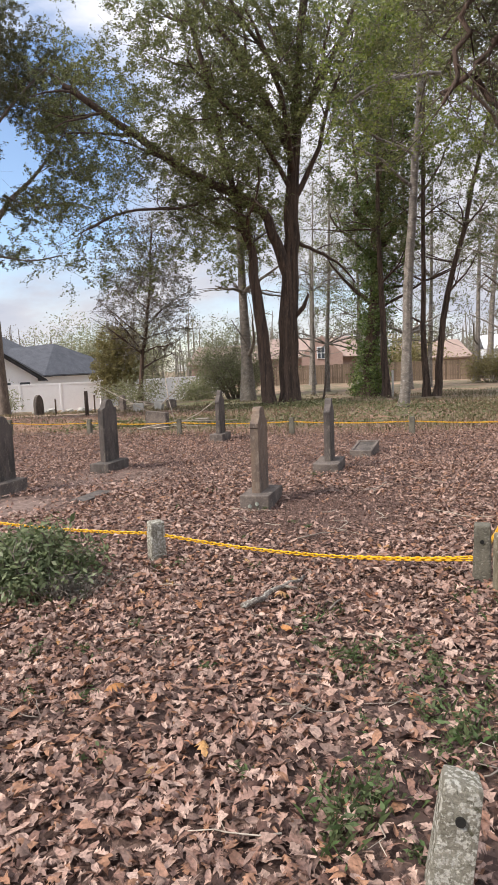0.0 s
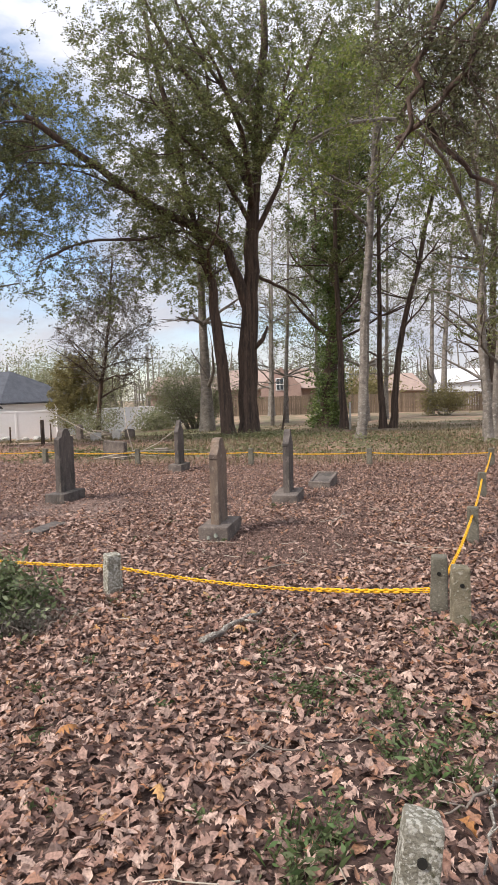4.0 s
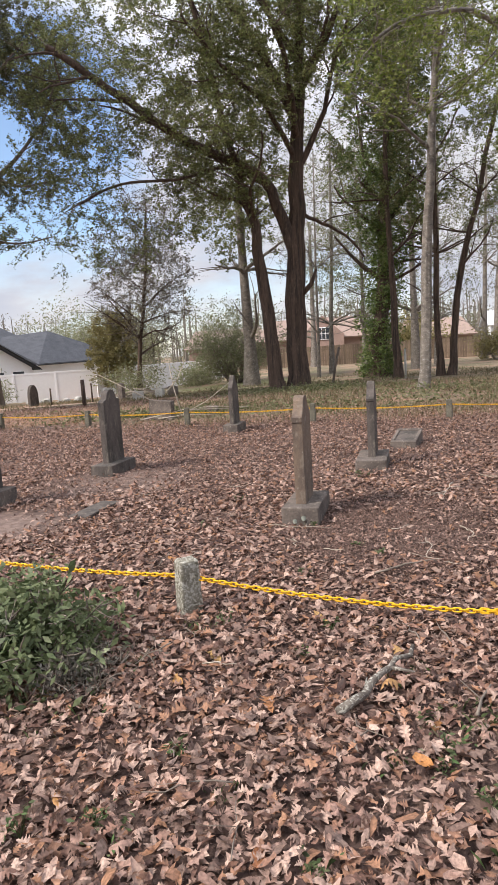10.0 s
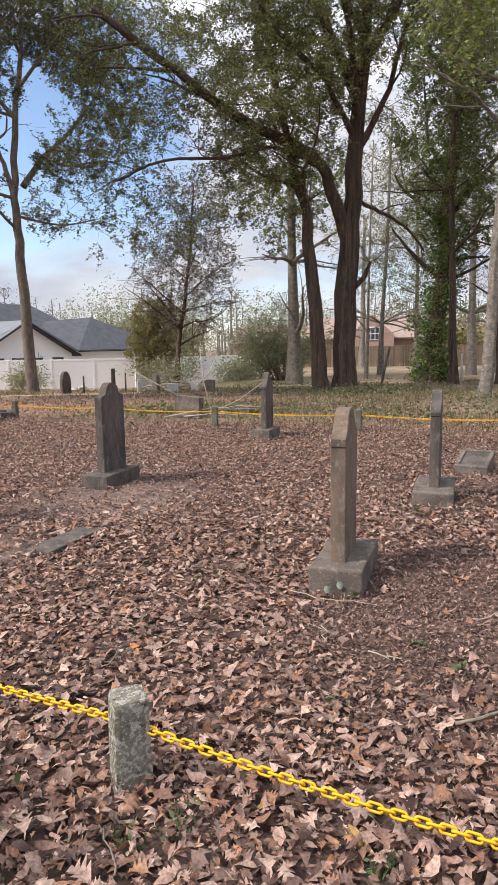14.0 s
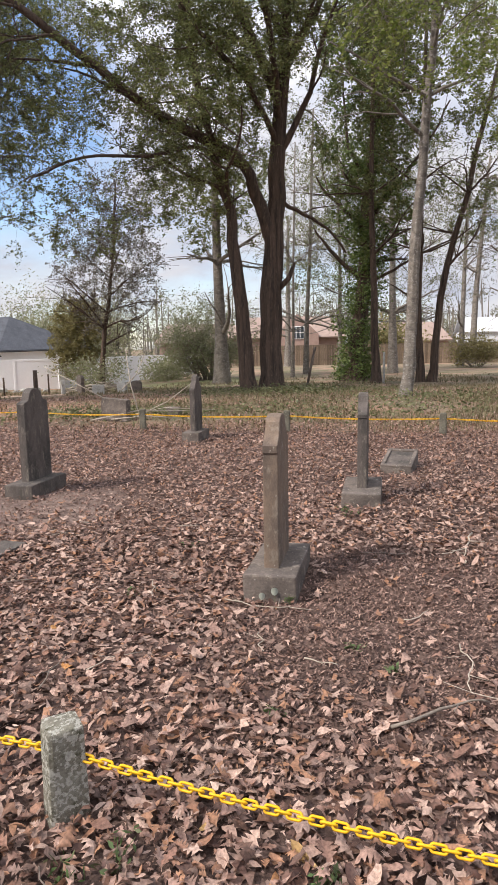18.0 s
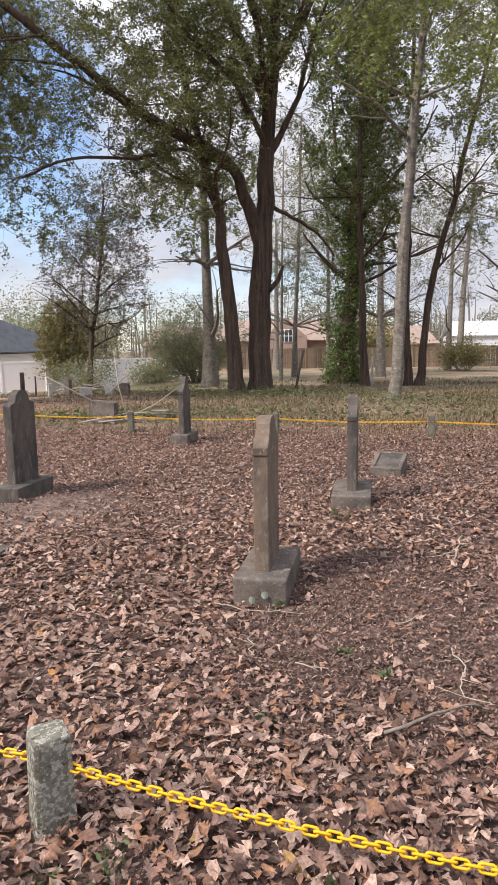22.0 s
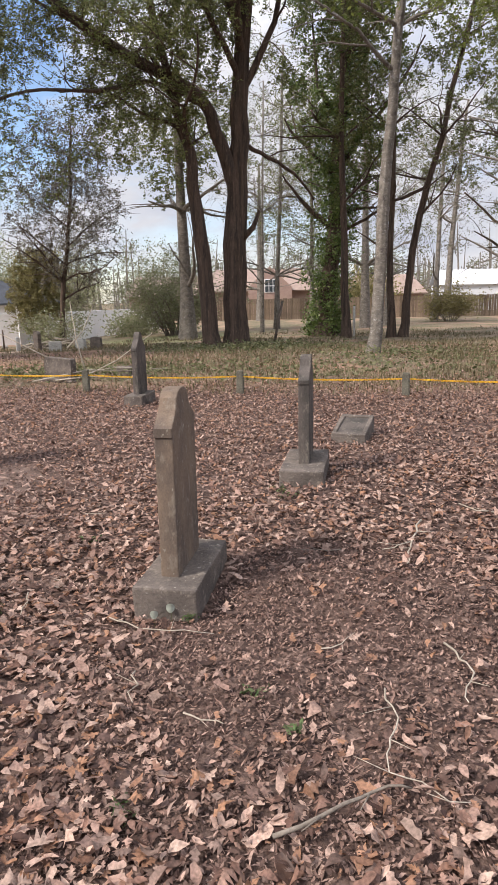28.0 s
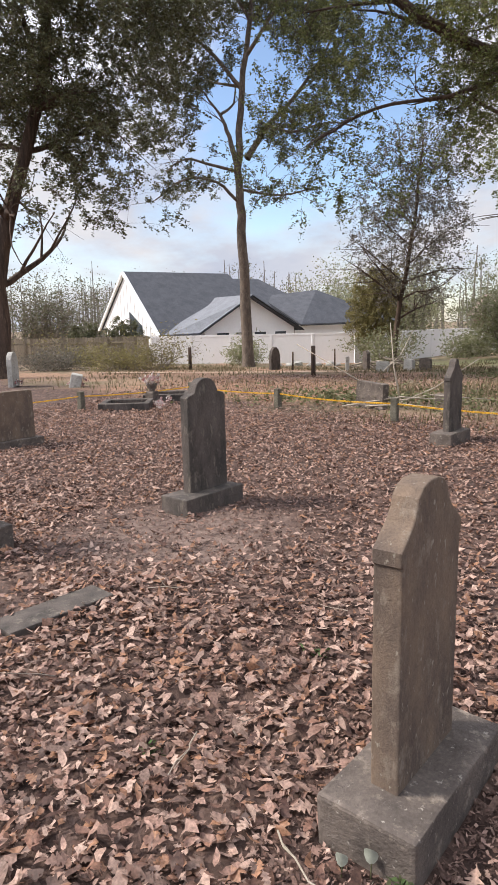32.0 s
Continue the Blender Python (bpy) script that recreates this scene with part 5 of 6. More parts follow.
def vinyl_fence(pts, top, group="white fence panels"):
    for k, (a, b) in enumerate(zip(pts, pts[1:])):
        A, B = Vector((*a, 0)), Vector((*b, 0))
        n = max(1, round((B - A).length / 2.4))
        for i in range(n):
            p, q = A.lerp(B, i / n), A.lerp(B, (i + 1) / n)
            zb = min(gz(p.x, p.y), gz(q.x, q.y)) - 0.05
            d = (q - p).normalized()
            ang = math.degrees(math.atan2(d.y, d.x))
            root = thing("vinyl_fence_panel", pose(p.x, p.y, zb, 0, 0, ang), "plain white vinyl fence panel with post", "fence", group)
            ln, h = (q - p).length, top - zb
            part("post", box((0.13, 0.08, h + 0.02), (0, 0, 0), 0.01), M_VINYL, root)
            part("cap", box((0.14, 0.09, 0.03), (0, 0, h + 0.02), taper=0.6), M_VINYL, root)
            part("panel", box((ln - 0.13, 0.04, h - 0.1), (ln / 2, 0, 0.05)), M_VINYL, root)
            part("rail", box((ln - 0.13, 0.06, 0.12), (ln / 2, 0, h - 0.08), 0.006), M_VINYL, root)


vinyl_fence([(-22.4, 37.8), (-10.4, 40.9), (-3.0, 55.0)], 0.92)


def plank_fence(a, b, top, h, material, label, group, wide=0.14, rails=2):
    A, B = Vector((*a, 0)), Vector((*b, 0))
    d = (B - A).normalized()
    n = max(1, round((B - A).length / 2.4))
    for i in range(n):
        p, q = A.lerp(B, i / n), A.lerp(B, (i + 1) / n)
        ln = (q - p).length
        root = thing("plank_fence", pose(p.x, p.y, top - h, 0, 0, math.degrees(math.atan2(d.y, d.x))), label, "fence", group)
        part("post", box((0.1, 0.1, h * 0.97), (0, 0.07, -0.1)), material, root)
        for r in range(rails):
            part("rail", box((ln, 0.04, 0.09), (ln / 2, 0.04, h * (0.22 + 0.55 * r))), material, root)
        rr = random.Random(i)
        m = int(ln / (wide + 0.008))
        for k in range(m):
            o = new("plank", plank_mesh(wide, h, material))
            o.parent = root
            o.matrix_local = Matrix.Translation(((k + 0.5) * ln / m, rr.uniform(-0.004, 0.004), rr.uniform(-0.05, 0.0)))


PLANKS = {}


def plank_mesh(wide, h, material):
    key = (wide, h, material.name)
    if key not in PLANKS:
        bm = box((wide, 0.018, h))
        me = bpy.data.meshes.new("plank")
        bm.to_mesh(me)
        bm.free()
        me.materials.append(material)
        PLANKS[key] = me
    return PLANKS[key]


plank_fence((-22.6, 37.6), (-34.0, 32.0), 1.02, 1.75, M_FENCEG, "weathered grey plank fence", "grey plank fence", wide=0.16)
plank_fence((-4.0, 61.6), (40.0, 55.0), 1.5, 1.8, M_FENCE, "brown plank fence behind the trees", "brown plank fence", wide=0.19)


def brick_house():
    root = thing("house", pose(5.7, 74.0, -0.4, 0, 0, -5), "low pale brick house with tan roof", "house", "houses")
    part("wall", box((11.8, 9, 2.9)), M_BRICK, root)
    for s in (-1, 1):
        roof_slab("roof", [(-6.3, s * 5, 2.7), (6.3, s * 5, 2.7), (4.6, 0, 5.0), (-4.6, 0, 5.0)], root, M_BROOF, 0.15)
        roof_slab("roof", [(s * 6.3, -5, 2.7), (s * 6.3, 5, 2.7), (s * 4.6, 0, 5.0)], root, M_BROOF, 0.15)
    prism("gable", ([(-1.0, -5.2, 0), (3.4, -5.2, 0), (3.4, -5.2, 3.0), (1.2, -5.2, 5.05), (-1.0, -5.2, 3.0)], [(-1.0, -1, 0), (3.4, -1, 0), (3.4, -1, 3.0), (1.2, -1, 5.05), (-1.0, -1, 3.0)]), root, M_BRICK, "pinkish brick gable")
    w = part("window", box((1.3, 0.08, 1.3), (1.3, -5.24, 2.5)), M_WALL, root, "white framed gable window")
    for i in range(3):
        for j in range(2):
            part("pane", box((0.34, 0.02, 0.54), (0.89 + 0.41 * i, -5.29, 2.56 + 0.62 * j)), M_GLASS, w)
    root2 = thing("house", pose(20.3, 78.0, -0.4, 0, 0, -12), "low house with long tan roof", "house", "houses")
    part("wall", box((8.4, 8, 2.4)), M_BRICK, root2)
    for s in (-1, 1):
        roof_slab("roof", [(-4.6, s * 4.6, 2.2), (4.6, s * 4.6, 2.2), (3.2, 0, 4.3), (-3.2, 0, 4.3)], root2, M_BROOF, 0.15)
        roof_slab("roof", [(s * 4.6, -4.6, 2.2), (s * 4.6, 4.6, 2.2), (s * 3.2, 0, 4.3)], root2, M_BROOF, 0.15)
    root3 = thing("shed", pose(32.0, 74.0, -0.4, 0, 0, -12), "long white metal shed", "shed")
    part("wall", box((13, 8, 3.0)), M_METAL, root3)
    for s in (-1, 1):
        roof_slab("roof", [(-6.8, s * 4.3, 2.95), (6.8, s * 4.3, 2.95), (6.8, 0, 4.6), (-6.8, 0, 4.6)], root3, M_METAL, 0.08)
    root4 = thing("house", pose(-4.0, 80.0, -0.4, 0, 0, 0), "far house with pale roof", "house", "houses")
    part("wall", box((9, 8, 2.6)), M_BRICK, root4)
    for s in (-1, 1):
        roof_slab("roof", [(-5, s * 4.6, 2.4), (5, s * 4.6, 2.4), (4, 0, 4.6), (-4, 0, 4.6)], root4, M_BROOF, 0.15)
        roof_slab("roof", [(s * 5, -4.6, 2.4), (s * 5, 4.6, 2.4), (s * 4, 0, 4.6)], root4, M_BROOF, 0.15)


brick_house()


# far wood closing the view all round
def far_wood():
    rng = np.random.default_rng(5)
    pts, trunks = [], []
    for k in range(620):
        a = rng.uniform(0.45, 2.75) if k % 4 else rng.uniform(0, 2 * math.pi)
        R = rng.uniform(92, 140)
        x, y = R * math.cos(a), R * math.sin(a) + 10
        h = rng.uniform(6, 10) if rng.random() < 0.8 else rng.uniform(9, 13)
        zb = gz(x, y)
        trunks.append(tube([(x, y, zb - 0.2), (x + rng.normal(0, 0.4), y, zb + h)], [0.22, 0.05], 4, cap=False))
        for c in range(int(rng.uniform(5, 9))):
            n, u = int(rng.uniform(5, 9)), rng.uniform(0.08, 1.0)
            w = 2.0 * math.sin(math.pi * min(u, 0.93))
            pts.append(np.stack([x + rng.normal(0, w) + rng.normal(0, 0.5, n), y + rng.normal(0, w) + rng.normal(0, 0.5, n), zb + h * u + rng.normal(0, 0.4, n)], 1))
    root = thing("far_wood", Matrix.Identity(4), "hazy winter woodland beyond the houses", "woodland", kind="stuff")
    v, f = join(trunks)
    part("trunk_mass", mesh("trunk_mass", v, f, M_BARKG), M_BARKG, root)
    v, q = leaf_cloud(rng, np.concatenate(pts), 0.4, 5, 0.32, 0.17, 0.7)
    part("foliage", np_mesh("foliage", v, q, M_HAZE), M_HAZE, root)


far_wood()


# ---- the old plots beyond the far chain ----
def one(name, verts_faces, material, at, label, category, group="", shade=True):
    o = new(name, mesh(name, *verts_faces, material, shade))
    o.matrix_world = at
    return tagged(o, label, category, group)


def pole(x, y, h, r, material, label, lean=0.0):
    z = gz(x, y)
    return one("stake", tube([(0, 0, -0.2), (lean * 0.5, 0, h * 0.5), (lean, 0, h)], [r, r, r * 0.9], 8), material, Matrix.Translation((x, y, z)), label, "stake", "stakes")


pole(-6.35, 23.3, 0.95, 0.075, M_BARK, "short dark wooden stake")
pole(-9.6, 29.5, 0.75, 0.04, M_BARK, "thin dark iron stake")
pole(-7.6, 29.0, 0.85, 0.035, M_BARK, "thin dark iron stake")
pole(-14.0, 28.5, 0.95, 0.08, M_BARK, "dark wooden fence stake")
pole(6.0, 28.2, 1.25, 0.05, M_MARBLE, "pale weathered marker post")
pole(2.75, 27.0, 1.5, 0.05, M_BARKP, "reddish broken sapling stake", 0.35)


def obelisk():
    prof = stone_profile(0.5, 0.95, 0.45, "round")
    root = thing("headstone", pose(-10.3, 29.2, gz(-10.3, 29.2), 0, 0, -25), "small dark pointed headstone in the grass", "headstone", "far headstones")
    part("tablet", slab_of(prof, 0.16, seed=9), M_DARKSTONE, root)
    root = thing("headstone", pose(-2.45, 15.9, gz(-2.45, 15.9), 4, 0, 65), "squat grey headstone under fallen branches", "headstone", "far headstones")
    part("tablet", slab_of(stone_profile(0.62, 0.46, 0.36, "flat"), 0.16, seed=10), M_BASE, root, "mottled grey tablet")
    part("base", worn(box((0.3, 0.75, 0.12), (0, 0, -0.05), 0.02), 0.01, 6, 3), M_BASE, root)
    root = thing("headstone", pose(-1.3, 16.6, gz(-1.3, 16.6) - 0.08, 0, 0, 70), "small pale marker block in the grass", "headstone", "far headstones")
    part("tablet", worn(box((0.16, 0.3, 0.32), (0, 0, -0.04), 0.02), 0.008, 7, 4), M_BASE, root)
    root = thing("headstone", pose(-13.0, 17.6, gz(-13.0, 17.6), 0, 0, 30), "pale round-topped headstone in rough grass", "headstone", "far headstones")
    part("tablet", slab_of(stone_profile(0.6, 0.95, 0.65, "round"), 0.14, seed=11), M_MARBLE, root)
    root = thing("headstone", pose(-11.1, 17.9, gz(-11.1, 17.9), 0, 14, 40), "low tilted grey marble marker", "headstone", "far headstones")
    part("tablet", worn(box((0.3, 0.62, 0.4), (0, 0, -0.05), 0.02), 0.01, 6, 5), M_MARBLE, root)
    for k, (x, y, h) in enumerate(((-6.7, 27.8, 0.55), (-6.2, 28.6, 0.75), (-4.4, 27.8, 0.4), (-3.9, 28.2, 0.45), (-5.2, 27.2, 0.35))):
        root = thing("headstone", pose(x, y, gz(x, y), 0, 0, 20 + 17 * k), "small grey headstone far off in the grass", "headstone", "far headstones")
        part("tablet", slab_of(stone_profile(0.45, h, h * 0.8, "round" if k % 2 else "flat"), 0.14, seed=12.0 + k), (M_MARBLE, M_BASE)[k % 2], root)


obelisk()


def curb_plot(cx, cy, w, d, turn):
    root = thing("grave_curb", pose(cx, cy, gz(cx, cy), 0, 0, turn), "low dark stone curb round a grave plot", "grave curb", "grave curbs")
    for s, a in (((w, 0.12, 0.2), (0, -d / 2)), ((w, 0.12, 0.2), (0, d / 2)), ((0.12, d - 0.12, 0.2), (-w / 2 + 0.06, 0)), ((0.12, d - 0.12, 0.2), (w / 2 - 0.06, 0))):
        part("curbstone", worn(box(s, (*a, -0.06), 0.012), 0.006, 6, cx), M_DARKSTONE, root)


curb_plot(-6.85, 14.55, 0.95, 0.7, 28)
curb_plot(-6.95, 16.1, 0.95, 0.7, 28)


def flower_urn(x, y):
    root = thing("flower_urn", Matrix.Translation((x, y, gz(x, y))), "grey stone urn with faded cloth flowers", "urn")
    part("pedestal", worn(box((0.2, 0.2, 0.3), (0, 0, -0.04), 0.015), 0.005, 6, 2), M_BASE, root)
    v, f = tube([(0, 0, 0.24), (0, 0, 0.28), (0, 0, 0.36), (0, 0, 0.42)], [0.07, 0.06, 0.1, 0.12], 12)
    part("bowl", mesh("bowl", v, f, M_BASE, True), M_BASE, root)
    rng = np.random.default_rng(3)
    v, q = leaf_cloud(rng, [(0, 0, 0.5)], (0.09, 0.09, 0.05), 140, 0.07, 0.05, 0.8)
    tagged(part("bouquet", np_mesh("bouquet", v, q, M_FLOWER), M_FLOWER, root, "faded pink and white cloth flowers"), kind="stuff")
    for dx, dy, n in ((0.5, -0.6, 90), (-4.3, 2.8, 120), (-6.1, 2.4, 110)):
        o = thing("flower_bunch", Matrix.Translation((x + dx, y + dy, gz(x + dx, y + dy))), "faded cloth flowers lying on a grave", "flowers", "flower bunches")
        for k in range(5):
            c = rng.normal(0, 1, 3) * (0.14, 0.14, 0.03) + (0, 0, 0.12)
            b = part("bloom", np_mesh("bloom", *leaf_cloud(rng, [tuple(c)], 0.03, n // 5, 0.07, 0.05, 0.8), M_FLOWER), M_FLOWER, o)
            tagged(b, kind="stuff")


flower_urn(-6.75, 15.25)


def fallen_branches():
    """Bleached forked limbs leaning over the squat stone."""
    root = thing("fallen_branch", Matrix.Translation((-2.3, 16.0, gz(-2.3, 16.0))), "bleached forked branches heaped over a stone", "branch")
    for pts in ([(0.4, 0.2, 0.0), (-0.5, -0.1, 0.55), (-1.5, -0.3, 1.15)], [(0.3, 0.3, 0), (0.1, 0.5, 0.7), (0.0, 0.6, 1.5)], [(0.2, 0.1, 0.02), (0.9, 0.3, 0.35), (1.6, 0.5, 0.85)], [(-0.6, -0.4, 0.05), (0.4, -0.2, 0.22), (1.5, 0.0, 0.16)], [(0.0, 0.2, 0.05), (0.8, 0.4, 0.2), (1.9, 0.6, 0.12)], [(-0.2, -0.3, 0.05), (0.5, -0.4, 0.12), (1.2, -0.3, 0.05)], [(-0.1, 0.5, 0.6), (0.2, 0.6, 0.9), (0.4, 0.7, 1.35)]):
        v, f = tube(pts, [0.016, 0.012, 0.007], 6)
        part("limb", mesh("limb", v, f, M_PALE, True), M_PALE, root)


M_PALE = mat("bleached_wood", (0.46, 0.40, 0.33), (0.33, 0.28, 0.22), 6, 0.9, 0.4, 50)
fallen_branches()


def brush_pile(x, y, seed):
    """A low heap of dead grey limbs."""
    r = random.Random(seed)
    root = thing("brush_pile", Matrix.Translation((x, y, gz(x, y))), "low heap of dead grey branches in the grass", "brush pile", "brush piles")
    for k in range(26):
        a, ln = r.uniform(0, 6.283), r.uniform(0.5, 1.3)
        c = Vector((r.gauss(0, 0.45), r.gauss(0, 0.3), r.uniform(0.02, 0.3)))
        d = Vector((math.cos(a), math.sin(a) * 0.6, r.uniform(-0.1, 0.35))) * ln / 2
        m = Vector((r.gauss(0, 0.06), r.gauss(0, 0.06), 0.08))
        lo = c - d
        lo.z = max(lo.z, 0.0)
        v, f = tube([lo, c + m, c + d], [0.028, 0.022, 0.01], 6)
        part("branch", mesh("branch", v, f, (M_PALE, M_TWIG)[k % 2], True), M_TWIG, root)


def rock(x, y, r, seed):
    bm = bmesh.new()
    bmesh.ops.create_icosphere(bm, subdivisions=2, radius=r)
    for v in bm.verts:
        v.co *= 1 + 0.3 * noise.noise(v.co * (1.6 / r) + Vector((seed, 0, 0)))
        v.co.z *= 0.62
    me = bpy.data.meshes.new("rock")
    bm.to_mesh(me)
    bm.free()
    me.materials.append(M_MARBLE)
    o = new("rock", me)
    o.matrix_world = pose(x, y, on_ground(x, y) + r * 0.3, 0, 0, seed * 40)
    tagged(o, "pale grey rock half sunk in rough grass", "rock", "rocks")


for k, (x, y) in enumerate(((-6.24, 29.40), (-5.22, 29.61))):
    brush_pile(x, y, 300 + k)
for k, (x, y) in enumerate(((-12.68, 35.06), (-12.45, 35.92), (-12.30, 36.74), (-11.21, 35.66), (-11.08, 36.46), (-10.70, 37.34), (-9.84, 36.16), (-6.78, 30.83), (-6.13, 31.52), (-5.35, 32.22))):
    rock(x, y, 0.16 + 0.05 * (k % 3), k + 1.0)


def sandy_path():
    """A strip of bare sand along the white fence."""
    vs, fs = [], []
    P = [(-15.0, 23.6), (-12.0, 25.2), (-9.0, 26.6), (-6.2, 27.6), (-4.6, 28.4)]
    for i, (x, y) in enumerate(P):
        w = (0.2, 0.6, 0.75, 0.6, 0.15)[i]
        for s in (-1, 0, 1):
            xx, yy = x - s * w * 0.4, y + s * w
            vs.append((xx, yy, on_ground(xx, yy) + (0.03 if s == 0 else 0.008)))
    for i in range(len(P) - 1):
        fs += [(3 * i, 3 * i + 3, 3 * i + 4, 3 * i + 1), (3 * i + 1, 3 * i + 4, 3 * i + 5, 3 * i + 2)]
    o = new("path", mesh("path", vs, fs, M_DIRT, True))
    tagged(o, "strip of bare pale sand", "path", kind="structure")


sandy_path()


# ---- sticks and sprouts on the ground ----
def stick(pts, r, seed, material=None, label="thin bleached twig lying on the leaves"):
    rr = random.Random(seed)
    r *= 0.62
    P = []
    for a, b in zip(pts, pts[1:]):
        for k in range(4):
            t = k / 4
            x, y = a[0] + (b[0] - a[0]) * t, a[1] + (b[1] - a[1]) * t
            P.append(Vector((x + rr.gauss(0, 0.012), y + rr.gauss(0, 0.012), 0)))
    P.append(Vector((*pts[-1], 0)))
    P = [Vector((p.x, p.y, on_ground(p.x, p.y) + 0.035 + r + rr.uniform(0, 0.012))) for p in P]
    n = len(P)
    B = P[0].copy()
    root = thing("twig", Matrix.Translation(B), label, "twig", "fallen twigs")
    v, f = tube([p - B for p in P], [r * (1 - 0.6 * i / n) for i in range(n)], 6)
    part("stem", mesh("stem", v, f, material or M_PALE, True), material or M_PALE, root)
    for i in range(2, n - 1, 3):
        a = rr.uniform(0, 2 * math.pi)
        e = P[i] + Vector((math.cos(a), math.sin(a), 0.15)) * rr.uniform(0.05, 0.16)
        v, f = tube([P[i] - B, e - B], [r * 0.5, r * 0.2], 5)
        part("side_twig", mesh("side_twig", v, f, material or M_PALE, True), material or M_PALE, root)


stick([(-0.04, 6.22), (0.2, 6.08), (0.47, 6.03)], 0.006, 1)
stick([(1.80, 7.32), (1.66, 6.95), (1.53, 6.64)], 0.012, 2)
stick([(1.66, 6.95), (1.45, 6.85)], 0.007, 3)
stick([(1.10, 5.5), (1.08, 5.3), (0.99, 5.10), (1.2, 4.95)], 0.006, 4)
stick([(1.46, 5.85), (1.46, 5.6), (1.38, 5.41)], 0.008, 5)
stick([(0.15, 5.75), (0.17, 5.52)], 0.006, 6)
stick([(0.36, 5.45), (0.5, 5.38)], 0.006, 7)
stick([(0.62, 4.86), (0.9, 5.0), (1.05, 5.02)], 0.012, 8, M_TWIG, "short mossy branch lying in the leaves")
stick([(0.42, 2.2), (0.68, 2.14)], 0.007, 9, M_TWIG)
stick([(1.80, 2.77), (1.68, 2.4), (1.54, 2.13), (1.40, 1.95), (1.32, 1.84)], 0.014, 10, M_LICHEN, "crooked lichen-grey dead branch on the ground")
stick([(1.32, 1.84), (1.22, 1.76), (1.12, 1.72)], 0.012, 11, M_TWIG, "broken bare branch end on the leaves")
stick([(1.34, 1.85), (1.27, 1.66), (1.14, 1.43)], 0.013, 12, M_LICHEN, "crooked lichen-grey dead branch on the ground")
stick([(0.237, 3.36), (0.43, 3.61), (0.62, 3.84)], 0.034, 17, M_LICHEN, "straight lichen-spotted branch lying in the leaves")
stick([(2.2, 7.6), (2.5, 7.2)], 0.008, 13)
stick([(2.0, 5.9), (2.3, 5.5), (2.7, 5.4)], 0.008, 14)
stick([(-0.9, 2.3), (-0.6, 2.15)], 0.007, 15, M_TWIG)
stick([(0.75, 3.3), (0.86, 3.5)], 0.012, 16, M_TWIG, "short mossy branch lying in the leaves")


strew = random.Random(909)
for k in range(34):
    x, y, a, ln = strew.uniform(-1.4, 2.2), strew.uniform(1.3, 8.0), strew.uniform(0, 6.283), strew.uniform(0.12, 0.34)
    if math.hypot(x - 0.315, y - 6.575) < 0.6:
        continue
    stick([(x, y), (x + math.cos(a) * ln, y + math.sin(a) * ln)], strew.uniform(0.004, 0.0075), 40 + k, (M_TWIG, M_PALE, M_TWIG)[k % 3], "thin dry twig lying among the leaves")


def sprout(x, y, r, h, n, seed, size=(0.03, 0.013)):
    rng = random.Random(seed)
    z = on_ground(x, y)
    root = thing("weed", Matrix.Translation((x, y, z)), "low green weed growing through dead leaves", "weed", "weeds")
    tips, tubes = [], []
    for k in range(n):
        a, t = rng.uniform(0, 6.283), rng.uniform(0.2, 1.0)
        e = Vector((math.cos(a) * r * t, math.sin(a) * r * t, h * rng.uniform(0.5, 1.1)))
        tubes.append(tube([(0, 0, 0), e * 0.5 + Vector((0, 0, 0.01)), e], [0.002, 0.0015, 0.001], 4, cap=False))
        tips += [e * 0.6, e * 0.8, e]
    v, f = join(tubes)
    tagged(part("stem", mesh("stem", v, f, M_WEED), M_WEED, root), kind="stuff")
    v, q = leaf_cloud(np.random.default_rng(seed), np.array(tips), 0.014, 2, size[0], size[1], 0.35)
    part("foliage", np_mesh("foliage", v, q, M_WEED), M_WEED, root)


for k, (x, y, r, h) in enumerate(((0.70, 1.66, 0.16, 0.12), (0.58, 1.50, 0.12, 0.10), (1.18, 2.05, 0.16, 0.10), (1.05, 2.2, 0.12, 0.09), (0.58, 3.16, 0.10, 0.06), (0.72, 2.75, 0.10, 0.06), (0.55, 3.38, 0.09, 0.05), (-0.31, 4.32, 0.08, 0.07), (-0.45, 4.25, 0.06, 0.05), (0.28, 4.2, 0.07, 0.04), (0.1, 3.9, 0.07, 0.05), (-0.4, 3.2, 0.10, 0.06), (-0.7, 2.4, 0.10, 0.06), (-0.3, 1.9, 0.08, 0.06), (0.05, 2.6, 0.07, 0.05), (1.7, 2.6, 0.10, 0.06), (0.62, 5.6, 0.06, 0.03), (0.75, 5.35, 0.05, 0.03), (0.2, 5.05, 0.05, 0.04), (-0.3, 7.3, 0.06, 0.04), (-0.6, 6.4, 0.05, 0.04), (0.98, 8.15, 0.10, 0.06), (1.05, 8.0, 0.10, 0.05), (0.35, 6.2, 0.05, 0.06), (1.28, 1.95, 0.14, 0.10), (1.2, 2.03, 0.10, 0.08), (0.62, 1.58, 0.13, 0.08), (1.08, 2.48, 0.10, 0.05), (0.54, 3.07, 0.10, 0.05), (0.74, 2.71, 0.11, 0.05), (1.06, 2.87, 0.09, 0.05), (1.55, 1.75, 0.13, 0.09), (1.5, 2.35, 0.12, 0.07))):
    sprout(x, y, r * (1.2 if k < 4 else 1), h * (1.1 if k < 4 else 0.8), 9 if k < 4 else 5, 100 + k, (0.044, 0.014) if k < 4 else (0.03, 0.013))


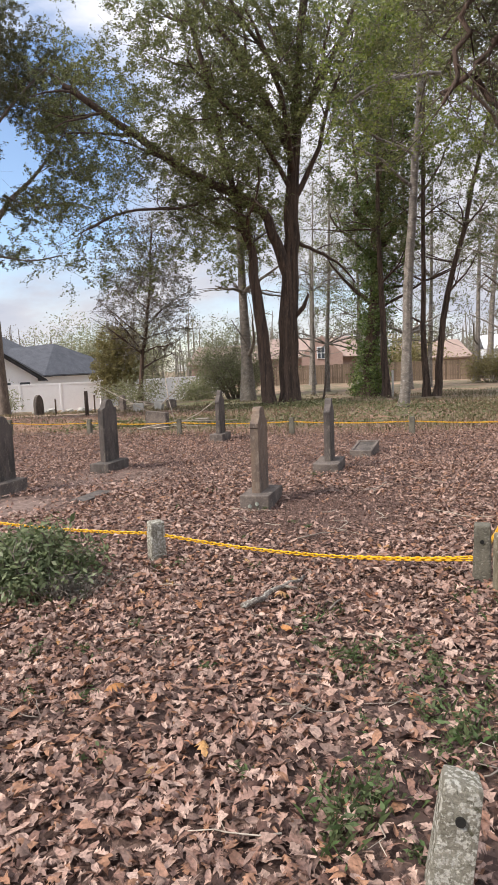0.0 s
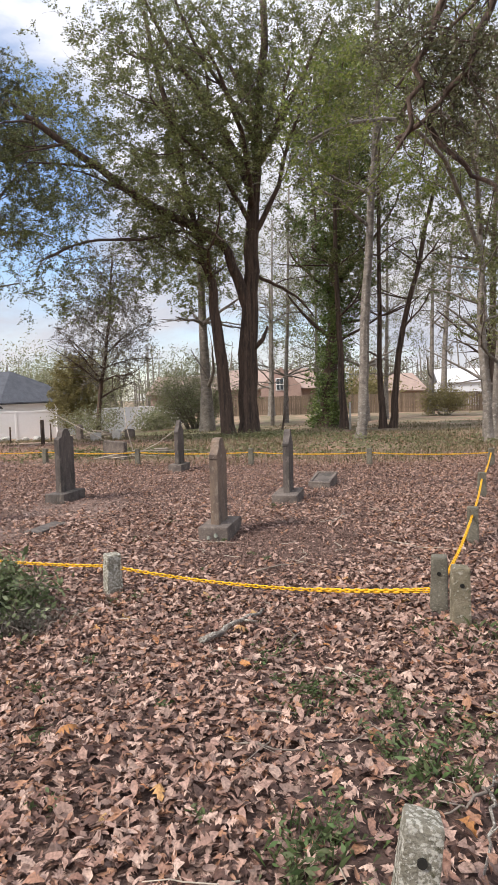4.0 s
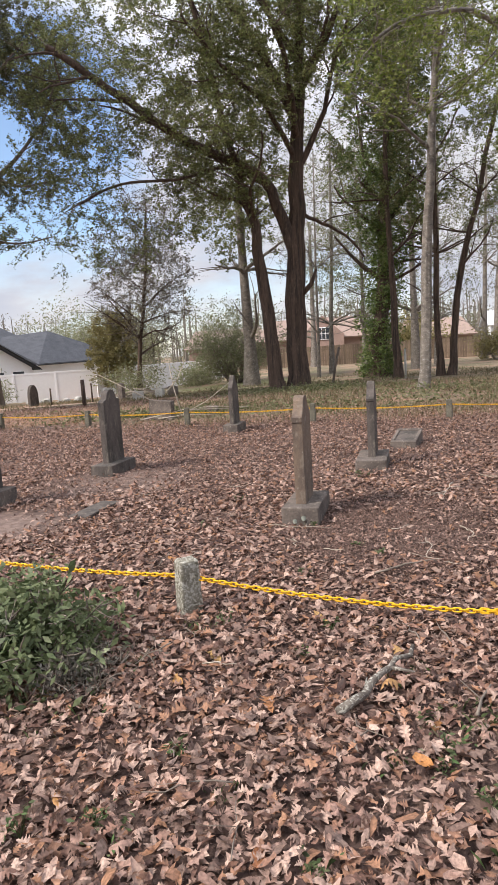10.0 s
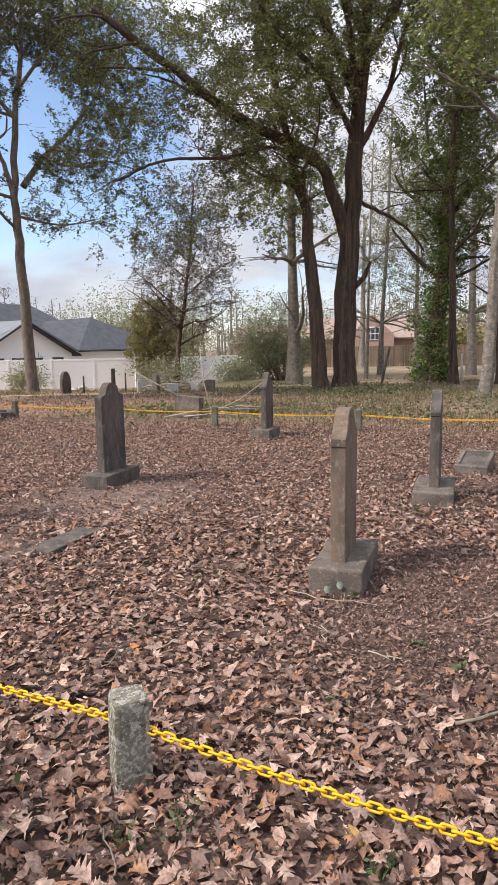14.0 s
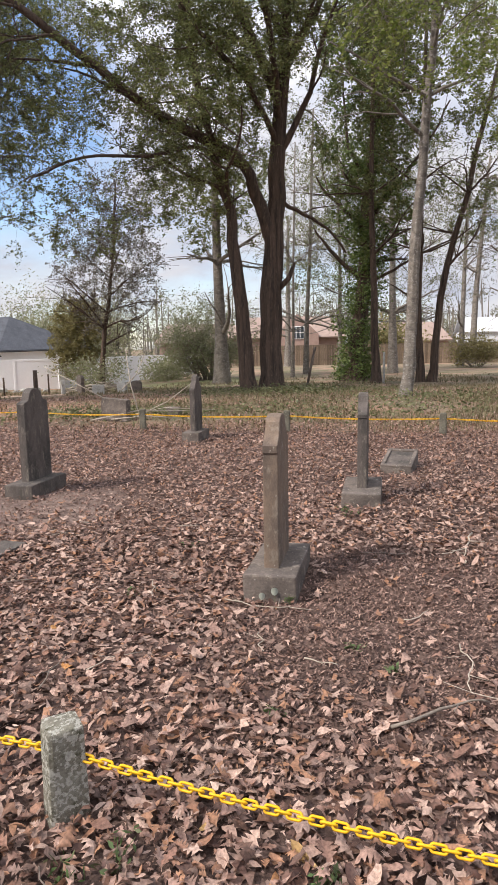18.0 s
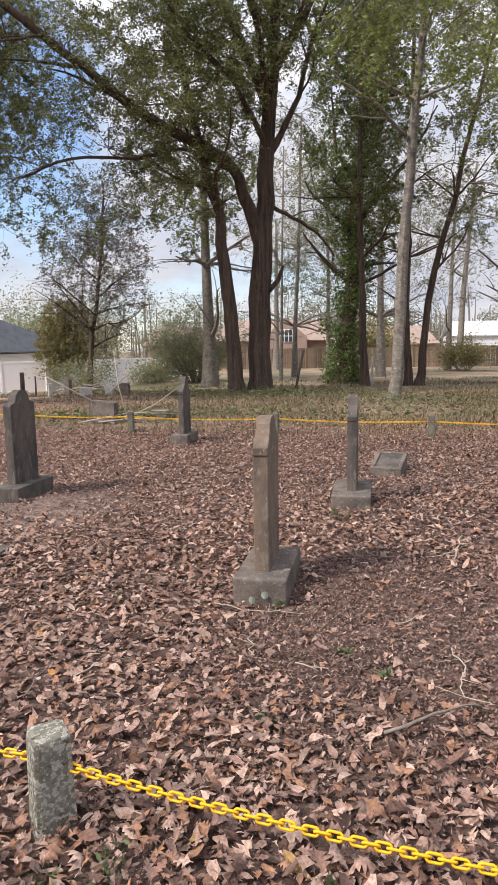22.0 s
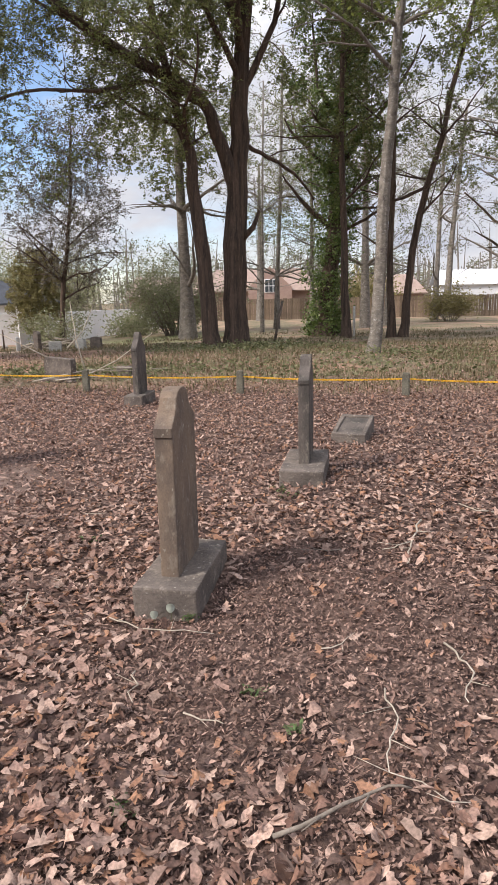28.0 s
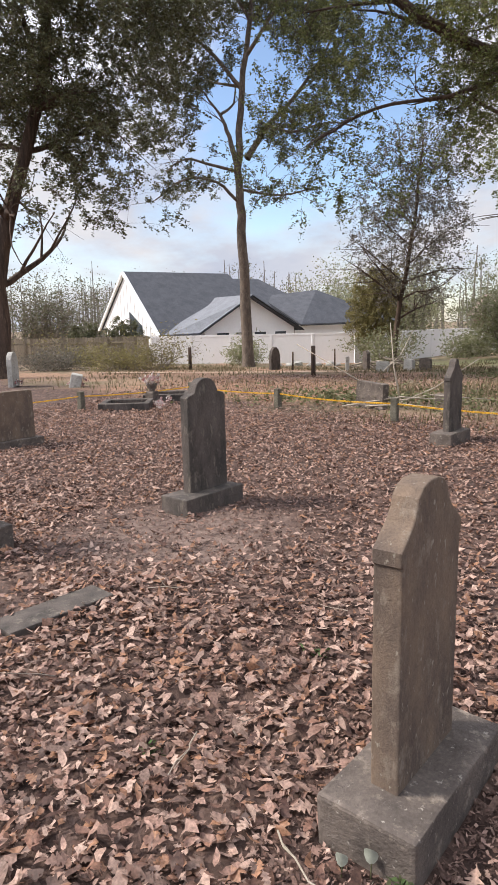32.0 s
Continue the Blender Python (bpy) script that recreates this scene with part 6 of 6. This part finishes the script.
def tuft(x, y, r, h, n, seed):
    """A low dark tuft: thin blades and a few small leaves pushing through the litter."""
    rng = np.random.default_rng(seed)
    z = on_ground(x, y)
    root = thing("grass_tuft", Matrix.Translation((x, y, z)), "low dark green tuft among fallen leaves", "grass", "grass tufts")
    d = rng.uniform(0, r, n) ** 1.0
    a, b = rng.uniform(0, 2 * math.pi, n), rng.uniform(0, 2 * math.pi, n)
    px, py = d * np.cos(a), d * np.sin(a)
    hh, w = h * rng.uniform(0.5, 1.15, n), rng.uniform(0.0012, 0.0028, n)
    lx, ly = np.cos(b) * hh * 0.8, np.sin(b) * hh * 0.8
    wx, wy = -np.sin(b) * w, np.cos(b) * w
    o = np.zeros(n)
    v = np.stack([np.stack([px - wx, py - wy, o], 1), np.stack([px + wx, py + wy, o], 1), np.stack([px + wx * 0.7 + lx * 0.45, py + wy * 0.7 + ly * 0.45, hh * 0.75], 1), np.stack([px + lx, py + ly, hh], 1)], 1).reshape(-1, 3)
    tagged(part("blade", np_mesh("blade", v, np.arange(n * 4).reshape(-1, 4), M_WEED), M_WEED, root), kind="stuff")
    v, q = leaf_cloud(rng, np.stack([px, py, hh * 0.7], 1)[::2], 0.012, 1, 0.022, 0.009, 0.4)
    tagged(part("foliage", np_mesh("foliage", v, q, M_DARKLEAF), M_DARKLEAF, root), kind="stuff")


for k, (x, y, r, h, n) in enumerate(((0.77, 3.29, 0.16, 0.07, 150), (0.72, 2.59, 0.17, 0.08, 170), (0.80, 2.78, 0.13, 0.07, 120), (0.56, 3.70, 0.14, 0.06, 110), (1.01, 2.83, 0.14, 0.07, 120), (1.64, 3.51, 0.16, 0.08, 120), (0.66, 1.62, 0.17, 0.10, 230), (1.14, 2.02, 0.17, 0.09, 190), (0.56, 1.46, 0.12, 0.09, 140), (1.28, 1.88, 0.15, 0.09, 150), (0.37, 3.08, 0.11, 0.05, 80), (1.15, 2.46, 0.15, 0.07, 130), (-0.18, 2.96, 0.10, 0.05, 90), (-0.48, 2.32, 0.12, 0.05, 90), (0.95, 1.72, 0.14, 0.08, 130), (1.4, 2.3, 0.14, 0.07, 120), (-0.95, 3.5, 0.2, 0.07, 160), (-0.75, 3.95, 0.16, 0.07, 130), (-0.42, 4.32, 0.09, 0.06, 70), (1.75, 3.2, 0.16, 0.09, 120), (1.95, 3.35, 0.13, 0.1, 110))):
    tuft(x, y, r * 1.1, h * 0.8, n // 4, 700 + k)
weeder = random.Random(321)
for k in range(34):
    a, b = weeder.gauss(0, 1), weeder.gauss(0, 1)
    cx, cy = ((0.75, 1.55), (1.35, 1.9), (1.0, 2.45), (0.75, 2.95), (1.6, 2.5), (-0.5, 2.6))[k % 6]
    sprout(cx + a * 0.22, cy + b * 0.2, weeder.uniform(0.05, 0.11), weeder.uniform(0.03, 0.08), 7, 500 + k, (0.026, 0.011))


def seedling(x, y):
    """Two pale round leaves on short stalks at the foot of the plinth."""
    root = thing("seedling", Matrix.Translation((x, y, on_ground(x, y))), "pale round-leaved seedling at the foot of a plinth", "seedling", "seedlings")
    for dx, dy, h, r in ((0.0, 0.0, 0.06, 0.019), (0.075, 0.03, 0.075, 0.021)):
        v, f = tube([(dx, dy, -0.01), (dx + 0.004, dy, h)], [0.0022, 0.0016], 5)
        part("stalk", mesh("stalk", v, f, M_COVER), M_COVER, root)
        vs = [(dx, dy - 0.004, h)] + [(dx + math.cos(a) * r, dy + 0.006 * math.cos(2 * a), h + math.sin(a) * r * 1.15) for a in [2 * math.pi * i / 12 for i in range(12)]]
        part("leaf", mesh("leaf", vs, [(0, i + 1, (i + 1) % 12 + 1) for i in range(12)], M_PALELEAF, True), M_PALELEAF, root, "round pale grey-green leaf")


M_PALELEAF = leafy("pale_round_leaf", (0.30, 0.33, 0.27), (0.36, 0.38, 0.32), 0.6, 0.2, 0.25, single=True, grain=30)
seedling(0.19, 6.19)


def vines():
    """Dry vines over the leaning dark stone."""
    root = thing("dry_vine", Matrix.Translation((-3.0, 7.6, 0)), "dry bare vine clinging to a headstone", "vine")
    rr = random.Random(4)
    for k in range(9):
        y0 = rr.uniform(-0.25, 0.2)
        pts = [Vector((-0.08 + rr.uniform(-0.08, 0.16), y0 - 0.1, 0.0))]
        for i in range(5):
            pts.append(Vector((-0.075 + rr.uniform(-0.01, 0.13), -0.215 + rr.uniform(0, 0.03) if k % 2 else y0 + rr.uniform(-0.05, 0.05), 0.17 + (i + 1) * 0.09 + rr.uniform(-0.02, 0.02))))
        v, f = tube(pts, [0.006, 0.005, 0.005, 0.004, 0.003, 0.002], 5)
        part("tendril", mesh("tendril", v, f, M_TWIG, True), M_TWIG, root)


vines()


# ---- leaf litter ----
def leaf_outline(rr, kind):
    """Rows (t along, half width one side, half width other side) of one dead leaf; lobed, plain, narrow or torn."""
    if kind == "lobed":
        rows, n = [(0.0, 0.012, 0.012), (0.14, 0.03, 0.03)], rr.choice((2, 3, 3))
        for i in range(n):
            t = 0.2 + 0.56 * (i + 0.4) / n
            big = (0.26 + 0.13 * math.sin(math.pi * (i + 0.7) / n)) * rr.uniform(0.8, 1.12)
            rows += [(t, big * rr.uniform(0.75, 1.1), big * rr.uniform(0.7, 1.1)), (t + 0.3 / n, 0.10 * rr.uniform(0.7, 1.4), 0.10 * rr.uniform(0.7, 1.4))]
        return rows + [(0.86, 0.12 * rr.uniform(0.7, 1.3), 0.12 * rr.uniform(0.7, 1.3)), (1.0, 0.008, 0.008)]
    if kind == "plain":
        w = rr.uniform(0.17, 0.25)
        return [(0, 0.015, 0.015)] + [(t, w * k * rr.uniform(0.8, 1.15), w * k * rr.uniform(0.8, 1.15)) for t, k in ((0.2, 0.6), (0.45, 1.0), (0.75, 0.8))] + [(1.0, 0.01, 0.01)]
    if kind == "narrow":
        w = rr.uniform(0.09, 0.14)
        return [(0, 0.01, 0.01), (0.3, w, w * 0.8), (0.65, w * 0.9, w), (1.0, 0.005, 0.005)]
    return [(0, rr.uniform(0.05, 0.2), rr.uniform(0.05, 0.2))] + [(t, rr.uniform(0.08, 0.3), rr.uniform(0.08, 0.3)) for t in (0.25, 0.5, 0.75)] + [(0.95, rr.uniform(0.01, 0.15), 0.05)]


def leaf_strip(shape, bend, fold, twist, rib=True, sweep=0.22):
    """Vertices and quads of one curled leaf of unit length; sweep turns the lobes forward."""
    vs, fs = [], []
    cols = (-1, 0, 1) if rib else (-1, 1)
    c = len(cols)
    for t, wl, wr in shape:
        z = bend * (t - 0.5) ** 2 * 2.0
        for s in cols:
            w = wl if s < 0 else wr
            vs.append((t - 0.5 + abs(s) * sweep * w, s * w + bend * 0.25 * math.sin(t * 3.0), z + fold * abs(s) * w + twist * s * w * (t - 0.5) * 2))
    for i in range(len(shape) - 1):
        for k in range(c - 1):
            fs.append((c * i + k, c * i + k + 1, c * i + c + k + 1, c * i + c + k))
    return np.array(vs), np.array(fs)


shaper = random.Random(19)
KINDS = [leaf_strip(leaf_outline(shaper, k), shaper.gauss(0, 0.5), shaper.gauss(0.15, 0.45), shaper.gauss(0, 0.45)) for k in ("lobed", "plain", "torn", "narrow", "lobed", "torn", "lobed", "lobed", "torn", "lobed", "narrow", "lobed")]
PLAINER = [leaf_strip(leaf_outline(shaper, k), shaper.gauss(0, 0.35), 0.0, shaper.gauss(0, 0.4), False) for k in ("lobed", "plain", "torn", "lobed", "torn", "plain", "lobed", "lobed")]

SIMPLE = [leaf_strip([(0, shaper.uniform(0.03, 0.16), shaper.uniform(0.03, 0.16)), (shaper.uniform(0.35, 0.6), shaper.uniform(0.14, 0.34), shaper.uniform(0.14, 0.34)), (1.0, shaper.uniform(0.01, 0.12), 0.02)], shaper.gauss(0, 0.35), 0.0, shaper.gauss(0, 0.4), False) for k in range(9)]


def litter(rng, xs, ys, lo, hi, tilt, lift, kinds):
    """Arrays of leaves at the places, random size, turn and tilt."""
    V, F, o = [], [], 0
    kind = rng.integers(0, len(kinds), len(xs))
    for k, (vs, fs) in enumerate(kinds):
        idx = np.where(kind == k)[0]
        if not len(idx):
            continue
        n = len(idx)
        s = (lo + (hi - lo) * rng.beta(1.2, 2.6, n))[:, None, None]
        a = rng.uniform(0, 2 * math.pi, n)
        tx, ty = rng.normal(0, tilt, n), rng.normal(0, tilt, n)
        p = vs[None] * s
        x, y, z = p[..., 0], p[..., 1], p[..., 2]
        y, z = y * np.cos(tx)[:, None] - z * np.sin(tx)[:, None], y * np.sin(tx)[:, None] + z * np.cos(tx)[:, None]
        x, z = x * np.cos(ty)[:, None] + z * np.sin(ty)[:, None], -x * np.sin(ty)[:, None] + z * np.cos(ty)[:, None]
        x, y = x * np.cos(a)[:, None] - y * np.sin(a)[:, None], x * np.sin(a)[:, None] + y * np.cos(a)[:, None]
        zz = np.array([on_ground(u, w) for u, w in zip(xs[idx], ys[idx])])
        z = z - z.min(1)[:, None] * 0.75
        pos = np.stack([x + xs[idx][:, None], y + ys[idx][:, None], z + (zz + rng.uniform(0, lift, n))[:, None] + 0.002], -1)
        V.append(pos.reshape(-1, 3))
        F.append((fs[None] + (np.arange(n) * len(vs))[:, None, None] + o).reshape(-1, 4))
        o += n * len(vs)
    return np.concatenate(V), np.concatenate(F)


lr = np.random.default_rng(8)


def spread_over(x0, x1, y0, y1, density):
    n = int((x1 - x0) * (y1 - y0) * density)
    return lr.uniform(x0, x1, n) + lr.normal(0, 0.3, n), lr.uniform(y0, y1, n) + lr.normal(0, 0.3, n)


FOOT = [(0.315, 6.575, 0.17, 0.35), (1.265, 8.66, 0.19, 0.4), (-2.03, 9.22, 0.17, 0.36), (-0.60, 12.93, 0.16, 0.33), (-3.0, 7.6, 0.17, 0.31), (-5.89, 10.78, 0.17, 0.41), (-1.74, 7.13, 0.10, 0.31), (1.985, 10.07, 0.2, 0.28)]


def clear(xs, ys):
    """True where no stone stands, and thinner where the soil lies bare."""
    ok = np.ones(len(xs), bool)
    a = math.radians(-TURN)
    for cx, cy, hx, hy in FOOT:
        dx, dy = xs - cx, ys - cy
        u, w = dx * math.cos(a) - dy * math.sin(a), dx * math.sin(a) + dy * math.cos(a)
        ok &= ~((abs(u) < hx) & (abs(w) < hy))
    for cx, cy, rad, keep in ((1.2, 1.8, 0.9, 0.45), (0.75, 2.9, 0.5, 0.65), (1.05, 6.3, 1.2, 0.2), (0.8, 5.65, 1.1, 0.3), (1.4, 5.9, 0.8, 0.65), (-1.75, 9.0, 1.1, 0.3), (-2.2, 8.4, 1.1, 0.3), (-1.3, 9.3, 0.6, 0.6), (-2.7, 6.8, 0.9, 0.15), (2.2, 7.6, 0.8, 0.5), (-2.3, 6.9, 0.7, 0.4)):
        d = np.hypot(xs - cx, ys - cy) / rad
        ok &= lr.random(len(xs)) < keep + (1 - keep) * np.clip((d - 0.5) * 2.0, 0, 1)
    return ok


bands = [(-1.7, 2.1, 0.7, 4.6, 1800, 0.022, 0.104), (-2.4, 2.6, 4.6, 8.0, 1398, 0.022, 0.1), (-5, -1.6, 0.6, 9, 850, 0.028, 0.10), (2.0, 5.0, 0.6, 9, 780, 0.028, 0.10), (-8.5, 6.5, 8.0, 15.0, 740, 0.026, 0.085), (-3, 9, 15, 24, 70, 0.05, 0.11), (-9, -3, 15, 24, 150, 0.04, 0.1), (5.0, 11, 0, 15, 90, 0.06, 0.11), (-12, -5, 0, 9, 90, 0.06, 0.11), (-11, 11, -4.5, 0.6, 70, 0.06, 0.11)]
LV, LF, off = [], [], 0
for x0, x1, y0, y1, den, lo, hi in bands:
    xs, ys = spread_over(x0, x1, y0, y1, den)
    ok = clear(xs, ys)
    v, f = litter(lr, xs[ok], ys[ok], lo, hi, 0.24, 0.035, KINDS + PLAINER[:4] if den > 1400 else (KINDS[:4] + PLAINER + PLAINER[:4] if den > 1000 else (PLAINER if y0 < 0.5 else SIMPLE)))
    LV.append(v)
    LF.append(f + off)
    off += len(v)
litter_ob = new("leaf_litter", np_mesh("leaf_litter", np.concatenate(LV), np.concatenate(LF), M_DEAD))
tagged(litter_ob, "thick brown and tan fallen oak leaves", "leaves", kind="stuff")


def debris():
    """Crumbled leaf bits and needles between the leaves."""
    V, n_all = [], 0
    for x0, x1, y0, y1, n in ((-2.2, 2.6, 0.6, 8.0, 24000), (-6.5, 5.0, 3.0, 13.5, 14000), (-0.1, 2.0, 4.6, 7.2, 34000), (-3.4, -0.6, 7.6, 10.2, 14000)):
        x, y = lr.uniform(x0, x1, n), lr.uniform(y0, y1, n)
        ok = clear_stones(x, y)
        x, y = x[ok], y[ok]
        n = len(x)
        z = np.array([on_ground(a, b) for a, b in zip(x, y)]) + lr.uniform(0.003, 0.022, n)
        c = np.stack([x, y, z], 1)
        a = lr.uniform(0, 2 * math.pi, n)
        L, Wd = lr.uniform(0.004, 0.015, n)[:, None], lr.uniform(0.0015, 0.007, n)[:, None]
        u = np.stack([np.cos(a), np.sin(a), lr.normal(0, 0.45, n)], 1)
        w = np.stack([-np.sin(a), np.cos(a), lr.normal(0, 0.45, n)], 1)
        V.append(np.stack([c - u * L, c + w * Wd, c + u * L, c - w * Wd], 1).reshape(-1, 3))
        n_all += n
    o = new("leaf_debris", np_mesh("leaf_debris", np.concatenate(V), np.arange(n_all * 4).reshape(-1, 4), M_CRUMB))
    tagged(o, "crumbled leaf bits over bare reddish soil", "leaves", kind="stuff")


def clear_stones(xs, ys):
    ok = np.ones(len(xs), bool)
    a = math.radians(-TURN)
    for cx, cy, hx, hy in FOOT:
        dx, dy = xs - cx, ys - cy
        u, w = dx * math.cos(a) - dy * math.sin(a), dx * math.sin(a) + dy * math.cos(a)
        ok &= ~((abs(u) < hx) & (abs(w) < hy))
    return ok


debris()


def ground_cover():
    """Low evergreen creeper round the feet of the oaks."""
    rng = np.random.default_rng(15)
    V, k = [], 0
    for cx, cy, sx, sy, n in ((1.6, 23.6, 1.6, 1.0, 3500), (5.2, 19.8, 1.2, 0.7, 800), (-2.8, 16.6, 1.3, 0.5, 1400), (0.4, 17.2, 2.2, 0.8, 700), (8.2, 17.6, 1.4, 0.8, 700), (3.6, 16.0, 2.4, 0.9, 600)):
        x, y = rng.normal(cx, sx, n), rng.normal(cy, sy, n)
        z = np.array([on_ground(a, b) for a, b in zip(x, y)]) + np.abs(rng.normal(0, 0.1, n)) + 0.02
        v, q = leaf_cloud(rng, np.stack([x, y, z], 1), 0.01, 1, 0.09, 0.05, 0.35)
        V.append(v)
        k += len(v)
    o = new("ground_cover", np_mesh("ground_cover", np.concatenate(V), np.arange(k).reshape(-1, 4), M_COVER))
    tagged(o, "low green creeper under the oaks", "ground cover", kind="stuff")


ground_cover()


# single large leaves lying on top near the walk
LEAVES = []
for vs_, fs_ in KINDS:
    LEAVES.append(np_mesh("fallen_leaf", vs_ - np.array((0, 0, vs_[:, 2].min())), fs_, M_DEADONE))
lone = random.Random(77)
for k in range(260):
    x, y = lone.uniform(-1.3, 1.9), lone.uniform(1.2, 6.0)
    if (abs(x - 0.315) < 0.4 and y > 5.9) or math.hypot(x - 0.9, y - 5.8) < 1.0:
        continue
    o = new("fallen_leaf", LEAVES[k % len(LEAVES)])
    o.parent = ground
    sc = lone.uniform(0.07, 0.115)
    o.matrix_local = pose(x, y, on_ground(x, y) + 0.022, lone.gauss(0, 12), lone.gauss(0, 12), lone.uniform(0, 360)) @ Matrix.Diagonal((sc, sc, sc, 1))


# ---- grass ----
def grass_field():
    rng = np.random.default_rng(9)
    n = 80000
    y = 13.0 + rng.beta(1.1, 2.2, n) * 26
    x = rng.uniform(-1, 1, n) * (5 + y * 0.42) - 1.0
    keep = (y + 0.31 * x - 13.9 + rng.normal(0, 0.7, n)) > 0.3
    x, y = x[keep], y[keep]
    patch = np.array([noise.noise(Vector((a * 0.35, b * 0.35, 2))) for a, b in zip(x, y)])
    keep = (patch + rng.uniform(-0.35, 0.35, len(x)) > -0.05) & ((x > -3.0) | (y > 26) | (rng.random(len(x)) < 0.2))
    x, y = x[keep], y[keep]
    n = len(x)
    z = np.array([on_ground(a, b) for a, b in zip(x, y)])
    a = rng.uniform(0, 2 * math.pi, n)
    h, w = rng.uniform(0.03, 0.13, n), 0.004 + 0.0004 * y
    dx, dy = np.cos(a), np.sin(a)
    bend = rng.uniform(0.2, 0.9, n) * h
    v = np.stack([np.stack([x - dx * w, y - dy * w, z - 0.01], 1), np.stack([x + dx * w, y + dy * w, z - 0.01], 1), np.stack([x + dx * w * 0.4 - dy * bend, y + dy * w * 0.4 + dx * bend, z + h], 1), np.stack([x - dx * w * 0.4 - dy * bend, y - dy * w * 0.4 + dx * bend, z + h], 1)], 1).reshape(-1, 3)
    o = new("grass", np_mesh("grass", v, np.arange(n * 4).reshape(-1, 4), M_GRASS))
    tagged(o, "rough winter grass in green and straw", "grass", kind="stuff")


grass_field()
